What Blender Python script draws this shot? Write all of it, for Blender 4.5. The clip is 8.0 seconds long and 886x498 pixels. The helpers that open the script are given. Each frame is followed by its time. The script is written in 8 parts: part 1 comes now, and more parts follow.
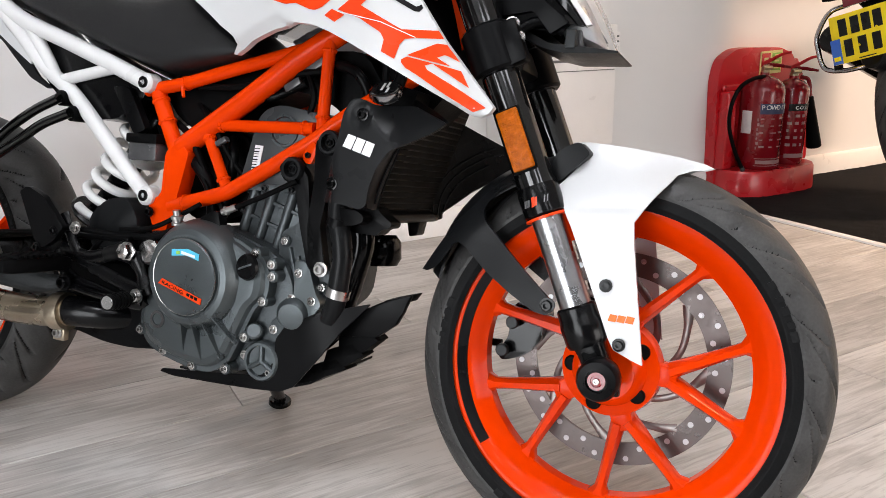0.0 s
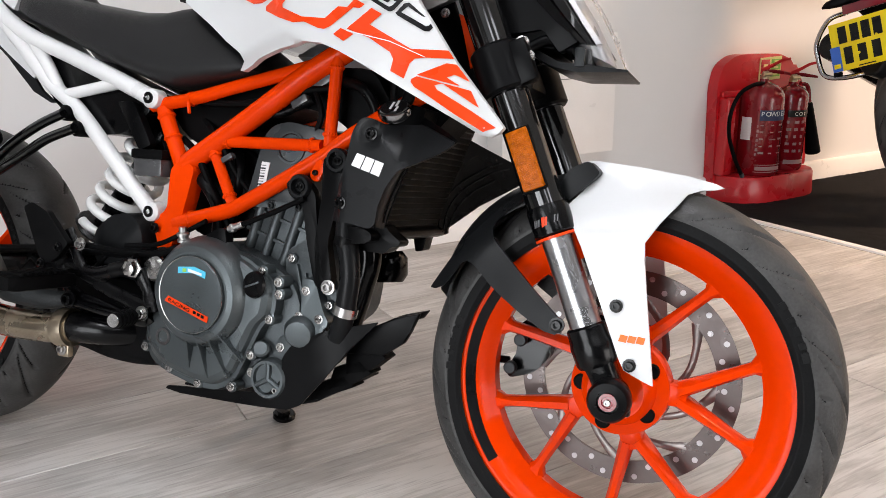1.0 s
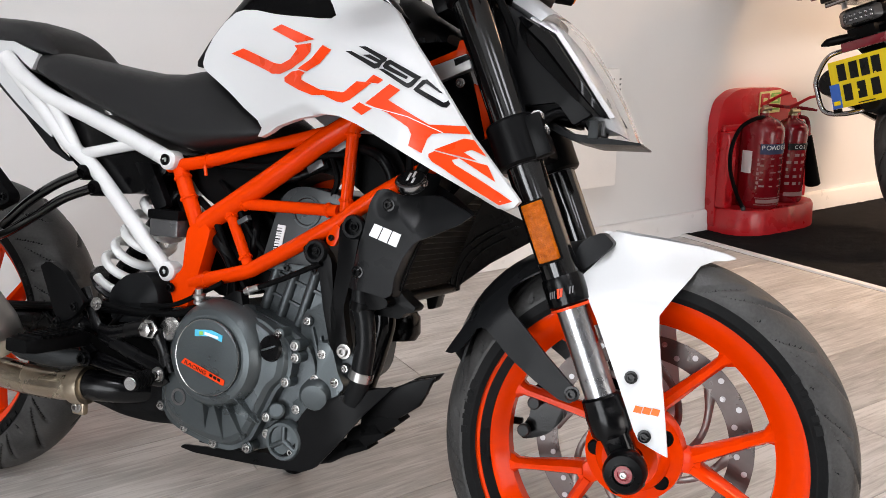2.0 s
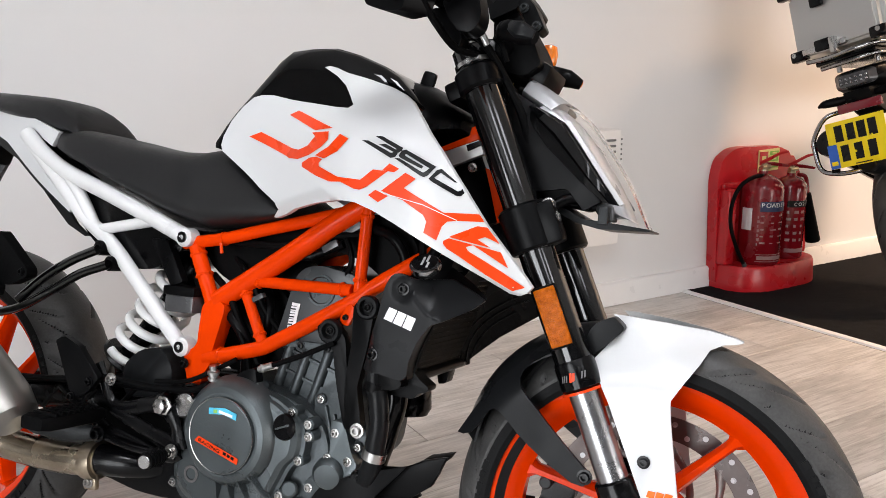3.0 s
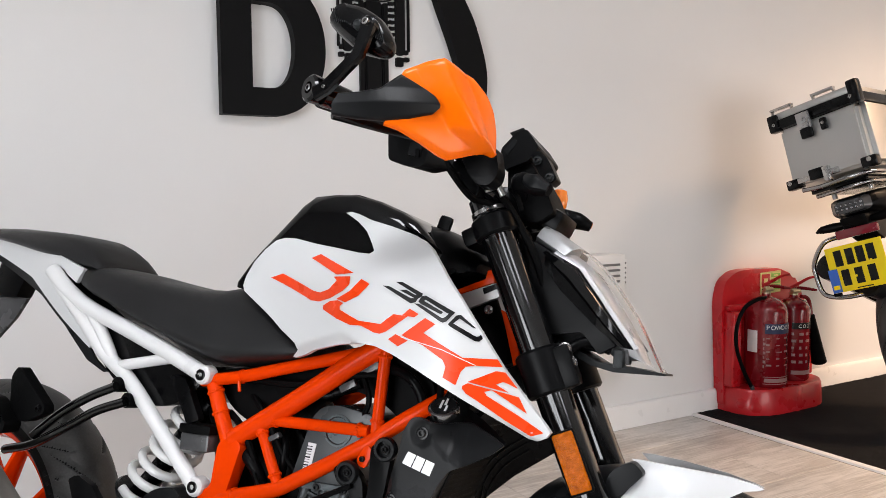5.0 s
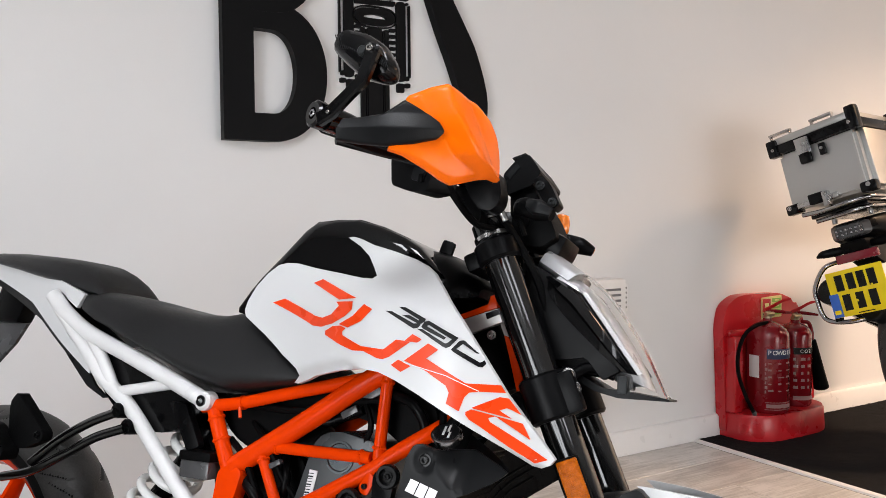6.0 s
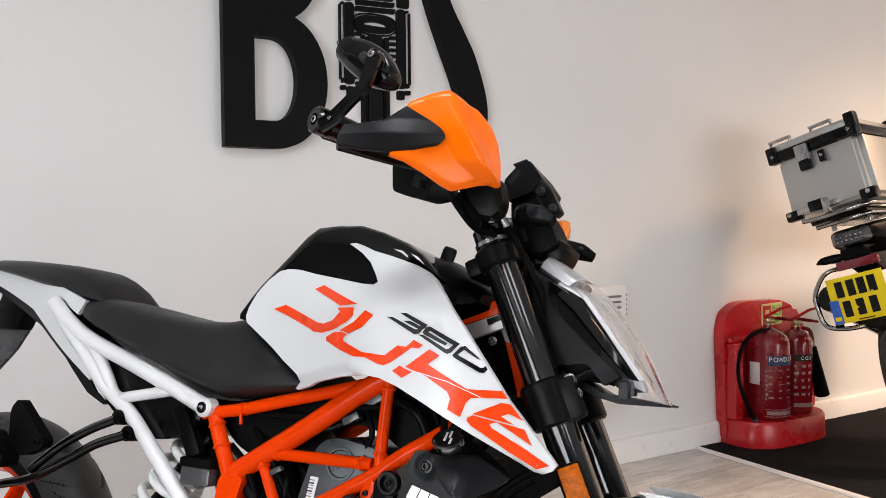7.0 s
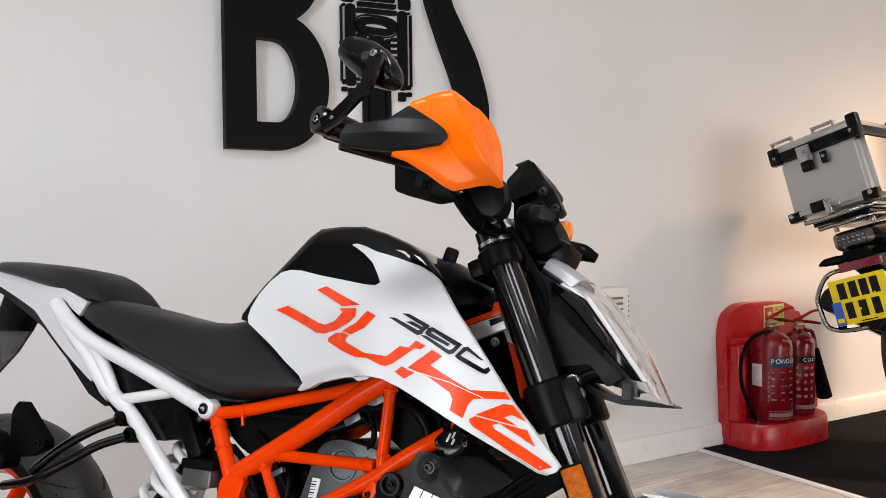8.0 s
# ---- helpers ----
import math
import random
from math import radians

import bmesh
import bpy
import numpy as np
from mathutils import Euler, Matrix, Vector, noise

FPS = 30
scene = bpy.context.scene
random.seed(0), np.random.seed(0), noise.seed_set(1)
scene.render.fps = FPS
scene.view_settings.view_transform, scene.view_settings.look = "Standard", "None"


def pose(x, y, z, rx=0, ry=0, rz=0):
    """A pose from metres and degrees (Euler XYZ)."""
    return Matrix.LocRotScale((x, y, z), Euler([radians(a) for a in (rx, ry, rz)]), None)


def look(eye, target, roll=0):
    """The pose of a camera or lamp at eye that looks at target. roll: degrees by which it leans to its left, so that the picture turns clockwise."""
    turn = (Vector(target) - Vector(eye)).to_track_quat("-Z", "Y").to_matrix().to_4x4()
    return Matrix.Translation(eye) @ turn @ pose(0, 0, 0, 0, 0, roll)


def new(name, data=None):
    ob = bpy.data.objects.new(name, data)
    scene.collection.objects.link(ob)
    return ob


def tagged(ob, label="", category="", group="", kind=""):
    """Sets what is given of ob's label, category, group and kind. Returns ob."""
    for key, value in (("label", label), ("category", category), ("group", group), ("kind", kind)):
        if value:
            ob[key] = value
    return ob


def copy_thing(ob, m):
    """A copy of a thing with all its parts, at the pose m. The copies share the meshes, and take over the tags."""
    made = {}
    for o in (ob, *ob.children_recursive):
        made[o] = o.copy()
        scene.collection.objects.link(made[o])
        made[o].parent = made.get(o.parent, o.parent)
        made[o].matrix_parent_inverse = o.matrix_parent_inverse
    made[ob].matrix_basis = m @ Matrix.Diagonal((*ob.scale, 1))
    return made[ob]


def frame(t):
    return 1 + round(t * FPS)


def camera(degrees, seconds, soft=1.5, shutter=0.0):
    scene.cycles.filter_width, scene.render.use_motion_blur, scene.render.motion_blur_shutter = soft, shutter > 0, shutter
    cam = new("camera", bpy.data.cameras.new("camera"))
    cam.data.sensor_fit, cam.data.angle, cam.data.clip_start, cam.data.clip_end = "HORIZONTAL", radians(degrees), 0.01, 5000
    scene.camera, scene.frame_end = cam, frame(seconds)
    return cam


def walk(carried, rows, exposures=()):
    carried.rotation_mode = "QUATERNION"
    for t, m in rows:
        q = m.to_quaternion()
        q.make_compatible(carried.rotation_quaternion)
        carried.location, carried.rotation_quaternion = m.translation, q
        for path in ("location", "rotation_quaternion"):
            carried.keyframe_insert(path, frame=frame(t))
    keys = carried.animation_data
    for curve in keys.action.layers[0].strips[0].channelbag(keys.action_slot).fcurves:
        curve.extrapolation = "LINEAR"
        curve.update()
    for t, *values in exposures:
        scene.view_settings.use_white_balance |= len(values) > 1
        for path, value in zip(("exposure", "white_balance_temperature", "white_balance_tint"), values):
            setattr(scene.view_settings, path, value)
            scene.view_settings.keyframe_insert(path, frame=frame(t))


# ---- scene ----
cam = camera(59.4, 8.0, 0.7)
METRES, EYE, TILT, LEAN, TURN = 0.258, 0.757, -16.3, 0.8, -29.3
ROWS = [
    (0.0, 0.0, 0.0, 0.0, 0.0, 0.0, -0.0),
    (0.5, -0.0156, 0.0043, 0.0086, -0.18, -0.01, 0.04),
    (1.0, -0.0703, 0.0144, 0.0982, -0.31, 0.05, 0.06),
    (1.5, -0.1188, -0.0035, 0.2447, -0.42, 0.37, 0.07),
    (3.0, -0.2509, -0.1436, 0.5987, -0.59, 4.37, -0.01),
    (3.5, -0.2592, -0.193, 0.6677, -0.59, 6.63, -0.04),
    (4.0, -0.3123, -0.2544, 0.7274, -0.57, 8.95, -0.08),
    (4.5, -0.3376, -0.2804, 0.7605, -0.55, 10.98, -0.09),
    (6.0, -0.3718, -0.2756, 0.7647, -0.62, 14.38, -0.06),
    (6.5, -0.3774, -0.2739, 0.7587, -0.64, 14.74, -0.04),
    (7.0, -0.3797, -0.2775, 0.7542, -0.63, 14.94, -0.01),
    (7.5, -0.3772, -0.2663, 0.7508, -0.59, 15.04, 0.01),
    (8.0, -0.386, -0.2619, 0.7466, -0.53, 15.12, 0.01),
]
walk(cam, [(t, pose(0, -2.431, EYE, TILT, LEAN, TURN) @ pose(METRES * x, METRES * y, METRES * z, 90 + pitch, roll, yaw)) for t, x, y, z, yaw, pitch, roll in ROWS], [(0.0, -0.05), (3.0, -0.05), (5.0, -0.13), (8.0, -0.15)])

# the ceiling's light panels: x, y
LIGHTS = [(-0.9, -2.3), (0.6, -2.3), (-0.9, -3.7), (0.6, -3.7), (-0.9, -5.1), (0.6, -5.1)]
WARM_LIGHTS, WARM_WATTS = ((4.15, -1.65), (4.85, -2.15)), 62.0   # unseen warm source, split over two added panels to soften its shadow
PANEL_WATTS = 12.0   # added narrow-spread lamp below each front-row panel, keeps the upper wall dim
SOUTH_FILL = 100.0   # fill light through an added, unseen low window, watts
WEST_FILL = 150.0   # side light through an assumed, unseen west opening, watts

# ---- world and light ----
world = bpy.data.worlds.new("world")
scene.world = world
world.use_nodes = True
world.node_tree.nodes["Background"].inputs["Color"].default_value = (0.9, 0.95, 1.0, 1)
world.node_tree.nodes["Background"].inputs["Strength"].default_value = 0.05
scene.view_settings.exposure = 0.0

# ---- materials ----
def node(nt, kind, **values):
    n = nt.nodes.new(kind)
    for k, v in values.items():
        n.inputs[k].default_value = v
    return n


def mat(name, col, rough=0.5, metal=0.0, var=0.12, scale=9.0, fine=160.0, bump=0.05, coat=0.0, rvar=0.12, stretch=(1, 1, 1), spec=0.5):
    """A surface with cloudy colour at a large scale, grain at a fine one, uneven gloss and fine relief."""
    m = bpy.data.materials.new(name)
    m.use_nodes = True
    nt = m.node_tree
    p = nt.nodes["Principled BSDF"]
    co = nt.nodes.new("ShaderNodeTexCoord")
    mp = node(nt, "ShaderNodeMapping", Scale=stretch)
    big = node(nt, "ShaderNodeTexNoise", Scale=scale, Detail=5.0)
    small = node(nt, "ShaderNodeTexNoise", Scale=fine, Detail=3.0)
    nt.links.new(co.outputs["Object"], mp.inputs["Vector"])
    nt.links.new(mp.outputs["Vector"], big.inputs["Vector"])
    nt.links.new(mp.outputs["Vector"], small.inputs["Vector"])
    add = nt.nodes.new("ShaderNodeMath")
    add.operation = "MULTIPLY_ADD"
    add.inputs[1].default_value = 0.35
    nt.links.new(small.outputs["Fac"], add.inputs[0])
    nt.links.new(big.outputs["Fac"], add.inputs[2])
    ramp = nt.nodes.new("ShaderNodeMapRange")
    ramp.inputs["From Min"].default_value, ramp.inputs["From Max"].default_value = 0.4, 0.95
    ramp.inputs["To Min"].default_value, ramp.inputs["To Max"].default_value = 1 - var, 1 + var
    nt.links.new(add.outputs[0], ramp.inputs["Value"])
    mul = nt.nodes.new("ShaderNodeMix")
    mul.data_type, mul.blend_type = "RGBA", "MULTIPLY"
    mul.inputs["Factor"].default_value = 1.0
    mul.inputs["A"].default_value = (*col, 1)
    nt.links.new(ramp.outputs["Result"], mul.inputs["B"])
    nt.links.new(mul.outputs["Result"], p.inputs["Base Color"])
    rr = nt.nodes.new("ShaderNodeMapRange")
    rr.inputs["From Min"].default_value, rr.inputs["From Max"].default_value = 0.3, 0.7
    rr.inputs["To Min"].default_value, rr.inputs["To Max"].default_value = max(0.02, rough - rvar), min(1, rough + rvar)
    nt.links.new(big.outputs["Fac"], rr.inputs["Value"])
    nt.links.new(rr.outputs["Result"], p.inputs["Roughness"])
    p.inputs["Metallic"].default_value = metal
    p.inputs["Coat Weight"].default_value = coat
    p.inputs["Coat Roughness"].default_value = 0.05
    p.inputs["Specular IOR Level"].default_value = spec
    if bump:
        b = node(nt, "ShaderNodeBump", Strength=bump, Distance=0.002)
        nt.links.new(small.outputs["Fac"], b.inputs["Height"])
        nt.links.new(b.outputs["Normal"], p.inputs["Normal"])
    return m


def glow(name, col, strength):
    m = bpy.data.materials.new(name)
    m.use_nodes = True
    p = m.node_tree.nodes["Principled BSDF"]
    p.inputs["Base Color"].default_value = (*col, 1)
    p.inputs["Emission Color"].default_value = (*col, 1)
    p.inputs["Emission Strength"].default_value = strength
    return m


def glass(name, col=(1, 1, 1), rough=0.02):
    m = bpy.data.materials.new(name)
    m.use_nodes = True
    p = m.node_tree.nodes["Principled BSDF"]
    p.inputs["Base Color"].default_value = (*col, 1)
    p.inputs["Roughness"].default_value = rough
    p.inputs["Transmission Weight"].default_value = 1.0
    p.inputs["IOR"].default_value = 1.02
    return m


M = {}
M["orange"] = mat("orange_frame_paint", (0.70, 0.041, 0.0003), 0.16, 0, 0.06, coat=0.0, bump=0.01, spec=0.10, rvar=0.05)
M["rim"] = mat("orange_wheel_paint", (0.72, 0.039, 0.0002), 0.13, 0, 0.04, coat=0.0, bump=0.01, spec=0.1, rvar=0.05)
M["guard"] = mat("orange_plastic", (0.82, 0.13, 0.0008), 0.2, 0, 0.05, coat=0.0, bump=0.01, spec=0.2, rvar=0.05)
M["white"] = mat("white_gloss_paint", (0.57, 0.575, 0.58), 0.3, 0, 0.01, coat=0.12, bump=0.0, rvar=0.01)
M["whitemetal"] = mat("white_satin_metal", (0.66, 0.66, 0.66), 0.36, 0, 0.03, coat=0.2, bump=0.03)
M["decal"] = mat("orange_red_decal", (0.74, 0.046, 0.003), 0.3, 0, 0.12, scale=14, coat=0.08, bump=0.0, spec=0.2)
M["ink"] = mat("black_decal", (0.004, 0.004, 0.0046), 0.3, 0, 0.1, bump=0.0, spec=0.25)
M["whiteink"] = mat("white_decal", (0.78, 0.78, 0.78), 0.4, 0, 0.03, bump=0.0)
M["plastic"] = mat("black_textured_plastic", (0.0022, 0.0022, 0.0025), 0.34, 0, 0.2, fine=600, bump=0.04, spec=0.08)
M["shroud"] = mat("dark_grey_satin_plastic", (0.0075, 0.0079, 0.0085), 0.33, 0, 0.2, fine=700, bump=0.1, spec=0.12)
M["glossblack"] = mat("gloss_black", (0.0018, 0.0018, 0.002), 0.06, 0, 0.1, coat=0.2, bump=0.0, rvar=0.03, spec=0.3)
M["forkblack"] = mat("black_anodised_tube", (0.002, 0.002, 0.0022), 0.1, 0.0, 0.1, coat=0.3, bump=0.0, rvar=0.04)
M["rubber"] = mat("sidewall_and_groove_shade_rubber", (0.006, 0.006, 0.0062), 0.5, 0, 0.35, scale=16, fine=300, bump=0.2, spec=0.08)
M["seat"] = mat("black_seat_vinyl", (0.0085, 0.0085, 0.0092), 0.42, 0, 0.15, fine=900, bump=0.3, spec=0.3)
M["engine"] = mat("grey_cast_engine_paint", (0.085, 0.098, 0.103), 0.34, 0.7, 0.12, fine=420, bump=0.15, spec=0.5)
M["headgrey"] = mat("dark_grey_head_paint", (0.030, 0.033, 0.035), 0.36, 0.2, 0.12, fine=420, bump=0.04, spec=0.35)
M["engmid"] = mat("cast_cylinder_metal", (0.070, 0.079, 0.083), 0.40, 0.7, 0.25, fine=300, bump=0.3, spec=0.4)
M["engdark"] = mat("dark_cast_metal", (0.013, 0.0148, 0.0158), 0.42, 0.3, 0.3, fine=300, bump=0.3, spec=0.35)
M["black"] = mat("black_painted_metal", (0.0020, 0.0020, 0.0023), 0.2, 0.0, 0.2, fine=300, bump=0.05, spec=0.22)
M["void"] = mat("matt_near_black", (0.0014, 0.0014, 0.0016), 0.55, 0, 0.2, bump=0.2, spec=0.06)
M["steel"] = mat("bright_steel", (0.45, 0.44, 0.43), 0.28, 1.0, 0.08, scale=14, bump=0.02)
M["chrome"] = mat("polished_chrome", (0.34, 0.34, 0.35), 0.17, 1.0, 0.05, bump=0.0, rvar=0.05)
M["discsteel"] = mat("brake_disc_steel", (0.085, 0.07, 0.066), 0.36, 0.7, 0.15, scale=30, bump=0.1)
M["alu"] = mat("brushed_aluminium", (0.50, 0.495, 0.48), 0.4, 1.0, 0.04, scale=3, fine=240, bump=0.02, rvar=0.05)
M["slider"] = mat("hard_chromed_tube", (0.38, 0.38, 0.39), 0.27, 1.0, 0.12, scale=5, fine=300, bump=0.01, rvar=0.08)
M["brushed"] = mat("brushed_steel", (0.33, 0.32, 0.30), 0.46, 1.0, 0.06, scale=4, fine=260, bump=0.02, rvar=0.05)
M["exhaust"] = mat("heat_tinted_steel", (0.44, 0.37, 0.28), 0.3, 1.0, 0.2, scale=14, bump=0.05)
M["amber"] = mat("amber_reflector", (0.36, 0.078, 0.0003), 0.2, 0, 0.35, scale=120, fine=420, bump=0.3, coat=0.0, spec=0.1)
M["yellow"] = mat("yellow_reflective_plate", (0.82, 0.62, 0.0), 0.35, 0, 0.04, bump=0.0)
M["blue"] = mat("blue_plate_band", (0.03, 0.12, 0.5), 0.4, 0, 0.05, bump=0.0)
M["red"] = mat("red_moulded_plastic", (0.5, 0.008, 0.014), 0.32, 0, 0.08, fine=300, bump=0.05, coat=0.15)
M["redcan"] = mat("red_gloss_cylinder", (0.20, 0.004, 0.009), 0.22, 0, 0.08, bump=0.0, coat=0.3)
M["wall"] = mat("matt_white_wall_paint", (0.74, 0.735, 0.73), 0.7, 0, 0.02, scale=1.5, fine=260, bump=0.08, spec=0.2)
M["gloss_trim"] = mat("white_gloss_trim", (0.78, 0.77, 0.76), 0.35, 0, 0.03, bump=0.02)
M["carpet"] = mat("black_entrance_carpet", (0.007, 0.007, 0.008), 0.95, 0, 0.9, scale=60, fine=420, bump=1.0, spec=0.1)
M["tread"] = mat("dusty_tyre_tread", (0.042, 0.041, 0.040), 0.5, 0, 0.5, scale=18, fine=260, bump=0.25, spec=0.3)
M["charcoal"] = mat("charcoal_wall_paint", (0.06, 0.06, 0.063), 0.7, 0, 0.05, scale=1.5, bump=0.05, spec=0.2)
M["greywall"] = mat("mid_grey_wall_paint", (0.28, 0.28, 0.285), 0.7, 0, 0.05, scale=1.5, bump=0.05, spec=0.2)
M["ceilpaint"] = mat("white_ceiling_paint", (0.5, 0.5, 0.505), 0.8, 0, 0.03, scale=1.5, bump=0.05, spec=0.1)
M["carrier"] = mat("dull_disc_carrier_steel", (0.20, 0.18, 0.17), 0.4, 0.8, 0.12, scale=30, bump=0.05)
M["brass"] = mat("brass_valve", (0.5, 0.42, 0.28), 0.3, 1.0, 0.1)
M["paper"] = mat("white_label_paper", (0.72, 0.7, 0.7), 0.6, 0, 0.04, bump=0.0)
M["cream"] = mat("photoluminescent_sign", (0.75, 0.68, 0.3), 0.5, 0, 0.05, bump=0.0)
M["bluelabel"] = mat("navy_label", (0.02, 0.03, 0.09), 0.45, 0, 0.05, bump=0.0)
M["skyblue"] = mat("blue_sticker", (0.08, 0.5, 0.72), 0.4, 0, 0.15, scale=60, bump=0.0)
M["green"] = mat("green_print", (0.25, 0.5, 0.08), 0.5, 0, 0.05, bump=0.0)
M["spring"] = mat("white_spring_paint", (0.78, 0.78, 0.77), 0.3, 0, 0.04, coat=0.3, bump=0.0)
M["reservoir"] = mat("cloudy_plastic_reservoir", (0.055, 0.055, 0.057), 0.25, 0, 0.2, bump=0.0)
M["redclear"] = mat("dark_red_lens", (0.16, 0.006, 0.014), 0.2, 0, 0.1, bump=0.0, coat=0.5)
M["amberlens"] = mat("orange_indicator_lens", (0.85, 0.2, 0.01), 0.2, 0, 0.1, bump=0.0, coat=0.5)
M["silver"] = mat("silver_paint", (0.42, 0.425, 0.435), 0.3, 0.4, 0.06, bump=0.01, coat=0.3)
M["reflector"] = mat("satin_grey_reflector", (0.42, 0.42, 0.43), 0.35, 0.3, 0.1, bump=0.0)
M["lens"] = glass("clear_headlight_lens")
M["warmpanel"] = glow("warm_led_panel_glow", (1.0, 0.66, 0.42), 6.0)
M["panel"] = glow("led_panel_glow", (0.965, 0.985, 1.035), 7.5)
M["greyslot"] = mat("grey_slot_shade_and_print", (0.13, 0.13, 0.135), 0.6, 0, 0.1, bump=0.0)
M["print"] = mat("faded_pink_print", (0.30, 0.17, 0.17), 0.5, 0, 0.1, bump=0.0)
M["sign"] = mat("black_sign_acrylic", (0.0045, 0.0045, 0.005), 0.5, 0, 0.2, bump=0.0, spec=0.08)


def plank_material():
    """Grey limed oak: each board shifts its tone, with long grain and dark streaks."""
    m = bpy.data.materials.new("grey_limed_oak_board")
    m.use_nodes = True
    nt = m.node_tree
    p = nt.nodes["Principled BSDF"]
    co = nt.nodes.new("ShaderNodeTexCoord")
    info = nt.nodes.new("ShaderNodeObjectInfo")
    off = nt.nodes.new("ShaderNodeVectorMath")
    off.operation = "MULTIPLY_ADD"
    off.inputs[1].default_value = (37, 19, 11)
    nt.links.new(info.outputs["Random"], off.inputs[0])
    nt.links.new(co.outputs["Object"], off.inputs[2])
    mp = node(nt, "ShaderNodeMapping", Scale=(2.0, 26, 1))
    nt.links.new(off.outputs["Vector"], mp.inputs["Vector"])
    grain = node(nt, "ShaderNodeTexNoise", Scale=2.2, Detail=9.0, Roughness=0.7, Distortion=0.9)
    nt.links.new(mp.outputs["Vector"], grain.inputs["Vector"])
    mp2 = node(nt, "ShaderNodeMapping", Scale=(1.0, 3.2, 1))
    nt.links.new(off.outputs["Vector"], mp2.inputs["Vector"])
    cloud = node(nt, "ShaderNodeTexNoise", Scale=2.6, Detail=4.0)
    nt.links.new(mp2.outputs["Vector"], cloud.inputs["Vector"])
    mix = nt.nodes.new("ShaderNodeMath")
    mix.operation = "MULTIPLY_ADD"
    mix.inputs[1].default_value = 0.8
    nt.links.new(cloud.outputs["Fac"], mix.inputs[0])
    nt.links.new(grain.outputs["Fac"], mix.inputs[2])
    ramp = nt.nodes.new("ShaderNodeValToRGB")
    e = ramp.color_ramp.elements
    e[0].position, e[0].color = 0.60, (0.315, 0.296, 0.278, 1)
    e[1].position, e[1].color = 1.12, (0.57, 0.548, 0.525, 1)
    mid = ramp.color_ramp.elements.new(0.86)
    mid.color = (0.44, 0.418, 0.396, 1)
    e[-1].position = 1.0
    nt.links.new(mix.outputs[0], ramp.inputs["Fac"])
    # dark pores and short cracks along the grain
    mp3 = node(nt, "ShaderNodeMapping", Scale=(5.0, 62, 1))
    nt.links.new(off.outputs["Vector"], mp3.inputs["Vector"])
    pore = node(nt, "ShaderNodeTexNoise", Scale=2.4, Detail=5.0, Roughness=0.6, Distortion=0.4)
    nt.links.new(mp3.outputs["Vector"], pore.inputs["Vector"])
    pr = nt.nodes.new("ShaderNodeMapRange")
    pr.inputs["From Min"].default_value, pr.inputs["From Max"].default_value = 0.33, 0.47
    pr.inputs["To Min"].default_value, pr.inputs["To Max"].default_value = 0.78, 1.0
    nt.links.new(pore.outputs["Fac"], pr.inputs["Value"])
    # larger greyish smudges of dirt
    dirt = node(nt, "ShaderNodeTexNoise", Scale=3.3, Detail=4.0, Roughness=0.6)
    nt.links.new(co.outputs["Object"], dirt.inputs["Vector"])
    dr = nt.nodes.new("ShaderNodeMapRange")
    dr.inputs["From Min"].default_value, dr.inputs["From Max"].default_value = 0.32, 0.5
    dr.inputs["To Min"].default_value, dr.inputs["To Max"].default_value = 0.8, 1.0
    nt.links.new(dirt.outputs["Fac"], dr.inputs["Value"])
    both_marks = nt.nodes.new("ShaderNodeMath")
    both_marks.operation = "MULTIPLY"
    nt.links.new(pr.outputs["Result"], both_marks.inputs[0])
    nt.links.new(dr.outputs["Result"], both_marks.inputs[1])
    tone = nt.nodes.new("ShaderNodeMapRange")
    tone.inputs["To Min"].default_value, tone.inputs["To Max"].default_value = 0.85, 1.1
    nt.links.new(info.outputs["Random"], tone.inputs["Value"])
    mul = nt.nodes.new("ShaderNodeMix")
    mul.data_type, mul.blend_type = "RGBA", "MULTIPLY"
    mul.inputs["Factor"].default_value = 1.0
    nt.links.new(ramp.outputs["Color"], mul.inputs["A"])
    marks = nt.nodes.new("ShaderNodeMath")
    marks.operation = "MULTIPLY"
    nt.links.new(tone.outputs["Result"], marks.inputs[0])
    nt.links.new(both_marks.outputs[0], marks.inputs[1])
    nt.links.new(marks.outputs[0], mul.inputs["B"])
    nt.links.new(mul.outputs["Result"], p.inputs["Base Color"])
    rr = nt.nodes.new("ShaderNodeMapRange")
    rr.inputs["To Min"].default_value, rr.inputs["To Max"].default_value = 0.5, 0.3
    nt.links.new(grain.outputs["Fac"], rr.inputs["Value"])
    nt.links.new(rr.outputs["Result"], p.inputs["Roughness"])
    b = node(nt, "ShaderNodeBump", Strength=0.15, Distance=0.001)
    nt.links.new(grain.outputs["Fac"], b.inputs["Height"])
    nt.links.new(b.outputs["Normal"], p.inputs["Normal"])
    return m


M["plank"] = plank_material()


# ---- mesh helpers ----
def V(*a):
    return Vector(a)


def link(name, bm, material, parent=None, sharp=38):
    bmesh.ops.recalc_face_normals(bm, faces=bm.faces)
    me = bpy.data.meshes.new(name)
    bm.to_mesh(me)
    bm.free()
    me.materials.append(M[material])
    me.polygons.foreach_set("use_smooth", [True] * len(me.polygons))
    me.set_sharp_from_angle(angle=radians(sharp))
    ob = new(name, me)
    ob.parent = parent
    return ob


def part(name, bm, material, parent, label="", sharp=38):
    ob = link(name, bm, material, parent, sharp)
    if label:
        ob["label"] = label
    return ob


def thing(name, label, category, m=None, group="", kind=""):
    ob = new(name)
    if m is not None:
        ob.matrix_basis = m
    return tagged(ob, label, category, group, kind)


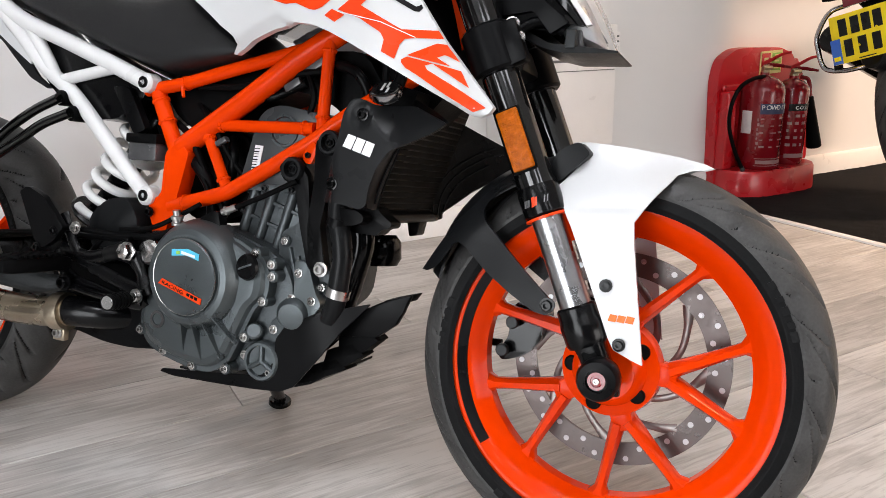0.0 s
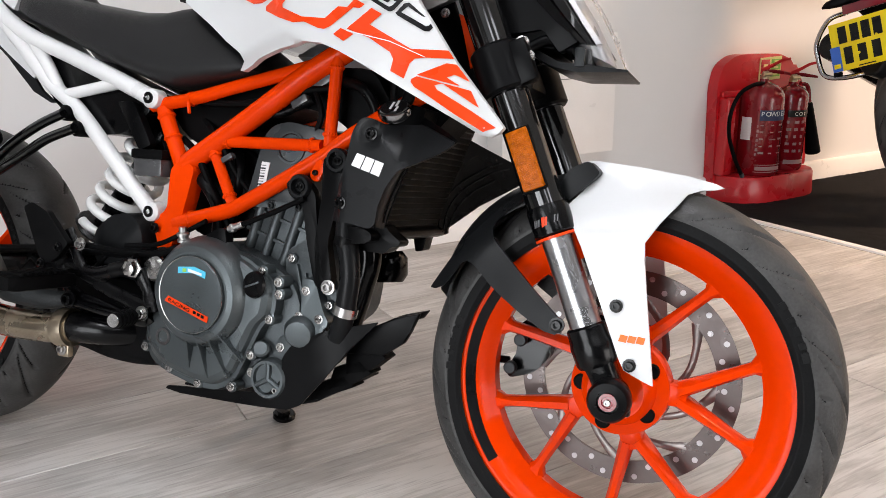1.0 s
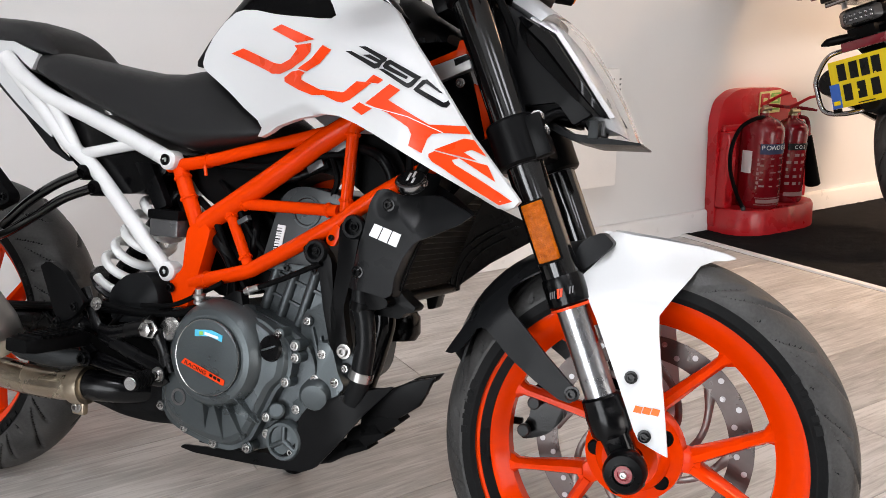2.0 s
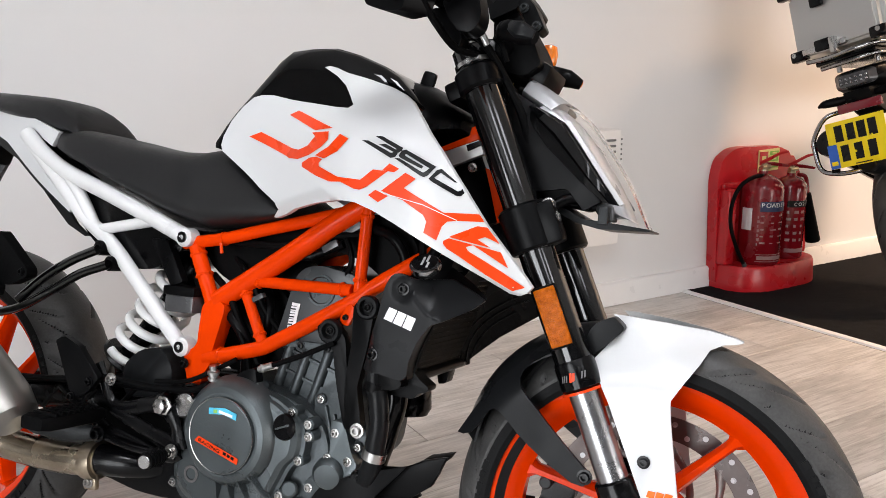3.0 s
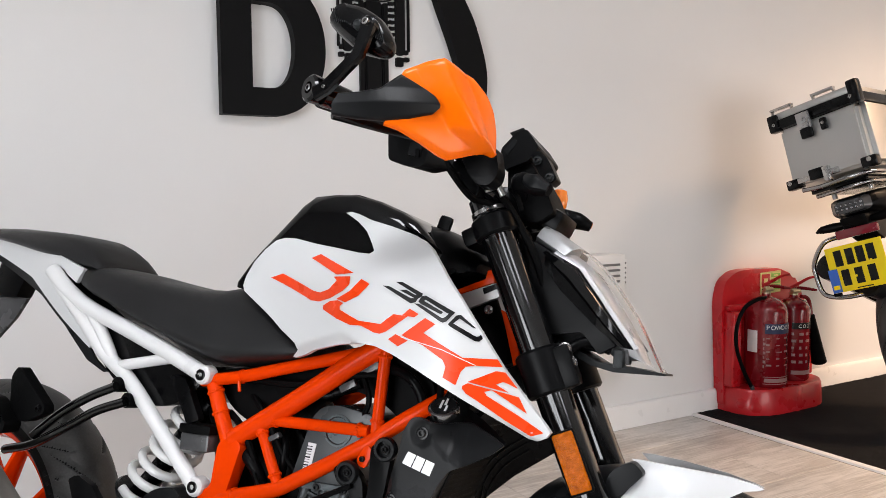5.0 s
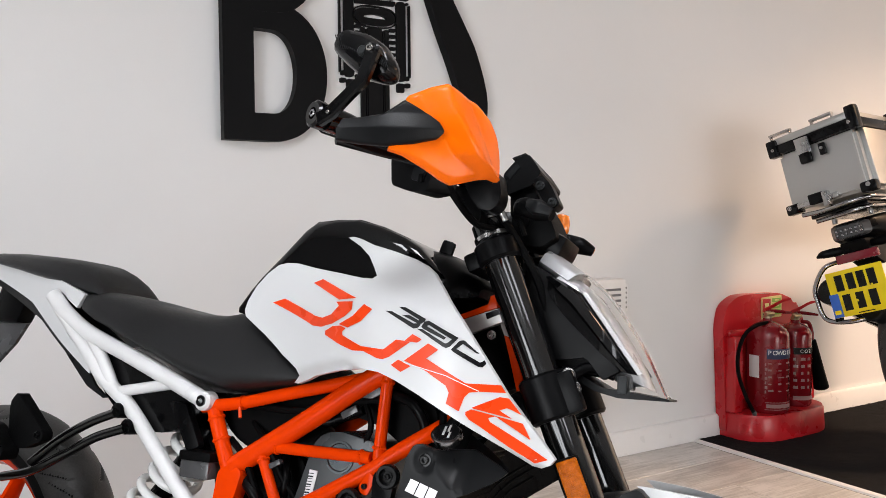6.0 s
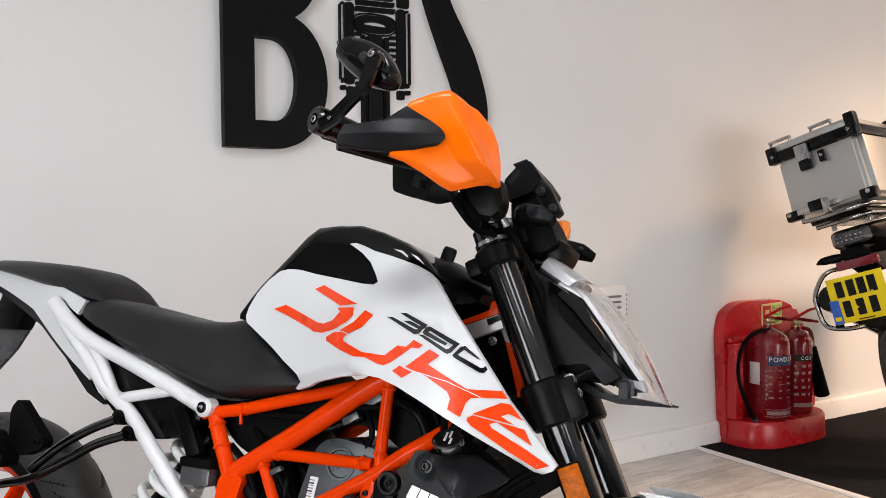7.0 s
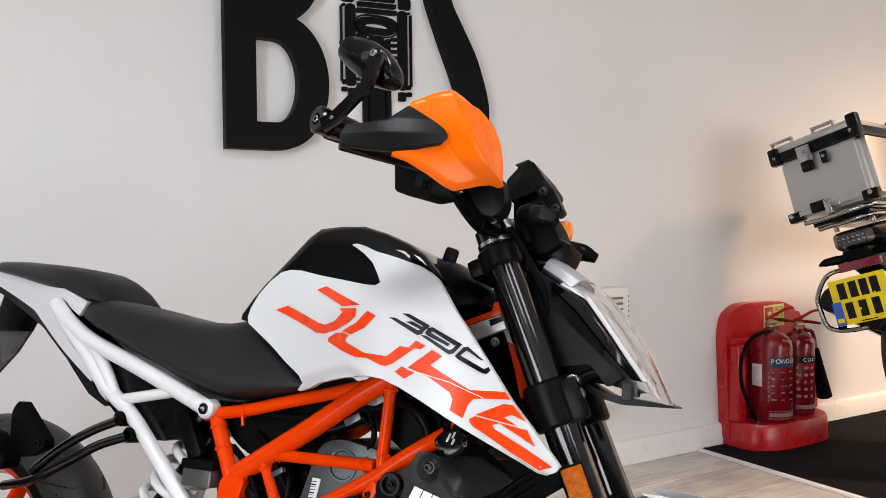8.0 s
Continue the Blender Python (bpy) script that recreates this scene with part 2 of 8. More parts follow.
def curve_points(pts, steps):
    """Points on a smooth line through the given ones."""
    pts = [Vector(p) for p in pts]
    if steps <= 1 or len(pts) < 3:
        return pts
    ext = [2 * pts[0] - pts[1]] + pts + [2 * pts[-1] - pts[-2]]
    out = []
    for i in range(1, len(ext) - 2):
        a, b, c, d = ext[i - 1:i + 3]
        for k in range(steps):
            t = k / steps
            out.append(0.5 * (2 * b + (c - a) * t + (2 * a - 5 * b + 4 * c - d) * t * t + (3 * b - a - 3 * c + d) * t ** 3))
    out.append(pts[-1])
    return out


def tube(bm, pts, r, seg=14, steps=6, flat=1.0, closed=False):
    """A round bar along a smooth line. r: one radius or one for each given point."""
    n = len(pts)
    line = curve_points(pts, steps)
    if not isinstance(r, (list, tuple)):
        r = [r] * n
    rings = []
    side = None
    for i, p in enumerate(line):
        d = (line[min(i + 1, len(line) - 1)] - line[max(i - 1, 0)]).normalized()
        if side is None:
            side = d.cross(V(0, 1, 0) if abs(d.y) < 0.9 else V(1, 0, 0)).normalized()
        side = (side - d * side.dot(d)).normalized()
        up = d.cross(side)
        f = i / max(1, len(line) - 1) * (n - 1)
        k = min(int(f), n - 2)
        rad = r[k] + (r[k + 1] - r[k]) * (f - k)
        rings.append([bm.verts.new(p + rad * (math.cos(a) * side + flat * math.sin(a) * up)) for a in [2 * math.pi * j / seg for j in range(seg)]])
    for a, b in zip(rings, rings[1:]):
        for j in range(seg):
            bm.faces.new((a[j], a[(j + 1) % seg], b[(j + 1) % seg], b[j]))
    bm.faces.new(rings[0][::-1])
    bm.faces.new(rings[-1])
    return bm


def axes(axis):
    axis = Vector(axis).normalized()
    u = axis.cross(V(0, 0, 1) if abs(axis.z) < 0.9 else V(1, 0, 0)).normalized()
    return axis, u, axis.cross(u)


def lathe(bm, prof, centre, axis=(0, 1, 0), seg=48, a0=0.0, a1=None):
    """Turns a profile of (radius, way along the axis) round an axis."""
    c = Vector(centre)
    w, u, v = axes(axis)
    full = a1 is None
    count = seg if full else seg + 1
    span = 2 * math.pi if full else a1 - a0
    rings = []
    for i in range(count):
        a = a0 + span * i / seg
        d = math.cos(a) * u + math.sin(a) * v
        rings.append([bm.verts.new(c + max(r, 1e-5) * d + h * w) for r, h in prof])
    for i in range(seg):
        p, q = rings[i], rings[(i + 1) % count]
        for j in range(len(prof) - 1):
            bm.faces.new((p[j], q[j], q[j + 1], p[j + 1]))
    bmesh.ops.remove_doubles(bm, verts=bm.verts, dist=3e-5)
    return bm


def cyl(bm, a, b, r, seg=24, r2=None, edge=0.0):
    """A round bar from a to b with softened rims."""
    a, b = Vector(a), Vector(b)
    h = (b - a).length
    r2 = r if r2 is None else r2
    e = min(edge, h / 3, min(r, r2) / 2)
    prof = [(0, 0), (r - e, 0), (r, e), (r2, h - e), (r2 - e, h), (0, h)]
    return lathe(bm, prof, a, b - a, seg)


def prism(bm, outline, y0, y1, bevel=0.0, seg=2):
    """A plate with the given outline in x and z, between two y."""
    a = [bm.verts.new((x, y0, z)) for x, z in outline]
    b = [bm.verts.new((x, y1, z)) for x, z in outline]
    n = len(a)
    made = [bm.faces.new(a), bm.faces.new(b[::-1])]
    made += [bm.faces.new((a[i], b[i], b[(i + 1) % n], a[(i + 1) % n])) for i in range(n)]
    if bevel:
        edges = list({e for f in made for e in f.edges})
        bmesh.ops.bevel(bm, geom=edges, offset=bevel, segments=seg, affect="EDGES", profile=0.6, clamp_overlap=True)
    return bm


def box(bm, centre, size, bevel=0.0, turn=None, seg=2):
    made = bmesh.ops.create_cube(bm, size=1.0)["verts"]
    m = Matrix.Translation(centre) @ (turn.to_4x4() if turn is not None else Matrix()) @ Matrix.Diagonal((*size, 1))
    bmesh.ops.transform(bm, matrix=m, verts=made)
    if bevel:
        bmesh.ops.bevel(bm, geom=list({e for v in made for e in v.link_edges}), offset=bevel, segments=seg, affect="EDGES", profile=0.6)
    return bm


def loft(bm, rings, closed=True, caps=True):
    """Skins rings of equal count."""
    vs = [[bm.verts.new(p) for p in ring] for ring in rings]
    n = len(vs[0])
    for a, b in zip(vs, vs[1:]):
        for j in range(n if closed else n - 1):
            bm.faces.new((a[j], a[(j + 1) % n], b[(j + 1) % n], b[j]))
    if caps and closed:
        bm.faces.new(vs[0][::-1])
        bm.faces.new(vs[-1])
    return bm


def rounded(pts, r=0.01, seg=3):
    """An outline with its corners rounded."""
    out = []
    n = len(pts)
    for i in range(n):
        p, a, b = Vector(pts[i]), Vector(pts[i - 1]), Vector(pts[(i + 1) % n])
        ea, eb = (a - p), (b - p)
        k = min(r, ea.length * 0.45, eb.length * 0.45)
        s, e = p + ea.normalized() * k, p + eb.normalized() * k
        for j in range(seg + 1):
            t = j / seg
            out.append(tuple((1 - t) ** 2 * s + 2 * t * (1 - t) * p + t * t * e))
    return out


def panel(bm, outline, yf, thick, step=0.025):
    """A curved shell: an outline in x and z, laid on the surface y = yf(x, z), with thickness inwards."""
    f = bm.faces.new([bm.verts.new((x, 0, z)) for x, z in outline])
    xs, zs = [p[0] for p in outline], [p[1] for p in outline]
    for lo, hi, axis in ((min(xs), max(xs), 0), (min(zs), max(zs), 2)):
        k = math.floor(lo / step) + 1
        while k * step < hi:
            co = [0, 0, 0]
            no = [0, 0, 0]
            co[axis], no[axis] = k * step, 1
            bmesh.ops.bisect_plane(bm, geom=bm.verts[:] + bm.edges[:] + bm.faces[:], plane_co=co, plane_no=no, dist=1e-5)
            k += 1
    for v in bm.verts:
        v.co.y = yf(v.co.x, v.co.z)
    if thick:
        done = bmesh.ops.extrude_face_region(bm, geom=bm.faces[:])
        for v in done["geom"]:
            if isinstance(v, bmesh.types.BMVert):
                v.co.y += thick
    return bm


def sstep(x, a, b):
    t = min(1.0, max(0.0, (x - a) / (b - a)))
    return t * t * (3 - 2 * t)


def screw(parent, at, r=0.006, axis=(0, -1, 0), material="steel", name="bolt", flange=True, label=""):
    """A socket-head screw: flange, head and a hexagonal recess."""
    bm = bmesh.new()
    h = r * 1.1
    prof = [(0, 0)] + ([(r * 1.45, 0), (r * 1.45, r * 0.3)] if flange else []) + [(r, r * 0.35 if flange else 0), (r, h * 0.85), (r * 0.85, h), (r * 0.55, h), (r * 0.5, h * 0.35), (0, h * 0.35)]
    lathe(bm, prof, at, axis, 12)
    return part(name, bm, material, parent, label)



def text_mesh(s, size, parent, m4, material, name="lettering"):
    cu = bpy.data.curves.new("lettering", "FONT")
    cu.body, cu.size, cu.extrude, cu.align_x = s, size, 0.0004, "CENTER"
    tmp = bpy.data.objects.new("lettering", cu)
    me = bpy.data.meshes.new_from_object(tmp)
    bpy.data.objects.remove(tmp)
    me.materials.clear()
    me.materials.append(M[material])
    me.transform(m4)
    ob = new(name, me)
    ob.parent = parent
    return ob


# ---- the room ----
ROOM = (-3.2, 5.6, -6.0, 0.0, 2.7)   # x from, x to, y from, y to, height


def plain_box(name, x0, x1, y0, y1, z0, z1, material):
    bm = bmesh.new()
    box(bm, ((x0 + x1) / 2, (y0 + y1) / 2, (z0 + z1) / 2), (x1 - x0, y1 - y0, z1 - z0))
    return tagged(link(name, bm, material), kind="structure")


X0, X1, Y0, Y1, H = ROOM
tagged(plain_box("wall_north", X0 - 0.15, X1 + 0.15, 0.0, 0.15, -0.05, H, "wall"), "white painted plaster wall behind the motorcycles", "wall")
WX0, WX1, WZ0, WZ1 = 1.7, 5.0, 0.1, 1.7   # added opening in the south wall, out of view, to brighten the lower wall
# unseen wall, its dark tone picked to darken reflections on the motorcycle
for n, x0, x1, z0, z1 in (("wall_south", X0 - 0.15, WX0, -0.05, H), ("wall_south_2", WX1, X1 + 0.15, -0.05, H), ("wall_south_3", WX0, WX1, -0.05, WZ0), ("wall_south_4", WX0, WX1, WZ1, H)):
    tagged(plain_box(n, x0, x1, Y0 - 0.15, Y0, z0, z1, "charcoal"), "unseen wall, charcoal to keep reflections dark", "wall")
window = tagged(new("window_1"), "added wide low opening out of view, for fill light", "window", kind="structure")
for x0, x1, z0, z1 in ((WX0, WX1, WZ0, WZ0 + 0.05), (WX0, WX1, WZ1 - 0.05, WZ1), (WX0, WX0 + 0.05, WZ0 + 0.05, WZ1 - 0.05), (WX1 - 0.05, WX1, WZ0 + 0.05, WZ1 - 0.05), ((WX0 + WX1) / 2 - 0.03, (WX0 + WX1) / 2 + 0.03, WZ0 + 0.05, WZ1 - 0.05)):
    bm = bmesh.new()
    box(bm, ((x0 + x1) / 2, Y0 - 0.06, (z0 + z1) / 2), (x1 - x0, 0.06, z1 - z0), 0.004)
    part("window_frame", bm, "gloss_trim", window)
# fill lamp in the added opening
front_light = bpy.data.lights.new("south_fill_light", "AREA")
front_light.shape, front_light.size, front_light.size_y, front_light.energy, front_light.color = "RECTANGLE", WX1 - WX0 - 0.12, WZ1 - WZ0 - 0.12, SOUTH_FILL, (1.0, 0.955, 0.93)
lamp = new("south_fill_light", front_light)
lamp.matrix_world = look(((WX0 + WX1) / 2, Y0 - 0.10, (WZ0 + WZ1) / 2), ((WX0 + WX1) / 2, 0.0, (WZ0 + WZ1) / 2))
# unseen wall, its white tone picked to bounce light in low
tagged(plain_box("wall_east", X1, X1 + 0.15, Y0, 0, -0.05, H, "wall"), "unseen wall, white to bounce light from the right", "wall")
DY0, DY1, DZ = -4.9, -2.3, 2.2   # assumed opening in the west wall, out of view, added for side light
for n, y0, y1, z0, z1 in (("wall_west", Y0, DY0, -0.05, H), ("wall_west_2", DY1, 0.0, -0.05, H), ("wall_west_3", DY0, DY1, DZ, H)):
    tagged(plain_box(n, X0 - 0.15, X0, y0, y1, z0, z1, "greywall"), "plain grey painted wall", "wall")
door = tagged(new("door_1"), "assumed glazed opening out of view, for light from the left", "door", kind="structure")
for y0, y1, z0, z1 in ((DY0, DY1, 0.0, 0.06), (DY0, DY1, DZ - 0.06, DZ), (DY0, DY0 + 0.06, 0.06, DZ - 0.06), (DY1 - 0.06, DY1, 0.06, DZ - 0.06), ((DY0 + DY1) / 2 - 0.04, (DY0 + DY1) / 2 + 0.04, 0.06, DZ - 0.06)):
    bm = bmesh.new()
    box(bm, (X0 - 0.06, (y0 + y1) / 2, (z0 + z1) / 2), (0.06, y1 - y0, z1 - z0), 0.004)
    part("door_frame", bm, "gloss_trim", door)
daylight = bpy.data.lights.new("daylight", "AREA")
daylight.shape, daylight.size, daylight.size_y, daylight.energy, daylight.color = "RECTANGLE", DY1 - DY0 - 0.14, DZ - 0.14, WEST_FILL, (0.96, 0.985, 1.02)
lamp = new("daylight", daylight)
lamp.matrix_world = look((X0 - 0.10, (DY0 + DY1) / 2, DZ / 2), (X0 + 2.0, (DY0 + DY1) / 2, DZ / 2))
tagged(plain_box("ceiling", X0 - 0.15, X1 + 0.15, Y0 - 0.15, 0.15, H, H + 0.1, "ceilpaint"), "plain white ceiling", "ceiling")


def skirting(name, x0, x1):
    bm = bmesh.new()
    prof = [(-0.0, 0.0), (-0.018, 0.0), (-0.018, 0.088), (-0.013, 0.097), (-0.006, 0.1), (0.0, 0.1)]
    loft(bm, [[(x, y - 0.0005, z + 0.001) for y, z in prof] for x in (x0, x1)])
    return tagged(link(name, bm, "gloss_trim"), "white gloss skirting board along the wall", "skirting board", kind="structure")


skirting("baseboard", X0, X1)

# black carpet beyond a pale metal threshold strip
CARPET_X = 2.53
bm = bmesh.new()
nx, ny = 150, 300
step_x, step_y = (X1 - CARPET_X - 0.03) / nx, 6.0 / ny
grid = [[bm.verts.new((CARPET_X + 0.03 + i * step_x, -j * step_y - 0.02, 0.006 + 0.003 * random.random())) for j in range(ny)] for i in range(nx + 1)]
for i in range(nx):
    for j in range(ny - 1):
        bm.faces.new((grid[i][j], grid[i + 1][j], grid[i + 1][j + 1], grid[i][j + 1]))
tagged(link("carpet", bm, "carpet"), "black ribbed entrance carpet laid beside the boards", "carpet", kind="structure")
bm = bmesh.new()
loft(bm, [[(CARPET_X + x, y, z) for x, z in ((0, 0.0005), (0.005, 0.007), (0.016, 0.009), (0.027, 0.009), (0.034, 0.0005))] for y in (-0.019, Y0)])
tagged(link("trim", bm, "gloss_trim"), "pale threshold strip between carpet and boards", "threshold strip", kind="structure")

# ceiling light panels
def ceiling_light():
    t = thing("ceiling_light", "square white recessed ceiling light panel, lit", "ceiling light", pose(0, 0, H - 0.03), "ceiling lights")
    bm = bmesh.new()
    for sx, sy, lx, ly in ((0, 0.3, 0.62, 0.02), (0, -0.3, 0.62, 0.02), (0.3, 0, 0.02, 0.58), (-0.3, 0, 0.02, 0.58)):
        box(bm, (sx, sy, 0.012), (lx, ly, 0.03), 0.003)
    part("frame", bm, "gloss_trim", t)
    bm = bmesh.new()
    box(bm, (0, 0, 0.016), (0.58, 0.58, 0.012), 0.002)
    part("diffuser", bm, "panel", t, "glowing white diffuser")
    return t


beam = bpy.data.lights.new("warm_panel_light", "AREA")
beam.shape, beam.size, beam.size_y, beam.energy, beam.color, beam.spread = "RECTANGLE", 0.56, 0.56, WARM_WATTS, (1.0, 0.66, 0.42), radians(128)
for lx, ly in WARM_LIGHTS:
    warm = ceiling_light()
    warm.matrix_basis = pose(lx, ly, H - 0.03)
    tagged(warm, "square warm-toned ceiling light panel, unseen, lit", "ceiling light", "ceiling lights")
    for ob in warm.children:
        if ob.name.startswith("diffuser"):
            ob.data.materials[0] = M["warmpanel"]
    new("warm_panel_light", beam).matrix_world = pose(lx, ly, H - 0.035)
first = ceiling_light()
first.matrix_basis = pose(LIGHTS[0][0], LIGHTS[0][1], H - 0.03)
for lx, ly in LIGHTS[1:]:
    copy_thing(first, pose(lx, ly, H - 0.03))
# no louvre is built: the added lamp's spread cuts the light off
louvre = bpy.data.lights.new("panel_light", "AREA")
louvre.shape, louvre.size, louvre.size_y, louvre.energy, louvre.color, louvre.spread = "RECTANGLE", 0.56, 0.56, PANEL_WATTS, (0.965, 0.985, 1.035), radians(130)
for lx, ly in LIGHTS:
    if ly > -2.5:
        new("panel_light", louvre).matrix_world = pose(lx, ly, H - 0.035)

# ---- the orange and white motorcycle ----
bike = thing("motorcycle", "white and orange naked motorcycle leaning on its side stand", "motorcycle", pose(0.657, -1.697, 0.0, 0, 0, -52.3) @ pose(0, 0, 0, -12.4, 0, 0))
RA, RB, WB = 0.293, 0.305, 1.345


def tyre_mesh(radius, half, depth_in, pitches):
    """A tyre: smooth sidewalls, a proud tread band and slanted grooves cut into it; the second material is the tread's."""
    across, around = 84, 800
    rim_r, edge = 0.2272, 0.66
    verts, cuts = [], []
    for i in range(around):
        a = 2 * math.pi * i / around
        for j in range(across + 1):
            u = -1 + 2 * j / across
            ang = u * 2.05
            w = abs(u)
            if abs(ang) < math.pi / 2:
                y, rr = half * math.sin(ang), radius - half * 0.92 * (1 - math.cos(ang))
            else:
                y = half * (1 - 0.16 * (abs(ang) - math.pi / 2)) * math.copysign(1, u)
                rr = radius - half * 0.92 - (abs(ang) - math.pi / 2) / (2.05 - math.pi / 2) * (radius - half * 0.92 - rim_r)
            cut = 0.0
            if w < edge - 0.01:
                for k, (lo, hi, lead, width) in enumerate(((0.08, 0.56, 2.0, 0.0062), (0.26, 0.63, 1.5, 0.0052), (0.47, 0.61, 0.9, 0.0040))):
                    if lo < w < hi:
                        s = (a * pitches / (2 * math.pi) + (0.5 if u > 0 else 0) + k * 0.37 - lead * (w - lo) ** 1.2) % 1.0
                        d = min(s, 1 - s) * 2 * math.pi * radius / pitches
                        taper = min(1.0, (w - lo) / 0.06, (hi - w) / 0.05)
                        cut = max(cut, 0.006 * max(0.0, min(1.0, (width * taper - d) / 0.003 + 0.5)))
            elif w > edge:
                # sidewall: a step below the tread, fine rings and raised lettering bars
                rr -= 0.0012 * min(1.0, (w - edge) / 0.03)
                y -= math.copysign(0.0016, u) * (0.5 + 0.5 * math.sin((w - edge) * 130)) * (1 if w < 0.8 else 0.3)
            rr -= cut
            verts.append((rr * math.cos(a), y, rr * math.sin(a)))
            cuts.append(cut if w < edge else 1.0)
    n = across + 1
    faces, slots = [], []
    for i in range(around):
        p, q = i * n, (i + 1) % around * n
        for j in range(across):
            faces.append((p + j, q + j, q + j + 1, p + j + 1))
            # groove floors take the darker sidewall colour, as painted shade
            slots.append(0 if min(cuts[p + j], cuts[q + j], cuts[p + j + 1], cuts[q + j + 1]) > 0.0032 else 1)
    me = bpy.data.meshes.new("tyre")
    me.from_pydata(verts, [], faces)
    me.materials.append(M["rubber"])
    me.materials.append(M["tread"])
    me.polygons.foreach_set("material_index", slots)
    me.polygons.foreach_set("use_smooth", [True] * len(faces))
    me.set_sharp_from_angle(angle=radians(75))
    me.flip_normals()
    return me


def tyre(name, me, parent, label):
    ob = new(name, me)
    ob.parent = parent
    ob["label"] = label
    return ob


def at(bm, x, y, z):
    bmesh.ops.translate(bm, verts=bm.verts, vec=(x, y, z))
    return bm


def rim_mesh(half):
    bm = bmesh.new()
    h = half
    prof = [(0.2285, -h), (0.2285, -h + 0.004), (0.216, -h + 0.008), (0.212, -h * 0.4), (0.212, h * 0.4), (0.216, h - 0.008), (0.2285, h - 0.004), (0.2285, h),
            (0.223, h), (0.207, h - 0.008), (0.195, h * 0.45), (0.187, 0.012), (0.1865, -0.012), (0.195, -h * 0.45), (0.207, -h + 0.008), (0.223, -h), (0.2285, -h)]
    lathe(bm, prof, (0, 0, 0), (0, 1, 0), 120)
    return bm


def spoke_mesh(angle, hub_angle, r0=0.062, r1=0.192, w0=0.0105, w1=0.0078):
    """One cast spoke, from the hub to the rim, ridged along its middle."""
    bm = bmesh.new()
    a, b = radians(hub_angle), radians(angle)
    p0, p1 = V(r0 * math.cos(a), 0, r0 * math.sin(a)), V(r1 * math.cos(b), 0, r1 * math.sin(b))
    d = (p1 - p0).normalized()
    s = V(-d.z, 0, d.x)
    rings = []
    for k in range(9):
        t = k / 8
        p = p0.lerp(p1, t)
        w = w0 + (w1 - w0) * min(1, t * 1.6) + 0.011 * max(0, (t - 0.86) / 0.14) ** 1.5
        dep = 0.024 - 0.010 * t
        rings.append([p + s * x + V(0, y, 0) for x, y in ((-w, -dep * 0.45), (-w * 0.45, -dep), (w * 0.45, -dep), (w, -dep * 0.45), (w, dep * 0.45), (w * 0.45, dep), (-w * 0.45, dep), (-w, dep * 0.45))])
    loft(bm, rings)
    return bm


def arc_strip(r0, r1, y, a0, a1, count=36):
    """A thin curved strip on the side of a wheel; angles from straight ahead, upwards."""
    bm = bmesh.new()
    rings = []
    for i in range(count + 1):
        a = radians(a0 + (a1 - a0) * i / count)
        rings.append([(r * math.cos(a), yy, r * math.sin(a)) for r, yy in ((r0, y[0]), (r1, y[1]), (r1, y[1] + 0.002), (r0, y[0] + 0.002))])
    return loft(bm, rings)


def wheel(name, x, z, radius, half, rim_half, first_angle, pitches):
    w = part(name, rim_mesh(rim_half), "rim", bike, "orange cast alloy wheel")
    w.location = (x, 0, z)
    tyre("tyre", tyre_mesh(radius, half, 0.2, pitches), w, "black grooved road tyre, slightly dusty")
    for k in range(5):
        # raised lettering bars on the sidewall
        for j, l in enumerate((3.2, 2.0, 2.6, 1.6, 2.4)):
            a0 = 72 * k + 18 + j * 4.2
            part("raised_mark", arc_strip(0.2385, 0.2475, (-half * 0.985 - 0.0005, -half - 0.0008), a0, a0 + l, 3), "rubber", w)
    bm = bmesh.new()
    lathe(bm, [(0.02, -0.055), (0.038, -0.055), (0.046, -0.048), (0.052, -0.03), (0.068, -0.022), (0.072, 0.0), (0.068, 0.022), (0.052, 0.035), (0.046, 0.05), (0.02, 0.05), (0.02, -0.055)], (0, 0, 0), (0, 1, 0), 48)
    part("hub", bm, "rim", w)
    for k in range(5):
        mid = first_angle - 72 * k
        for side in (-1, 1):
            part("spoke", spoke_mesh(mid + side * 18, mid + side * 5, 0.080), "rim", w)
        bm = bmesh.new()
        a = radians(mid)
        box(bm, (0.074 * math.cos(a), 0, 0.074 * math.sin(a)), (0.036, 0.040, 0.032), 0.007, Euler((0, -a, 0)).to_matrix())
        part("web", bm, "rim", w)
        b = radians(mid + 36)
        # no hollow is cut: a black disc paints the shade of a hub pocket
        bm = bmesh.new()
        cyl(bm, (0.052 * math.cos(b), -0.034, 0.052 * math.sin(b)), (0.052 * math.cos(b), -0.0245, 0.052 * math.sin(b)), 0.011, 18, edge=0.002)
        part("pocket_shade", bm, "void", w, "black disc painted as the shade in a hub pocket")
    return w


front = wheel("front_wheel", -0.002, 0.2895, 0.2885, 0.057, 0.046, -1.2, 15)
rear = wheel("rear_wheel", -WB, RB, RB, 0.076, 0.062, 20, 15)

part("rim_sticker", arc_strip(0.2075, 0.2205, (-0.0402, -0.0470), 140, 218), "ink", front, "black rim sticker")


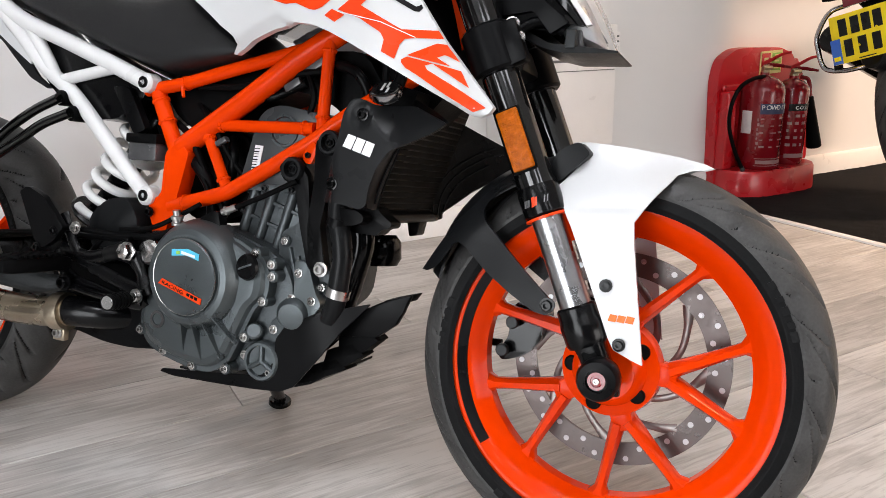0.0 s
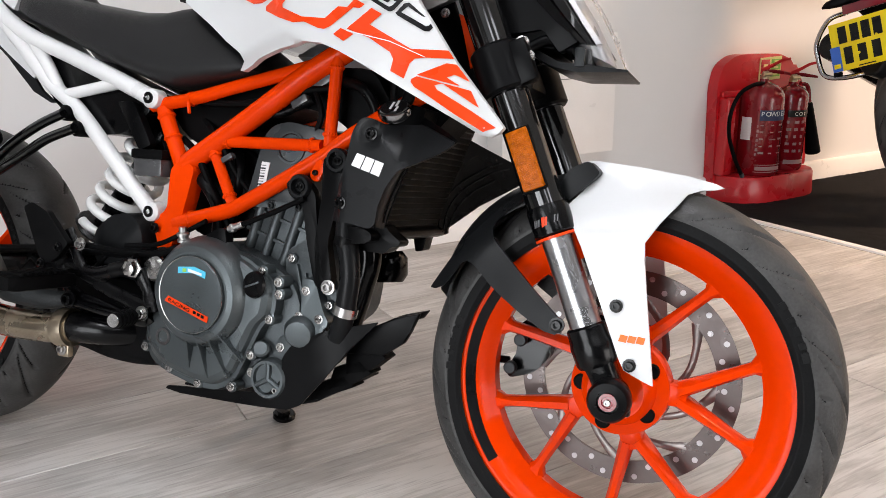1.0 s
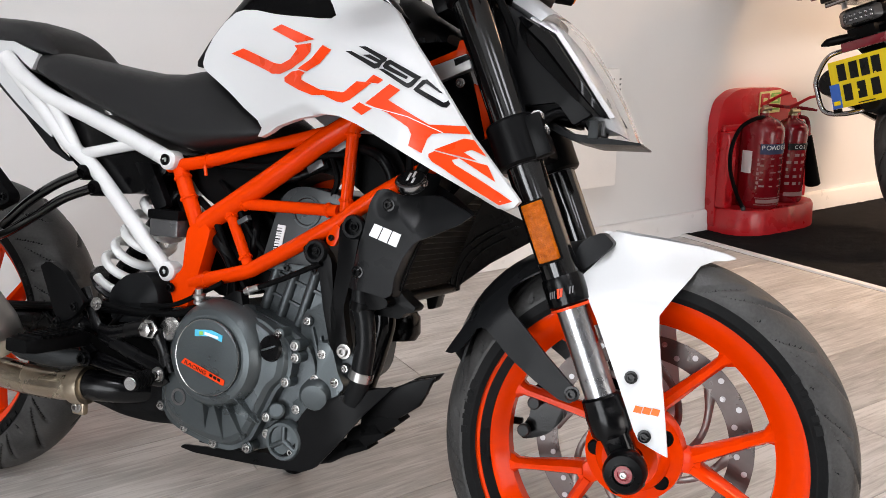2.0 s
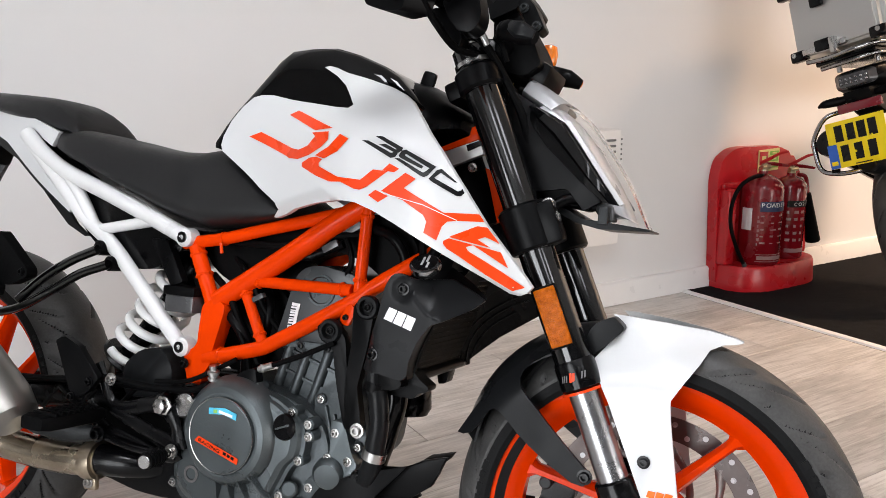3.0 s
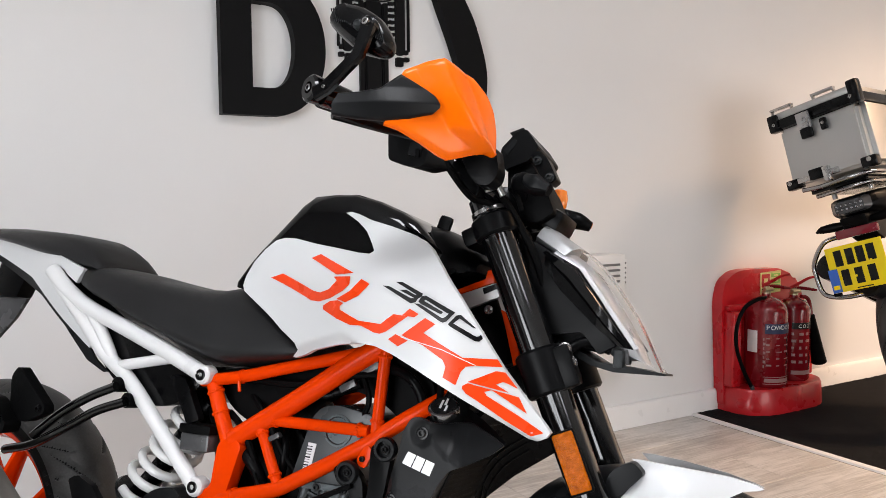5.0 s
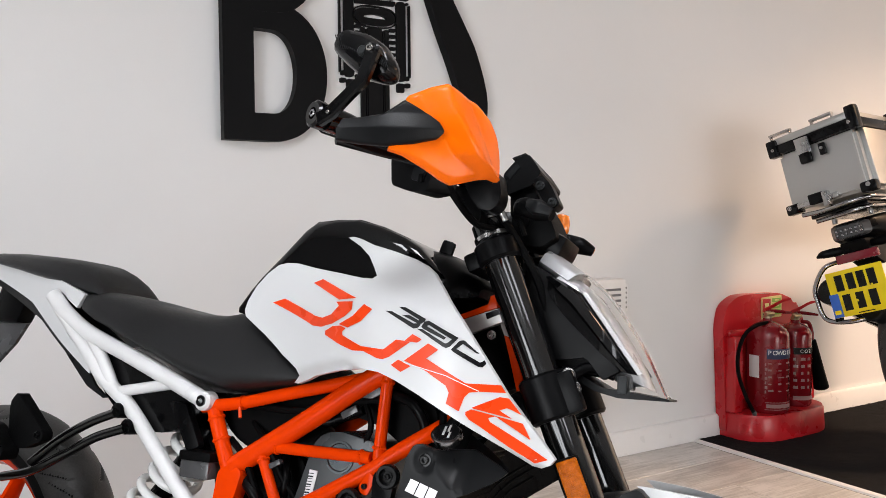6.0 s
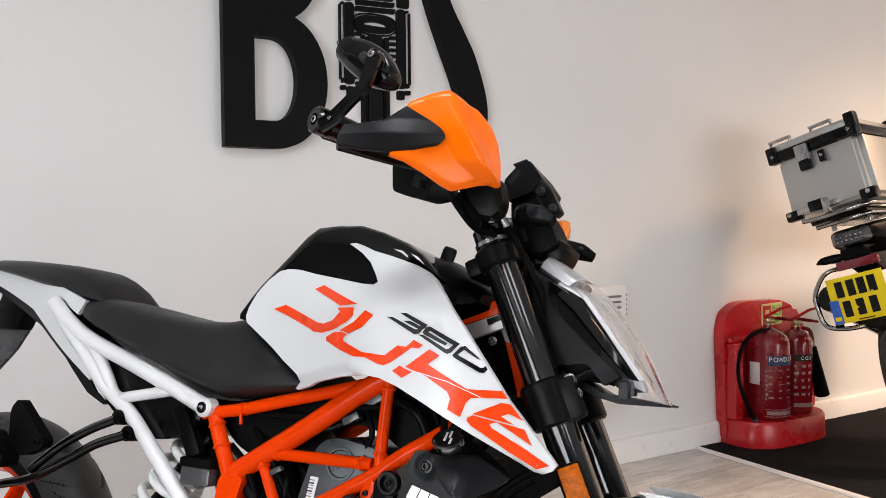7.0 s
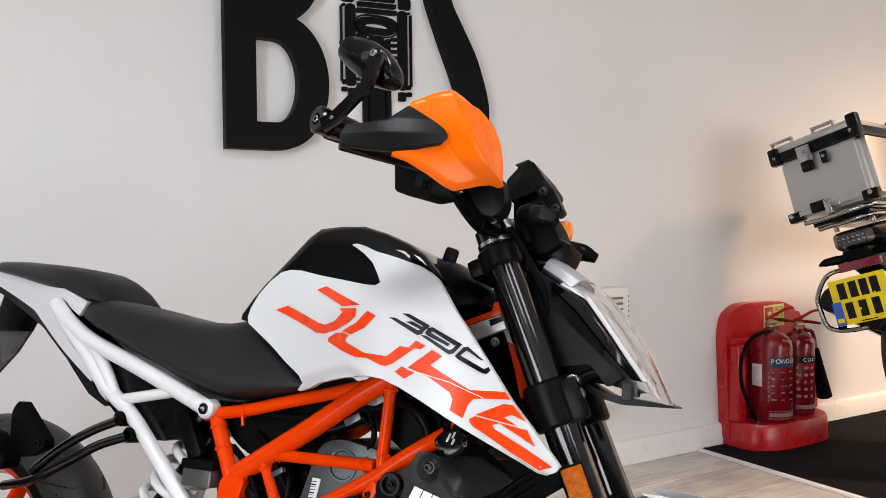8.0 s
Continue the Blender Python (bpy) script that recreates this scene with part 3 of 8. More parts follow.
def brake_disc(x, z, y, r1, r0, parent, holes):
    bm = bmesh.new()
    lathe(bm, [(r0, y), (r1, y), (r1, y + 0.0045), (r0, y + 0.0045), (r0, y)], (x, 0, z), (0, 1, 0), 96)
    d = part("brake_disc", bm, "discsteel", parent, "drilled steel brake disc")
    for k in range(holes):
        bm = bmesh.new()
        a = 2 * math.pi * k / holes
        r = r0 + (r1 - r0) * (0.3, 0.7)[k % 2]
        cyl(bm, (x + r * math.cos(a), y - 0.0012, z + r * math.sin(a)), (x + r * math.cos(a), y + 0.006, z + r * math.sin(a)), 0.0042, 10)
        part("hole", bm, "reflector", d)
    for k in range(8):
        a = 2 * math.pi * k / 8
        bm = bmesh.new()
        tube(bm, [(x + r * math.cos(a + t), y + 0.002, z + r * math.sin(a + t)) for r, t in ((0.046, -1.15), (0.068, -0.86), (0.090, -0.52), (0.110, -0.22), (r0 + 0.004, 0.0))], [0.009, 0.0055, 0.005, 0.0055, 0.009], 8, 6, 0.25)
        part("carrier_arm", bm, "carrier", d)
    return d


brake_disc(0.0, 0.0, 0.048, 0.16, 0.126, front, 40)

# ---- fork ----
def fork_x(z):
    return -0.003 - (z - 0.293) * 0.431


def fk(z, y):
    return V(fork_x(z), y, z)


for side, name in ((-1, "fork_leg"), (1, "fork_leg")):
    y = 0.097 * side
    bm = bmesh.new()
    cyl(bm, fk(0.525, y), fk(0.968, y), 0.0262, 32, edge=0.002)
    leg = part(name, bm, "forkblack", bike, "black upper fork tube")
    bm = bmesh.new()
    cyl(bm, fk(0.34, y), fk(0.53, y), 0.0213, 32)
    part("slider", bm, "slider", leg, "polished chrome slider")
    bm = bmesh.new()
    lathe(bm, [(0.0, 0), (0.0255, 0), (0.029, 0.004), (0.029, 0.034), (0.0275, 0.042), (0.0, 0.042)], fk(0.497, y), fk(0.6, y) - fk(0.497, y), 32)
    part("seal_collar", bm, "black", leg)
    bm = bmesh.new()
    lathe(bm, [(0.0, 0), (0.0285, 0), (0.0285, 0.0035), (0.0, 0.0035)], fk(0.494, y), fk(0.6, y) - fk(0.492, y), 32)
    part("wiper_ring", bm, "decal", leg, "thin orange wiper ring")
    bm = bmesh.new()
    d = (fk(1, y) - fk(0, y)).normalized()
    lathe(bm, [(0.0, 0), (0.0255, 0), (0.0285, 0.006), (0.0290, 0.030), (0.0275, 0.036), (0.0270, 0.052), (0.0240, 0.055), (0.0, 0.055)], fk(0.332, y), d, 36)
    rings = []
    for z, w, dep, o in ((0.350, 0.0245, 0.024, 0), (0.335, 0.0235, 0.0235, 0.001), (0.318, 0.021, 0.021, 0.003), (0.305, 0.022, 0.020, 0.005), (0.288, 0.021, 0.018, 0.006), (0.272, 0.014, 0.013, 0.006)):
        c = fk(z, y) + V(o, 0, 0)
        rings.append([c + V(w * math.copysign(abs(math.cos(t)) ** 0.6, math.cos(t)), dep * math.copysign(abs(math.sin(t)) ** 0.6, math.sin(t)), 0) for t in [2 * math.pi * q / 24 for q in range(24)]])
    loft(bm, rings)
    clamp = part("axle_clamp", bm, "black", leg, "black cast axle clamp")
    # black box laid on the face, painting the shade of a recess
    bm = bmesh.new()
    box(bm, fk(0.322, y * 1.0) + V(0.003, -0.0205, 0), (0.020, 0.003, 0.020), 0.003, Euler((0, radians(-23), 0)).to_matrix())
    part("recess", bm, "void", clamp)
    for zc, h, r in ((0.923, 0.034, 0.0335), (0.712, 0.066, 0.0365)):
        bm = bmesh.new()
        d = (fk(1, y) - fk(0, y)).normalized()
        c = fk(zc, y)
        lathe(bm, [(0.02, -h / 2), (r - 0.004, -h / 2), (r, -h / 2 + 0.004), (r, h / 2 - 0.004), (r - 0.004, h / 2), (0.02, h / 2), (0.02, -h / 2)], c, d, 32)
        part("clamp", bm, "plastic", leg, "black cast fork clamp")
    bm = bmesh.new()
    lathe(bm, [(0.0, 0), (0.021, 0), (0.021, 0.006), (0.013, 0.008), (0.013, 0.014), (0, 0.014)], fk(0.962, y), fk(1, y) - fk(0, y), 24)
    part("fork_cap", bm, "steel", leg)
for zc, h in ((0.925, 0.03), (0.712, 0.045)):
    bm = bmesh.new()
    c = fk(zc, 0)
    box(bm, (c.x - 0.022, 0, c.z - 0.005), (0.075, 0.17, h), 0.008, Euler((0, radians(-23.3), 0)).to_matrix())
    part("fork_bridge", bm, "plastic", bike, "black cast fork yoke")
bm = bmesh.new()
cyl(bm, (0.004, -0.125, 0.293), (0.004, 0.125, 0.293), 0.011, 20)
part("front_axle", bm, "steel", bike)
bm = bmesh.new()
lathe(bm, [(0.0, 0), (0.025, 0), (0.0275, 0.004), (0.0275, 0.022), (0.024, 0.028), (0.014, 0.0295), (0.0135, 0.025), (0.0, 0.025)], (0.004, -0.122, 0.298), (0, -1, 0), 40)
bob = part("axle_slider", bm, "plastic", bike, "round black axle crash bobbin")
bm = bmesh.new()
lathe(bm, [(0.0, 0), (0.0115, 0), (0.0115, 0.002), (0.0075, 0.002), (0.007, 0.001), (0, 0.0015)], (0.004, -0.148, 0.298), (0, -1, 0), 24)
part("washer", bm, "redcan", bob, "red anodised washer")
screw(bob, (0.004, -0.149, 0.298), 0.0042, flange=False)

# ---- frame ----
def pipe(name, pts, r, material="orange", steps=6, label="", parent=None, seg=16):
    bm = bmesh.new()
    tube(bm, pts, r, seg, steps)
    return part(name, bm, material, parent or bike, label)


def both(name, pts, r, material="orange", label="", steps=6):
    for s in (1, -1):
        pipe(name, [(x, y * s, z) for x, y, z in pts], r, material, steps, label)


OT = "orange powder-coated frame tube"
both("frame_tube", [(-0.722, -0.080, 0.558), (-0.648, -0.082, 0.605), (-0.598, -0.083, 0.637), (-0.546, -0.083, 0.672), (-0.494, -0.082, 0.708), (-0.40, -0.075, 0.765)], 0.0175, label=OT)
both("frame_tube", [(-0.798, -0.082, 0.651), (-0.717, -0.082, 0.664), (-0.639, -0.082, 0.683), (-0.564, -0.081, 0.701), (-0.46, -0.078, 0.727)], 0.0108, label=OT)
both("frame_tube", [(-0.774, -0.082, 0.648), (-0.760, -0.082, 0.615), (-0.745, -0.082, 0.583), (-0.731, -0.082, 0.553)], 0.0130, label=OT)
both("frame_tube", [(-0.735, -0.086, 0.460), (-0.677, -0.090, 0.475), (-0.6215, -0.092, 0.4906), (-0.5895, -0.092, 0.507), (-0.548, -0.092, 0.530), (-0.4976, -0.092, 0.559), (-0.4587, -0.091, 0.582), (-0.4305, -0.090, 0.603), (-0.3846, -0.086, 0.634), (-0.30, -0.06, 0.69)], 0.0125, label=OT)
both("frame_tube", [(-0.446, -0.086, 0.735), (-0.450, -0.090, 0.598)], 0.0095, label=OT)
both("frame_tube", [(-0.655, -0.086, 0.598), (-0.462, -0.090, 0.599)], 0.0095, label=OT)
both("frame_tube", [(-0.668, -0.086, 0.588), (-0.619, -0.091, 0.497)], 0.0092, label=OT)
bm = bmesh.new()
prism(bm, rounded([(-0.742, 0.552), (-0.746, 0.512), (-0.748, 0.480), (-0.772, 0.466), (-0.774, 0.444), (-0.764, 0.430), (-0.767, 0.385), (-0.746, 0.392), (-0.737, 0.409), (-0.7325, 0.433), (-0.718, 0.452), (-0.716, 0.476), (-0.705, 0.514), (-0.695, 0.552), (-0.7155, 0.566)], 0.008), -0.096, -0.066, 0.010, 3)
part("frame_plate", bm, "orange", bike, "orange cast frame gusset")
bm = bmesh.new()
cyl(bm, (-0.285, 0, 0.71), (-0.352, 0, 0.865), 0.034, 28, edge=0.003)
part("steering_head", bm, "void", bike, "black steering head tube")
bm = bmesh.new()
prism(bm, rounded([(-0.474, 0.556), (-0.458, 0.582), (-0.446, 0.570), (-0.458, 0.544), (-0.470, 0.547)], 0.005), -0.103, -0.095, 0.001)
part("lug", bm, "orange", bike)

def weld(p, q, r):
    """A lumpy weld bead round the end of a tube at p that runs to q."""
    bm = bmesh.new()
    w, uu, vv = axes(Vector(q) - Vector(p))
    rings = []
    for i in range(36):
        a = 2 * math.pi * i / 36
        dirv = uu * math.cos(a) + vv * math.sin(a)
        k = 0.0022 + 0.0007 * math.sin(i * 2.6)
        rings.append([Vector(p) + dirv * (r + k * math.cos(b)) + w * k * 1.3 * math.sin(b) for b in (0, 1.26, 2.51, 3.77, 5.03)])
    loft(bm, rings + rings[:1], True, False)
    part("weld", bm, "orange", bike)


weld((-0.4465, -0.0865, 0.716), (-0.450, -0.090, 0.598), 0.0095)
weld((-0.4495, -0.090, 0.616), (-0.446, -0.086, 0.735), 0.0095)
weld((-0.636, -0.0865, 0.598), (-0.462, -0.090, 0.599), 0.0095)
weld((-0.480, -0.0895, 0.599), (-0.655, -0.086, 0.598), 0.0095)
weld((-0.661, -0.0865, 0.575), (-0.619, -0.091, 0.497), 0.0092)
weld((-0.627, -0.0905, 0.512), (-0.668, -0.086, 0.588), 0.0092)
weld((-0.753, -0.082, 0.600), (-0.774, -0.082, 0.648), 0.0130)
weld((-0.768, -0.082, 0.634), (-0.731, -0.082, 0.553), 0.0130)
weld((-0.702, -0.088, 0.4685), (-0.6215, -0.092, 0.4906), 0.0125)
screw(bike, (-0.4628, -0.103, 0.558), 0.0045, material="black", name="lug_bolt", flange=False)
screw(bike, (-0.766, -0.102, 0.449), 0.006, material="black", name="plate_bolt")
# zip tie round the upper tube
bm = bmesh.new()
lathe(bm, [(0.0108, -0.002), (0.0122, -0.002), (0.0122, 0.002), (0.0108, 0.002), (0.0108, -0.002)], (-0.716, -0.082, 0.664), (0.97, 0, 0.23), 20)
cyl(bm, (-0.714, -0.094, 0.656), (-0.708, -0.098, 0.640), 0.0028, 8)
part("cable_tie", bm, "orange", bike, "orange cable tie")

# white rear subframe
WT = "white subframe tube"
both("subframe_tube", [(-1.172, -0.100, 0.834), (-1.150, -0.099, 0.815), (-1.124, -0.098, 0.795), (-1.068, -0.097, 0.765), (-0.965, -0.096, 0.729), (-0.8685, -0.095, 0.6935), (-0.790, -0.094, 0.6625)], 0.0145, "whitemetal", WT)
both("subframe_tube", [(-1.060, -0.096, 0.757), (-1.023, -0.096, 0.712), (-0.990, -0.096, 0.663)], 0.0112, "whitemetal", WT)
both("subframe_tube", [(-1.158, -0.097, 0.815), (-1.079, -0.097, 0.744), (-1.018, -0.096, 0.685), (-0.951, -0.096, 0.640), (-0.883, -0.096, 0.576), (-0.824, -0.095, 0.5165), (-0.782, -0.094, 0.4755)], 0.0132, "whitemetal", WT)
both("subframe_tube", [(-0.985, -0.096, 0.662), (-0.862, -0.095, 0.685)], 0.0100, "whitemetal", WT)
for x, z in ((-0.786, 0.6615), (-0.777, 0.4755)):
    bm = bmesh.new()
    cyl(bm, (x, -0.106, z), (x, -0.076, z), 0.0165, 28, edge=0.004)
    lug = part("subframe_lug", bm, "whitemetal", bike)
    bm = bmesh.new()
    lathe(bm, [(0, 0), (0.0095, 0), (0.0095, 0.003), (0.0075, 0.0035), (0.0045, 0.0035), (0.004, 0.001), (0, 0.001)], (x, -0.105, z), (0, -1, 0), 20)
    part("cap_bolt", bm, "glossblack", lug)

# ---- tank and seat ----
def tank_y(x, z):
    """The right flank of the tank shroud."""
    y = 0.120 + 0.080 * sstep(x, -0.66, -0.42)
    y -= 0.055 * sstep(z, 0.82, 0.95) * sstep(x, -0.66, -0.50)
    y -= 0.018 * sstep(0.72 - z, 0.0, 0.05) * sstep(-0.42 - x, 0.0, 0.12)
    y -= 0.050 * sstep(x, -0.32, -0.14)
    k = z - (0.868 - 0.55 * (x + 0.45))
    y -= 0.24 * 0.5 * (k + math.hypot(k, 0.006)) * sstep(x, -0.47, -0.40)
    low = 0.728 - 0.42 * (x + 0.47) if x > -0.47 else 0.728 + 0.22 * (x + 0.47)
    y -= 0.011 * (1 - sstep(z - low, 0.004, 0.024))
    return -y


FLANK = [(-0.704, 0.808), (-0.707, 0.818), (-0.703, 0.833), (-0.689, 0.858), (-0.669, 0.880), (-0.649, 0.895), (-0.632, 0.899), (-0.610, 0.898), (-0.573, 0.890), (-0.518, 0.880), (-0.462, 0.869), (-0.440, 0.867), (-0.434, 0.872), (-0.445, 0.886), (-0.463, 0.906), (-0.489, 0.924), (-0.523, 0.942), (-0.511, 0.943), (-0.494, 0.938), (-0.465, 0.926), (-0.424, 0.915), (-0.390, 0.904), (-0.367, 0.893), (-0.349, 0.880), (-0.321, 0.849), (-0.289, 0.809), (-0.254, 0.760), (-0.223, 0.713), (-0.184, 0.664), (-0.165, 0.641), (-0.158, 0.632), (-0.164, 0.624), (-0.176, 0.619), (-0.188, 0.621), (-0.220, 0.639), (-0.248, 0.654), (-0.293, 0.678), (-0.344, 0.704), (-0.380, 0.721), (-0.408, 0.731), (-0.436, 0.734), (-0.487, 0.729), (-0.539, 0.719), (-0.561, 0.711), (-0.589, 0.704), (-0.596, 0.705), (-0.578, 0.717), (-0.582, 0.727), (-0.620, 0.748), (-0.661, 0.778)]
for s in (-1, 1):
    bm = bmesh.new()
    panel(bm, FLANK, tank_y, 0.012, 0.006)
    if s > 0:
        bmesh.ops.scale(bm, vec=(1, -1, 1), verts=bm.verts)
    shroud = part("tank_shroud", bm, "white", bike, "glossy white tank flank with orange and black graphics", 60)
    if s < 0:
        flank = shroud

TANK = ((-0.731, 0.815, 0.826, 0.104), (-0.710, 0.810, 0.857, 0.107), (-0.691, 0.800, 0.881, 0.108), (-0.650, 0.765, 0.925, 0.109), (-0.614, 0.765, 0.963, 0.110), (-0.593, 0.765, 0.976, 0.112), (-0.555, 0.765, 0.978, 0.116), (-0.512, 0.765, 0.977, 0.118), (-0.470, 0.765, 0.965, 0.118), (-0.428, 0.765, 0.947, 0.116), (-0.402, 0.765, 0.931, 0.112), (-0.37, 0.835, 0.895, 0.095), (-0.335, 0.856, 0.868, 0.078))


def dome(x, z0, z1, w, n=22, p=3.0):
    out = []
    for k in range(n + 1):
        a = math.pi * k / n
        c, s = math.cos(a), math.sin(a)
        out.append(V(x, -w * math.copysign(abs(c) ** (2 / p), c), z0 + (z1 - z0) * abs(s) ** (2 / p)))
    return out


bm = bmesh.new()
loft(bm, [dome(*t, p=13.0, n=56) for t in TANK])
part("fuel_tank", bm, "glossblack", bike, "gloss black tank top cover", 50)


def pad(sections, name, material, label, n=24):
    bm = bmesh.new()
    rings = []
    for x, zb, zt, w, cr in sections:
        ring = []
        for k in range(n):
            a = 2 * math.pi * k / n
            c, s = math.cos(a), math.sin(a)
            zz = zb + (zt - zb) * (0.5 + 0.5 * math.copysign(abs(s) ** 0.55, s))
            ring.append(V(x, -w * math.copysign(abs(c) ** 0.5, c) * (1 - cr * (zz - zb) / (zt - zb)), zz))
        rings.append(ring)
    loft(bm, rings)
    return part(name, bm, material, bike, label, 60)


pad(((-1.112, 0.812, 0.836, 0.085, 0.1), (-1.095, 0.80, 0.846, 0.105, 0.15), (-1.065, 0.786, 0.848, 0.116, 0.25), (-1.0, 0.762, 0.838, 0.120, 0.3), (-0.95, 0.742, 0.829, 0.122, 0.32), (-0.90, 0.724, 0.821, 0.122, 0.34), (-0.85, 0.704, 0.814, 0.122, 0.36), (-0.80, 0.688, 0.814, 0.121, 0.38), (-0.765, 0.680, 0.820, 0.119, 0.38), (-0.735, 0.679, 0.822, 0.118, 0.38), (-0.70, 0.683, 0.806, 0.118, 0.30), (-0.66, 0.690, 0.774, 0.117, 0.22), (-0.62, 0.698, 0.742, 0.115, 0.12), (-0.592, 0.708, 0.722, 0.108, 0.05)), "rider_seat", "seat", "black vinyl rider seat")
pad(((-1.42, 0.902, 0.914, 0.06, 0.1), (-1.39, 0.897, 0.925, 0.075, 0.2), (-1.32, 0.885, 0.924, 0.09, 0.3), (-1.25, 0.870, 0.919, 0.10, 0.32), (-1.19, 0.858, 0.914, 0.103, 0.32), (-1.15, 0.850, 0.909, 0.104, 0.35), (-1.125, 0.843, 0.899, 0.103, 0.34), (-1.098, 0.838, 0.881, 0.100, 0.30), (-1.079, 0.835, 0.861, 0.094, 0.25), (-1.067, 0.834, 0.845, 0.085, 0.15)), "pillion_seat", "seat", "raised black vinyl pillion seat")

# ---- front mudguard ----
def mud_y(x, z):
    r = math.hypot(x, z - 0.287)
    return -0.107 + 0.055 * sstep(r, 0.22, 0.315) + 0.04 * sstep(x, -0.03, 0.105) * sstep(r, 0.25, 0.30)


WHITE_MUD = [(-0.064, 0.600), (-0.050, 0.600), (0.006, 0.595), (0.063, 0.588), (0.099, 0.580), (0.110, 0.575), (0.100, 0.572), (0.083, 0.570), (0.067, 0.563), (0.058, 0.547), (0.042, 0.524), (0.026, 0.498), (0.028, 0.473), (0.040, 0.394), (0.052, 0.317), (0.040, 0.321), (0.014, 0.332), (0.006, 0.346), (-0.006, 0.374), (-0.027, 0.423), (-0.055, 0.487), (-0.082, 0.538), (-0.063, 0.562), (-0.048, 0.585)]
for s in (-1, 1):
    bm = bmesh.new()
    panel(bm, WHITE_MUD, mud_y, 0.006, 0.012)
    if s > 0:
        bmesh.ops.scale(bm, vec=(1, -1, 1), verts=bm.verts)
    mud = part("mudguard_side", bm, "white", bike, "white mudguard side blade", 50)
    if s < 0:
        right_mud = mud
BLACK_MUD = [(-0.2795, 0.403), (-0.276, 0.409), (-0.258, 0.438), (-0.239, 0.468), (-0.214, 0.495), (-0.190, 0.5185), (-0.168, 0.541), (-0.150, 0.557), (-0.128, 0.556), (-0.131, 0.543), (-0.151, 0.534), (-0.171, 0.521), (-0.182, 0.509), (-0.1855, 0.497), (-0.182, 0.486), (-0.174, 0.476), (-0.161, 0.4635), (-0.143, 0.4445), (-0.116, 0.419), (-0.086, 0.392), (-0.073, 0.382), (-0.072, 0.371), (-0.083, 0.363), (-0.099, 0.366), (-0.132, 0.385), (-0.164, 0.407), (-0.182, 0.421), (-0.199, 0.438), (-0.2105, 0.447), (-0.2195, 0.4495), (-0.228, 0.4455), (-0.235, 0.434), (-0.244, 0.420), (-0.253, 0.410), (-0.267, 0.4035)]


def arm_y(x, z):
    """The dark arm lies flat beside the wheel and bends in over the tyre."""
    return -0.088 + 0.040 * sstep(math.hypot(x, z - 0.287), 0.262, 0.330) - 0.006 * sstep(0.46 - z, 0, 0.08)


for s in (-1, 1):
    bm = bmesh.new()
    panel(bm, BLACK_MUD, arm_y, 0.005, 0.008)
    if s > 0:
        bmesh.ops.scale(bm, vec=(1, -1, 1), verts=bm.verts)
    part("mudguard_arm", bm, "shroud", bike, "dark grey mudguard arm", 40)
bm = bmesh.new()
rings = []
for k in range(15):
    a = radians(105 + 54 * k / 14)
    r = 0.304 + 0.014 * math.sin(math.pi * k / 14)
    w = 0.072 - 0.012 * (k / 14)
    rings.append([V((r - 0.030 * abs(u) ** 2.5 + o) * math.cos(a), w * u, 0.293 + (r - 0.030 * abs(u) ** 2.5 + o) * math.sin(a)) for o, us in ((0, (-1, -0.7, -0.35, 0, 0.35, 0.7, 1)), (-0.004, (1, 0.7, 0.35, 0, -0.35, -0.7, -1))) for u in us])
loft(bm, rings)
part("mudguard", bm, "shroud", bike, "dark plastic front mudguard")

bm = bmesh.new()
prism(bm, rounded([(-0.096, 0.560), (-0.090, 0.579), (-0.079, 0.590), (-0.059, 0.599), (-0.042, 0.584), (-0.061, 0.564), (-0.083, 0.542)], 0.006), -0.080, -0.05, 0.005)
part("mudguard_pod", bm, "shroud", bike, "dark plastic mudguard bracket")

# ---- graphics on the tank flank ----
def decal(outline, material, parent, yf, lift=0.0012, step=0.012, name="graphic"):
    bm = bmesh.new()
    panel(bm, outline, lambda x, z: yf(x, z) - lift, 0.0, step)
    return part(name, bm, material, parent)


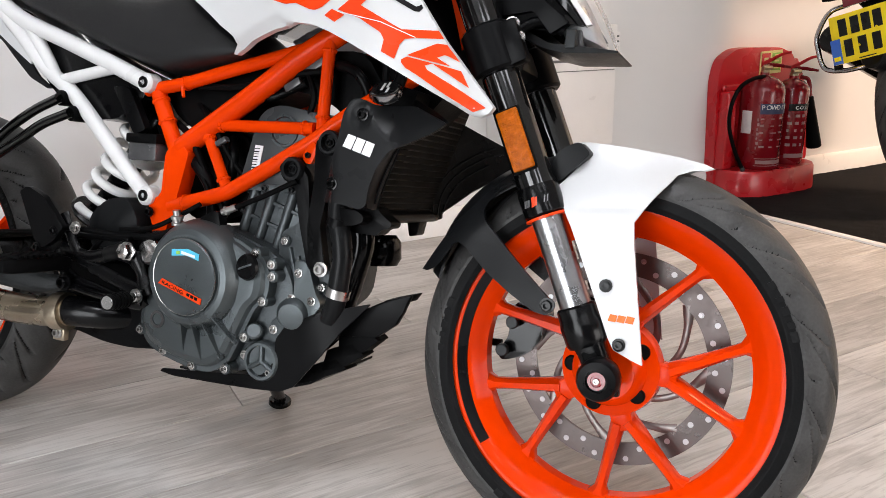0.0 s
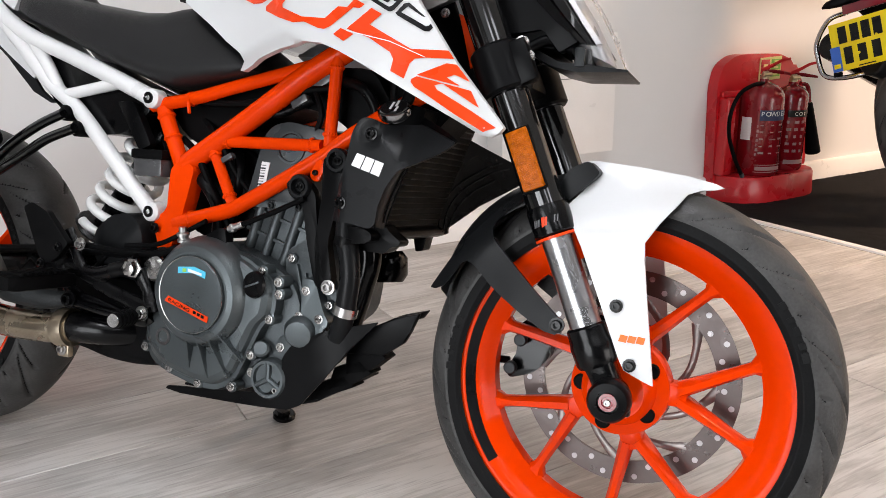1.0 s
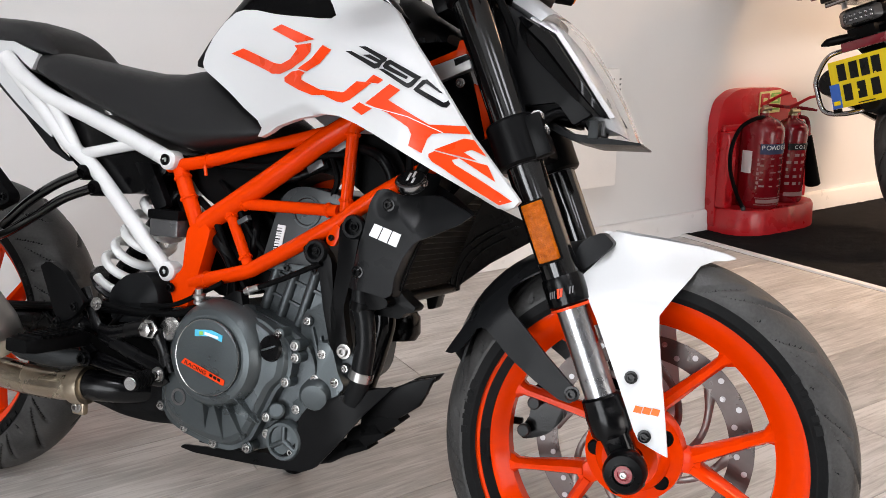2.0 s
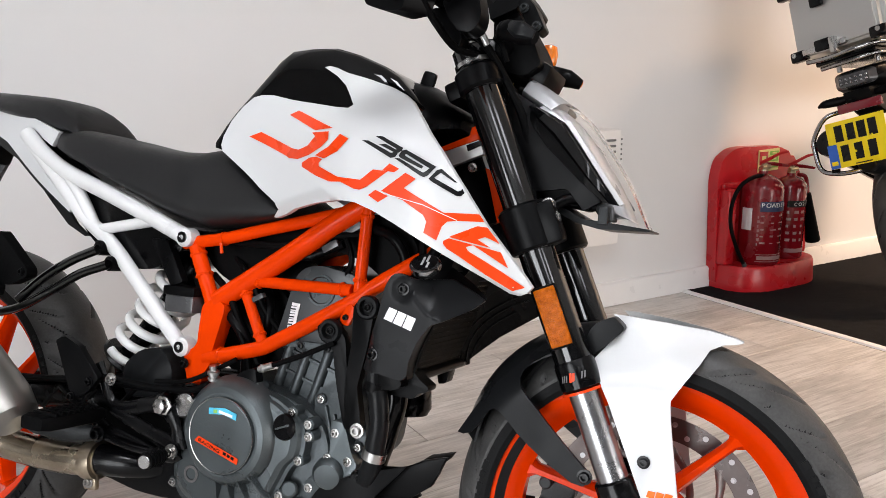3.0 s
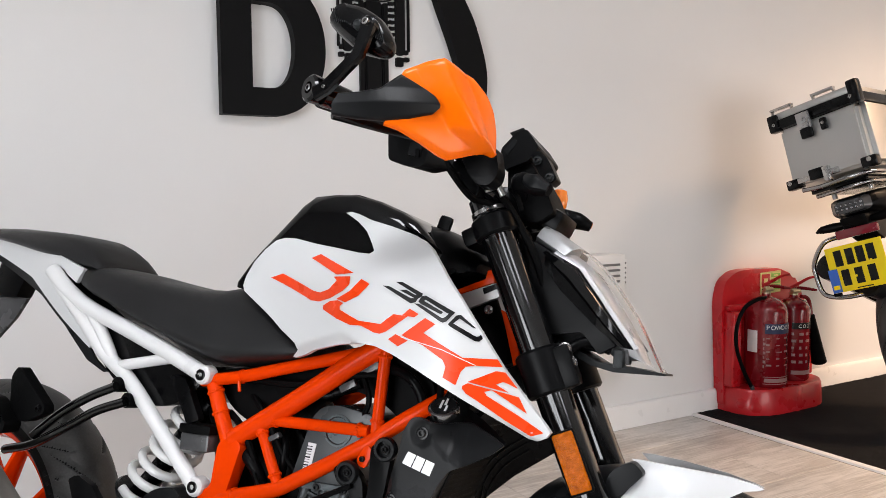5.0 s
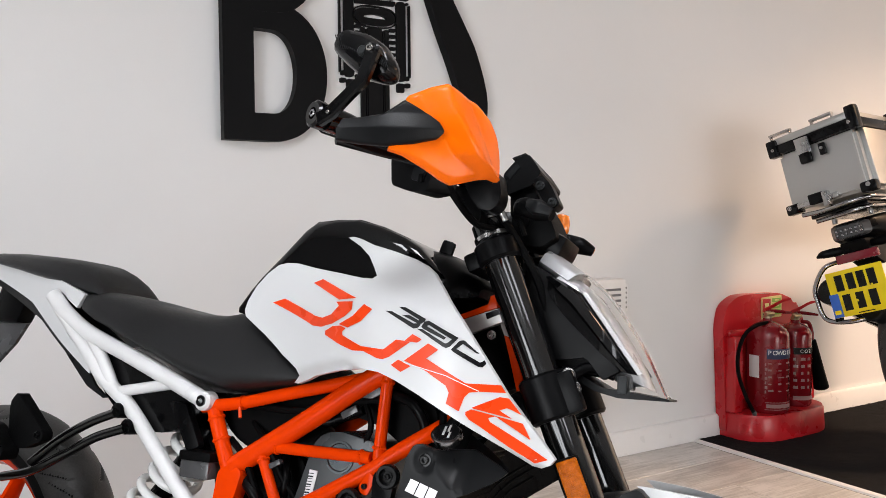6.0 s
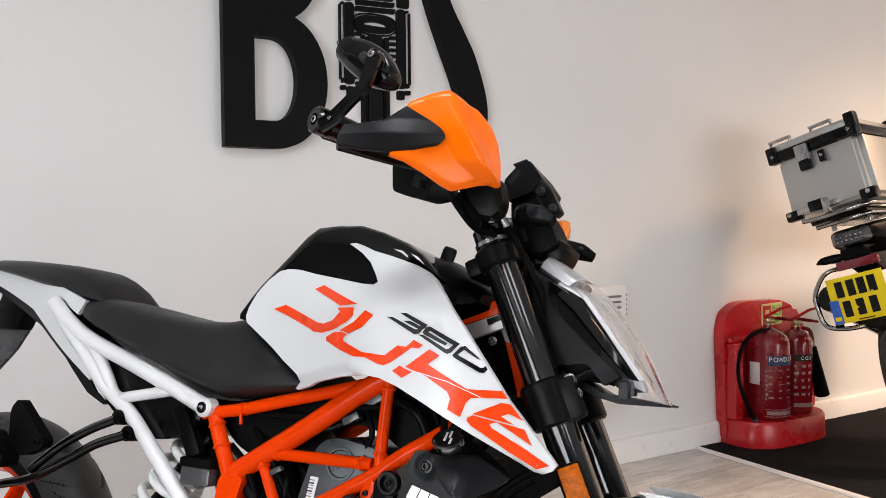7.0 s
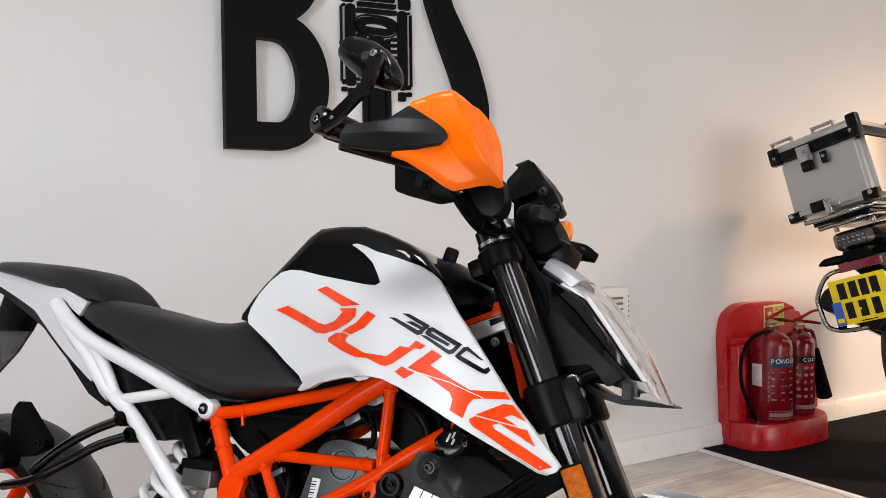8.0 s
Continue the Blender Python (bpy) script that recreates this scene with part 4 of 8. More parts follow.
STROKES = (
    [(-0.652, 0.832), (-0.565, 0.801), (-0.550, 0.795), (-0.528, 0.793), (-0.501, 0.798), (-0.475, 0.809), (-0.462, 0.819), (-0.462, 0.831), (-0.498, 0.831), (-0.490, 0.825), (-0.506, 0.812), (-0.527, 0.807), (-0.545, 0.810), (-0.627, 0.839)],
    [(-0.566, 0.864), (-0.547, 0.870), (-0.456, 0.836), (-0.492, 0.834)],
    [(-0.440, 0.827), (-0.425, 0.820), (-0.443, 0.802), (-0.467, 0.792), (-0.487, 0.797), (-0.460, 0.809)],
    [(-0.517, 0.787), (-0.500, 0.794), (-0.483, 0.795), (-0.471, 0.791), (-0.478, 0.786), (-0.477, 0.781), (-0.439, 0.766), (-0.402, 0.763), (-0.383, 0.778), (-0.360, 0.776), (-0.392, 0.753), (-0.402, 0.749), (-0.411, 0.750), (-0.434, 0.759), (-0.454, 0.759), (-0.484, 0.768), (-0.516, 0.781)],
    [(-0.358, 0.787), (-0.343, 0.780), (-0.350, 0.775), (-0.369, 0.777)],
    [(-0.377, 0.750), (-0.357, 0.742), (-0.372, 0.733), (-0.388, 0.742)],
    [(-0.333, 0.775), (-0.317, 0.767), (-0.334, 0.754), (-0.305, 0.739), (-0.276, 0.724), (-0.231, 0.725), (-0.224, 0.715), (-0.258, 0.714), (-0.271, 0.712), (-0.277, 0.705), (-0.283, 0.686), (-0.301, 0.695), (-0.298, 0.710), (-0.303, 0.719), (-0.334, 0.737), (-0.368, 0.749)],
    [(-0.267, 0.692), (-0.232, 0.709), (-0.220, 0.708), (-0.203, 0.687), (-0.216, 0.693), (-0.222, 0.695), (-0.231, 0.691), (-0.214, 0.681), (-0.264, 0.691)],
    [(-0.274, 0.686), (-0.267, 0.690), (-0.214, 0.679), (-0.201, 0.676), (-0.190, 0.655), (-0.236, 0.683), (-0.245, 0.680), (-0.242, 0.675), (-0.198, 0.650), (-0.167, 0.631), (-0.184, 0.625), (-0.219, 0.645), (-0.255, 0.668), (-0.269, 0.676), (-0.274, 0.682)],
)
for s in STROKES:
    decal(s, "decal", flank, tank_y)
for s in ([(-0.368, 0.747), (-0.304, 0.733), (-0.258, 0.715), (-0.258, 0.714), (-0.304, 0.732), (-0.368, 0.746)],):
    decal(s, "whiteink", flank, tank_y, 0.0018, name="graphic_line")
BLACKS = (
    [(-0.4033, 0.8183), (-0.3933, 0.8181), (-0.3573, 0.8017), (-0.3530, 0.8024), (-0.3460, 0.8021), (-0.3501, 0.7961), (-0.3575, 0.7945)],
    [(-0.3830, 0.8244), (-0.3725, 0.8245), (-0.3396, 0.8090), (-0.3408, 0.8050), (-0.3462, 0.8016), (-0.3530, 0.8024), (-0.3494, 0.8073)],
    [(-0.3765, 0.8130), (-0.3657, 0.8136), (-0.3465, 0.8047), (-0.3512, 0.8019)],
    [(-0.3411, 0.8050), (-0.3346, 0.8066), (-0.2901, 0.7850), (-0.2942, 0.7818), (-0.3008, 0.7832), (-0.3338, 0.8005), (-0.3365, 0.7988), (-0.3384, 0.7945), (-0.3453, 0.7979)],
    [(-0.3453, 0.7979), (-0.3365, 0.7988), (-0.3072, 0.7844), (-0.3097, 0.7811), (-0.3422, 0.7948)],
    [(-0.2901, 0.7850), (-0.3009, 0.7720), (-0.3061, 0.7699), (-0.3094, 0.7713), (-0.3071, 0.7761), (-0.3030, 0.7784), (-0.2982, 0.7834)],
    [(-0.3517, 0.7947), (-0.3436, 0.7945), (-0.3087, 0.7765), (-0.3050, 0.7762), (-0.3020, 0.7720), (-0.3061, 0.7699), (-0.3100, 0.7710)],
    [(-0.2884, 0.7809), (-0.2827, 0.7824), (-0.2613, 0.7653), (-0.2649, 0.7655), (-0.2835, 0.7771), (-0.2917, 0.7695), (-0.2952, 0.7649), (-0.2991, 0.7683)],
    [(-0.2991, 0.7683), (-0.2917, 0.7698), (-0.2599, 0.7536), (-0.2564, 0.7548), (-0.2542, 0.7571), (-0.2514, 0.7522), (-0.2557, 0.7472), (-0.2617, 0.7475), (-0.2952, 0.7649)],
)
for s in BLACKS:
    decal(s, "ink", flank, tank_y)

# black plastic under the dash, ignition key
bm = bmesh.new()
loft(bm, [dome(-0.43, 0.80, 0.935, 0.080), dome(-0.41, 0.80, 0.938, 0.090), dome(-0.371, 0.845, 0.928, 0.095), dome(-0.340, 0.852, 0.905, 0.09), dome(-0.310, 0.857, 0.874, 0.07)])
part("dash_shroud", bm, "plastic", bike, "black plastic cowl behind the steering head")
bm = bmesh.new()
box(bm, (-0.392, -0.015, 0.938), (0.024, 0.008, 0.036), 0.006, Euler((0, 0.3, 0)).to_matrix())
part("key", bm, "plastic", bike, "black ignition key")

# ---- tail ----
def tail_y(x, z):
    return -0.096 + 0.035 * sstep(-1.1 - x, 0, 0.28) - 0.004 * sstep(z - 0.84 - 0.25 * (-1.1 - x), 0.0, 0.03)


for s in (-1, 1):
    bm = bmesh.new()
    panel(bm, [(-1.400, 0.902), (-1.301, 0.894), (-1.172, 0.866), (-1.095, 0.838), (-1.111, 0.811), (-1.136, 0.825), (-1.151, 0.837), (-1.166, 0.842), (-1.177, 0.839), (-1.181, 0.828), (-1.165, 0.801), (-1.118, 0.754), (-1.071, 0.720), (-1.050, 0.698), (-1.057, 0.691), (-1.147, 0.749), (-1.253, 0.820), (-1.400, 0.875)], tail_y, 0.008, 0.015)
    if s > 0:
        bmesh.ops.scale(bm, vec=(1, -1, 1), verts=bm.verts)
    part("tail_panel", bm, "white", bike, "white tail panel", 30)
    bm = bmesh.new()
    panel(bm, [(-1.400, 0.875), (-1.256, 0.820), (-1.150, 0.750), (-1.060, 0.691), (-1.041, 0.670), (-1.010, 0.650), (-1.019, 0.649), (-1.062, 0.668), (-1.131, 0.729), (-1.218, 0.786), (-1.400, 0.862)], lambda x, z: tail_y(x, z) + 0.004, 0.006, 0.02)
    if s > 0:
        bmesh.ops.scale(bm, vec=(1, -1, 1), verts=bm.verts)
    part("tail_underpanel", bm, "shroud", bike, "thin dark edge under the tail panel")
bm = bmesh.new()
loft(bm, [[(x, y, z), (x, -y, z), (x, -y, z - 0.01), (x, y, z - 0.01)] for x, y, z in ((-1.345, -0.050, 0.865), (-1.26, -0.055, 0.815), (-1.16, -0.07, 0.76), (-1.06, -0.08, 0.70))])
part("tail_floor", bm, "void", bike, "black plastic under the tail")
bm = bmesh.new()
prism(bm, [(-1.46, 0.785), (-1.345, 0.780), (-1.373, 0.737), (-1.45, 0.66), (-1.48, 0.65)], -0.004, 0.004, 0.001)
part("plate_hanger", bm, "reservoir", bike, "grey rear plate hanger")
bm = bmesh.new()
prism(bm, [(-1.42, 0.86), (-1.33, 0.845), (-1.36, 0.78), (-1.44, 0.78)], -0.02, 0.02, 0.006)
part("hanger_stay", bm, "plastic", bike)
# inner boxes below the seat
bm = bmesh.new()
prism(bm, rounded([(-1.06, 0.752), (-0.90, 0.69), (-0.80, 0.672), (-0.80, 0.64), (-0.86, 0.60), (-0.925, 0.598), (-0.99, 0.63), (-1.035, 0.668)], 0.02), -0.085, 0.085, 0.008)
part("battery_box", bm, "black", bike, "black box below the seat")
bm = bmesh.new()
prism(bm, rounded([(-0.86, 0.655), (-0.825, 0.655), (-0.785, 0.585), (-0.81, 0.575)], 0.006), -0.098, -0.082, 0.004)
part("relay", bm, "plastic", bike)
# plain near-black block added to fill the frame's inside
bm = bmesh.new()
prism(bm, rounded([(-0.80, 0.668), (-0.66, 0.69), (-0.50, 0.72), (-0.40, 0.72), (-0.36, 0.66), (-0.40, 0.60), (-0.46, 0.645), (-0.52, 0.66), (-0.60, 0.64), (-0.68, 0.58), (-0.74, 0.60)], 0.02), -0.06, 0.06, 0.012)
part("frame_fill", bm, "void", bike, "near-black filler block inside the frame")
bm = bmesh.new()
cyl(bm, (-0.60, 0, 0.60), (-0.68, 0, 0.635), 0.034, 20, edge=0.004)
part("throttle_body", bm, "engdark", bike)
for pts, r in (([(-0.75, -0.06, 0.60), (-0.70, -0.085, 0.575), (-0.675, -0.075, 0.52), (-0.64, -0.07, 0.46)], 0.006), ([(-0.72, -0.05, 0.64), (-0.66, -0.08, 0.60), (-0.63, -0.075, 0.55), (-0.60, -0.06, 0.51)], 0.005), ([(-0.70, -0.07, 0.66), (-0.60, -0.085, 0.66), (-0.52, -0.08, 0.68), (-0.44, -0.075, 0.69)], 0.006), ([(-0.50, -0.07, 0.70), (-0.47, -0.085, 0.65), (-0.48, -0.08, 0.62)], 0.005),
               ([(-0.36, -0.08, 0.80), (-0.34, -0.09, 0.74), (-0.345, -0.095, 0.69), (-0.35, -0.08, 0.64)], 0.006), ([(-0.80, -0.05, 0.60), (-0.77, -0.07, 0.57), (-0.76, -0.06, 0.50), (-0.75, -0.07, 0.43)], 0.006), ([(-0.70, -0.06, 0.56), (-0.68, -0.08, 0.52), (-0.655, -0.085, 0.48), (-0.65, -0.08, 0.44)], 0.004)):
    pipe("cable", pts, r, "void", 6, seg=8)
for c, sz in (((-0.475, -0.075, 0.695), (0.035, 0.014, 0.012)), ((-0.51, -0.08, 0.665), (0.03, 0.014, 0.012)), ((-0.635, -0.088, 0.572), (0.022, 0.012, 0.009))):
    bm = bmesh.new()
    box(bm, c, sz, 0.002, Euler((0, -0.5, 0)).to_matrix())
    part("connector", bm, "reservoir", bike, "grey wiring connector")

# ---- engine ----
CEN = V(-0.636, 0, 0.3592)
bm = bmesh.new()
prism(bm, rounded([(-0.70, 0.43), (-0.60, 0.435), (-0.53, 0.412), (-0.49, 0.39), (-0.47, 0.34), (-0.50, 0.27), (-0.56, 0.21), (-0.66, 0.20), (-0.74, 0.235), (-0.755, 0.32)], 0.02), -0.105, 0.12, 0.01)
engine = part("crankcase", bm, "engmid", bike, "dark cast engine case")
bm = bmesh.new()
COVER = [(-0.701, 0.418), (-0.667, 0.430), (-0.617, 0.432), (-0.590, 0.428), (-0.562, 0.422), (-0.535, 0.407), (-0.514, 0.396), (-0.504, 0.371), (-0.508, 0.336), (-0.528, 0.321), (-0.553, 0.269), (-0.573, 0.230), (-0.588, 0.217), (-0.610, 0.206), (-0.649, 0.207), (-0.702, 0.219), (-0.736, 0.233), (-0.751, 0.255), (-0.753, 0.289), (-0.740, 0.317), (-0.742, 0.363), (-0.728, 0.393)]
prism(bm, rounded(COVER, 0.012), -0.126, -0.10, 0.005)
cover = part("clutch_cover", bm, "engine", bike, "dark grey cast clutch cover", 22)
bm = bmesh.new()
loft(bm, [[(CEN.x + k * (x - CEN.x) * 0.985, y, CEN.z + k * (z - CEN.z) * 0.985) for x, z in rounded(COVER, 0.02, 2)] for k, y in ((0.97, -0.124), (0.93, -0.133), (0.86, -0.138), (0.7, -0.14))])
part("cover_dome", bm, "engine", cover, "", 14)
bm = bmesh.new()
lathe(bm, [(0.0, 0.10), (0.090, 0.12), (0.086, 0.138), (0.080, 0.150), (0.074, 0.157), (0.066, 0.160), (0.0625, 0.160), (0.0620, 0.158), (0.0600, 0.158), (0.0595, 0.1635), (0.057, 0.165), (0.0, 0.166)], CEN, (0, -1, 0), 64)
part("clutch_drum", bm, "engine", cover, "round raised clutch cap", 18)
# thin bright ring puts a highlight on the cap's edge
bm = bmesh.new()
lathe(bm, [(0.0585, 0.1636), (0.0597, 0.1640), (0.0600, 0.1630), (0.0585, 0.1636)], CEN, (0, -1, 0), 64)
part("edge_highlight", bm, "steel", cover)
for k, (a, l) in enumerate(((-98, 0.04), (-82, 0.052), (-66, 0.056), (-50, 0.045))):
    bm = bmesh.new()
    a = radians(a)
    d, s = V(math.cos(a), 0, math.sin(a)), V(-math.sin(a), 0, math.cos(a))
    p, q = CEN + d * 0.074, CEN + d * (0.082 + l)
    loft(bm, [[p - s * 0.006 + V(0, -0.13, 0), p + s * 0.006 + V(0, -0.13, 0), p + s * 0.001 + V(0, -0.156, 0), p - s * 0.001 + V(0, -0.156, 0)], [q - s * 0.003 + V(0, -0.134, 0), q + s * 0.003 + V(0, -0.134, 0), q + s * 0.001 + V(0, -0.139, 0), q - s * 0.001 + V(0, -0.139, 0)]])
    part("rib", bm, "engine", cover)
bm = bmesh.new()
prism(bm, [(-0.664, 0.398), (-0.634, 0.401), (-0.612, 0.395), (-0.613, 0.385), (-0.636, 0.391), (-0.664, 0.388)], -0.1672, -0.166, 0)
at(bm, 0.006, 0, 0.0025)
st = part("sticker", bm, "skyblue", cover, "small blue oil sticker")
bm = bmesh.new()
prism(bm, [(-0.655, 0.3965), (-0.648, 0.397), (-0.648, 0.3915), (-0.655, 0.391)], -0.1677, -0.1665, 0)
at(bm, 0.006, 0, 0.0025)
part("print", bm, "green", st)
bm = bmesh.new()
prism(bm, [(-0.645, 0.397), (-0.619, 0.3925), (-0.619, 0.3885), (-0.645, 0.3925)], -0.1677, -0.1665, 0)
at(bm, 0.006, 0, 0.0025)
part("print", bm, "whiteink", st)
bm = bmesh.new()
prism(bm, [(-0.681, 0.351), (-0.604, 0.327), (-0.606, 0.318), (-0.688, 0.343)], -0.1672, -0.166, 0)
at(bm, 0.006, 0, 0.0025)
st = part("badge", bm, "decal", cover, "slanting orange badge with dark lettering")
slope = Matrix.Rotation(radians(17.2), 4, "Y") @ Matrix.Rotation(math.pi / 2, 4, "X")
text_mesh("RACING", 0.0082, st, Matrix.Translation((-0.6545, -0.1674, 0.3390)) @ slope @ Matrix.Diagonal((1.45, 1, 1, 1)), "ink")
for k in range(3):
    bm = bmesh.new()
    x, z = -0.6255 + k * 0.0075, 0.3335 - k * 0.0023
    prism(bm, [(x, z + 0.003), (x + 0.0055, z + 0.0013), (x + 0.0045, z - 0.003), (x - 0.001, z - 0.0013)], -0.1677, -0.1668, 0)
    part("print", bm, "ink", st)
# oil filler, sight glass, oil filter plug
bm = bmesh.new()
lathe(bm, [(0, 0), (0.019, 0), (0.021, 0.003), (0.019, 0.008), (0, 0.008)], (-0.534, -0.1385, 0.384), (-0.12, -1, 0.08), 28)
plug = part("filler_cap", bm, "black", cover, "black oil filler cap")
bm = bmesh.new()
box(bm, (-0.5352, -0.1475, 0.385), (0.026, 0.003, 0.003), 0.001, Euler((0, radians(-22), 0)).to_matrix())
part("grip", bm, "engmid", plug)
bm = bmesh.new()
lathe(bm, [(0, 0.002), (0.009, 0.002), (0.0095, 0.006), (0.014, 0.006), (0.0155, 0.0), (0, 0)], (-0.705, -0.136, 0.2815), (0, -1, 0), 24)
part("sight_glass", bm, "chrome", cover, "round oil level glass")
bm = bmesh.new()
lathe(bm, [(0, 0), (0.032, 0), (0.032, 0.012), (0.029, 0.017), (0.0245, 0.017), (0.0235, 0.011), (0.008, 0.010), (0, 0.012)], (-0.5185, -0.105, 0.237), (0, -1, 0), 36)
filt = part("filter_cover", bm, "engine", bike, "round oil filter cover with three webs")
for a in (90, 210, 330):
    bm = bmesh.new()
    a = radians(a)
    tube(bm, [(-0.5185 + r * math.cos(a), -0.118, 0.237 + r * math.sin(a)) for r in (0.0, 0.012, 0.026)], 0.004, 8, 1)
    part("web", bm, "engine", filt)
for x, z in ((-0.553, 0.241), (-0.506, 0.2204)):
    bm = bmesh.new()
    cyl(bm, (x, -0.10, z), (x, -0.113, z), 0.0095, 14, edge=0.002)
    part("ear", bm, "engine", filt)
    screw(filt, (x, -0.113, z), 0.0052)
for x, z in ((-0.6037, 0.4325), (-0.6477, 0.436), (-0.532, 0.404), (-0.502, 0.390), (-0.500, 0.372), (-0.5154, 0.332), (-0.546, 0.2725), (-0.5795, 0.217), (-0.6436, 0.213), (-0.702, 0.228), (-0.752, 0.257), (-0.739, 0.307)):
    bm = bmesh.new()
    cyl(bm, (x, -0.10, z), (x, -0.128, z), 0.0095, 14, edge=0.002)
    part("boss", bm, "engine", cover)
    screw(cover, (x, -0.128, z), 0.0048)
bm = bmesh.new()
prism(bm, rounded([(-0.645, 0.435), (-0.639, 0.450), (-0.617, 0.462), (-0.605, 0.463), (-0.600, 0.441), (-0.608, 0.430), (-0.621, 0.428)], 0.004), -0.128, -0.110, 0.003)
part("cable_bracket", bm, "plastic", bike, "black clutch cable bracket")
CAB = [(x, -0.118, z) for x, z in [(-0.614, 0.457), (-0.577, 0.472), (-0.526, 0.493), (-0.471, 0.519)]]
pipe("clutch_cable", CAB, 0.0042, "void", 5, "black clutch cable", seg=8)
bm = bmesh.new()
p, q = V(*CAB[0]), V(*CAB[1])
cyl(bm, p.lerp(q, 0.25), p.lerp(q, 0.95), 0.0058, 12, edge=0.001)
cyl(bm, p.lerp(q, 0.40), p.lerp(q, 0.52), 0.0078, 6, edge=0.001)
part("cable_adjuster", bm, "steel", bike, "steel cable adjuster")
# front of the crankcase, with bosses and bolts
bm = bmesh.new()
prism(bm, rounded([(-0.515, 0.435), (-0.470, 0.462), (-0.432, 0.440), (-0.418, 0.385), (-0.425, 0.335), (-0.465, 0.30), (-0.51, 0.31)], 0.012), -0.092, 0.06, 0.008)
nose_case = part("crankcase_front", bm, "engmid", bike, "cast grey front of the crankcase")
for x, z in ((-0.500, 0.425), (-0.462, 0.445), (-0.436, 0.415), (-0.430, 0.36), (-0.452, 0.325)):
    bm = bmesh.new()
    cyl(bm, (x, -0.09, z), (x, -0.099, z), 0.0085, 14, edge=0.002)
    part("boss", bm, "engmid", nose_case)
    screw(nose_case, (x, -0.099, z), 0.0044)
for k in range(4):
    bm = bmesh.new()
    prism(bm, [(-0.495 + k * 0.016, 0.415 - k * 0.012), (-0.490 + k * 0.016, 0.417 - k * 0.012), (-0.470 + k * 0.013, 0.35 - k * 0.006), (-0.475 + k * 0.013, 0.348 - k * 0.006)], -0.098, -0.090, 0.001)
    part("rib", bm, "engmid", nose_case)
# water pump and hose stubs
bm = bmesh.new()
prism(bm, rounded([(-0.472, 0.40), (-0.448, 0.398), (-0.432, 0.352), (-0.42, 0.335), (-0.44, 0.31), (-0.50, 0.278), (-0.512, 0.298), (-0.470, 0.330)], 0.008), -0.112, -0.07, 0.006)
pump = part("water_pump", bm, "engine", bike, "dark grey cast water pump")
bm = bmesh.new()
lathe(bm, [(0, 0), (0.026, 0), (0.026, 0.012), (0.02, 0.02), (0, 0.022)], (-0.470, -0.104, 0.318), (0.2, -1, -0.2), 28)
part("pump_dome", bm, "engine", pump)
bm = bmesh.new()
cyl(bm, (-0.545, -0.09, 0.270), (-0.530, -0.125, 0.285), 0.013, 18, edge=0.003)
part("stub", bm, "engine", pump)
for x, z in ((-0.463, 0.380), (-0.473, 0.340), (-0.438, 0.340), (-0.503, 0.288)):
    screw(pump, (x, -0.112, z), 0.005)
# cylinder and head, leaning forward
d = V(0.30, 0, 0.95).normalized()
u = V(d.z, 0, -d.x)
base = V(-0.560, 0, 0.40)


def block(name, h0, h1, a, b, w, bevel=0.006, material="engmid", parent=None):
    bm = bmesh.new()
    prism(bm, [((base + d * h + u * k).x, (base + d * h + u * k).z) for h, k in ((h0, -a), (h0, b), (h1, b), (h1, -a))], -w, w, bevel)
    return part(name, bm, material, parent or bike)


barrel = block("cylinder", -0.02, 0.115, 0.055, 0.055, 0.072)
for k in range(3):
    block("flange", 0.012 + 0.034 * k, 0.018 + 0.034 * k, 0.060, 0.060, 0.077, 0.002, parent=barrel)
for k in (-0.045, -0.012, 0.024):
    bm = bmesh.new()
    p, q = base + u * k, base + d * 0.12 + u * k
    cyl(bm, (p.x, -0.072, p.z), (q.x, -0.072, q.z), 0.009, 12)
    part("stud_boss", bm, "engmid", barrel)
bm = bmesh.new()
prism(bm, rounded([(-0.602, 0.505), (-0.592, 0.535), (-0.571, 0.608), (-0.556, 0.627), (-0.526, 0.634), (-0.457, 0.622), (-0.450, 0.597), (-0.484, 0.527), (-0.492, 0.508)], 0.014), -0.085, 0.085, 0.010, 3)
head = part("cylinder_head", bm, "headgrey", bike, "rounded dark grey cylinder head cover")
bm = bmesh.new()
prism(bm, rounded([(-0.606, 0.498), (-0.486, 0.500), (-0.484, 0.510), (-0.606, 0.510)], 0.003), -0.089, 0.089, 0.002)
part("head_flange", bm, "engmid", head)
bm = bmesh.new()
lathe(bm, [(0.026, 0.0), (0.0255, 0.004), (0.022, 0.004), (0.0205, 0.0015), (0, 0.0015)], (-0.520, -0.084, 0.594), (0, -1, 0), 32)
part("cam_boss", bm, "engine", head)
for x, z in ((-0.595, 0.504), (-0.548, 0.503), (-0.498, 0.504), (-0.470, 0.585)):
    screw(head, (x, -0.088, z), 0.0052, material="engdark")
bm = bmesh.new()
prism(bm, [(-0.572, 0.570), (-0.557, 0.569), (-0.564, 0.532), (-0.579, 0.527)], -0.0862, -0.0845, 0)
lab = part("bar_label", bm, "paper", bike, "white label with printed dark lines")
for k in range(9):
    bm = bmesh.new()
    x, z = -0.5725 - 0.0008 * k, 0.565 - 0.0042 * k
    h = (0.0012, 0.0022, 0.0008)[k % 3]
    prism(bm, [(x, z), (x + 0.009, z), (x + 0.009, z - h), (x, z - h)], -0.0868, -0.0858, 0)
    part("print", bm, "ink", lab)
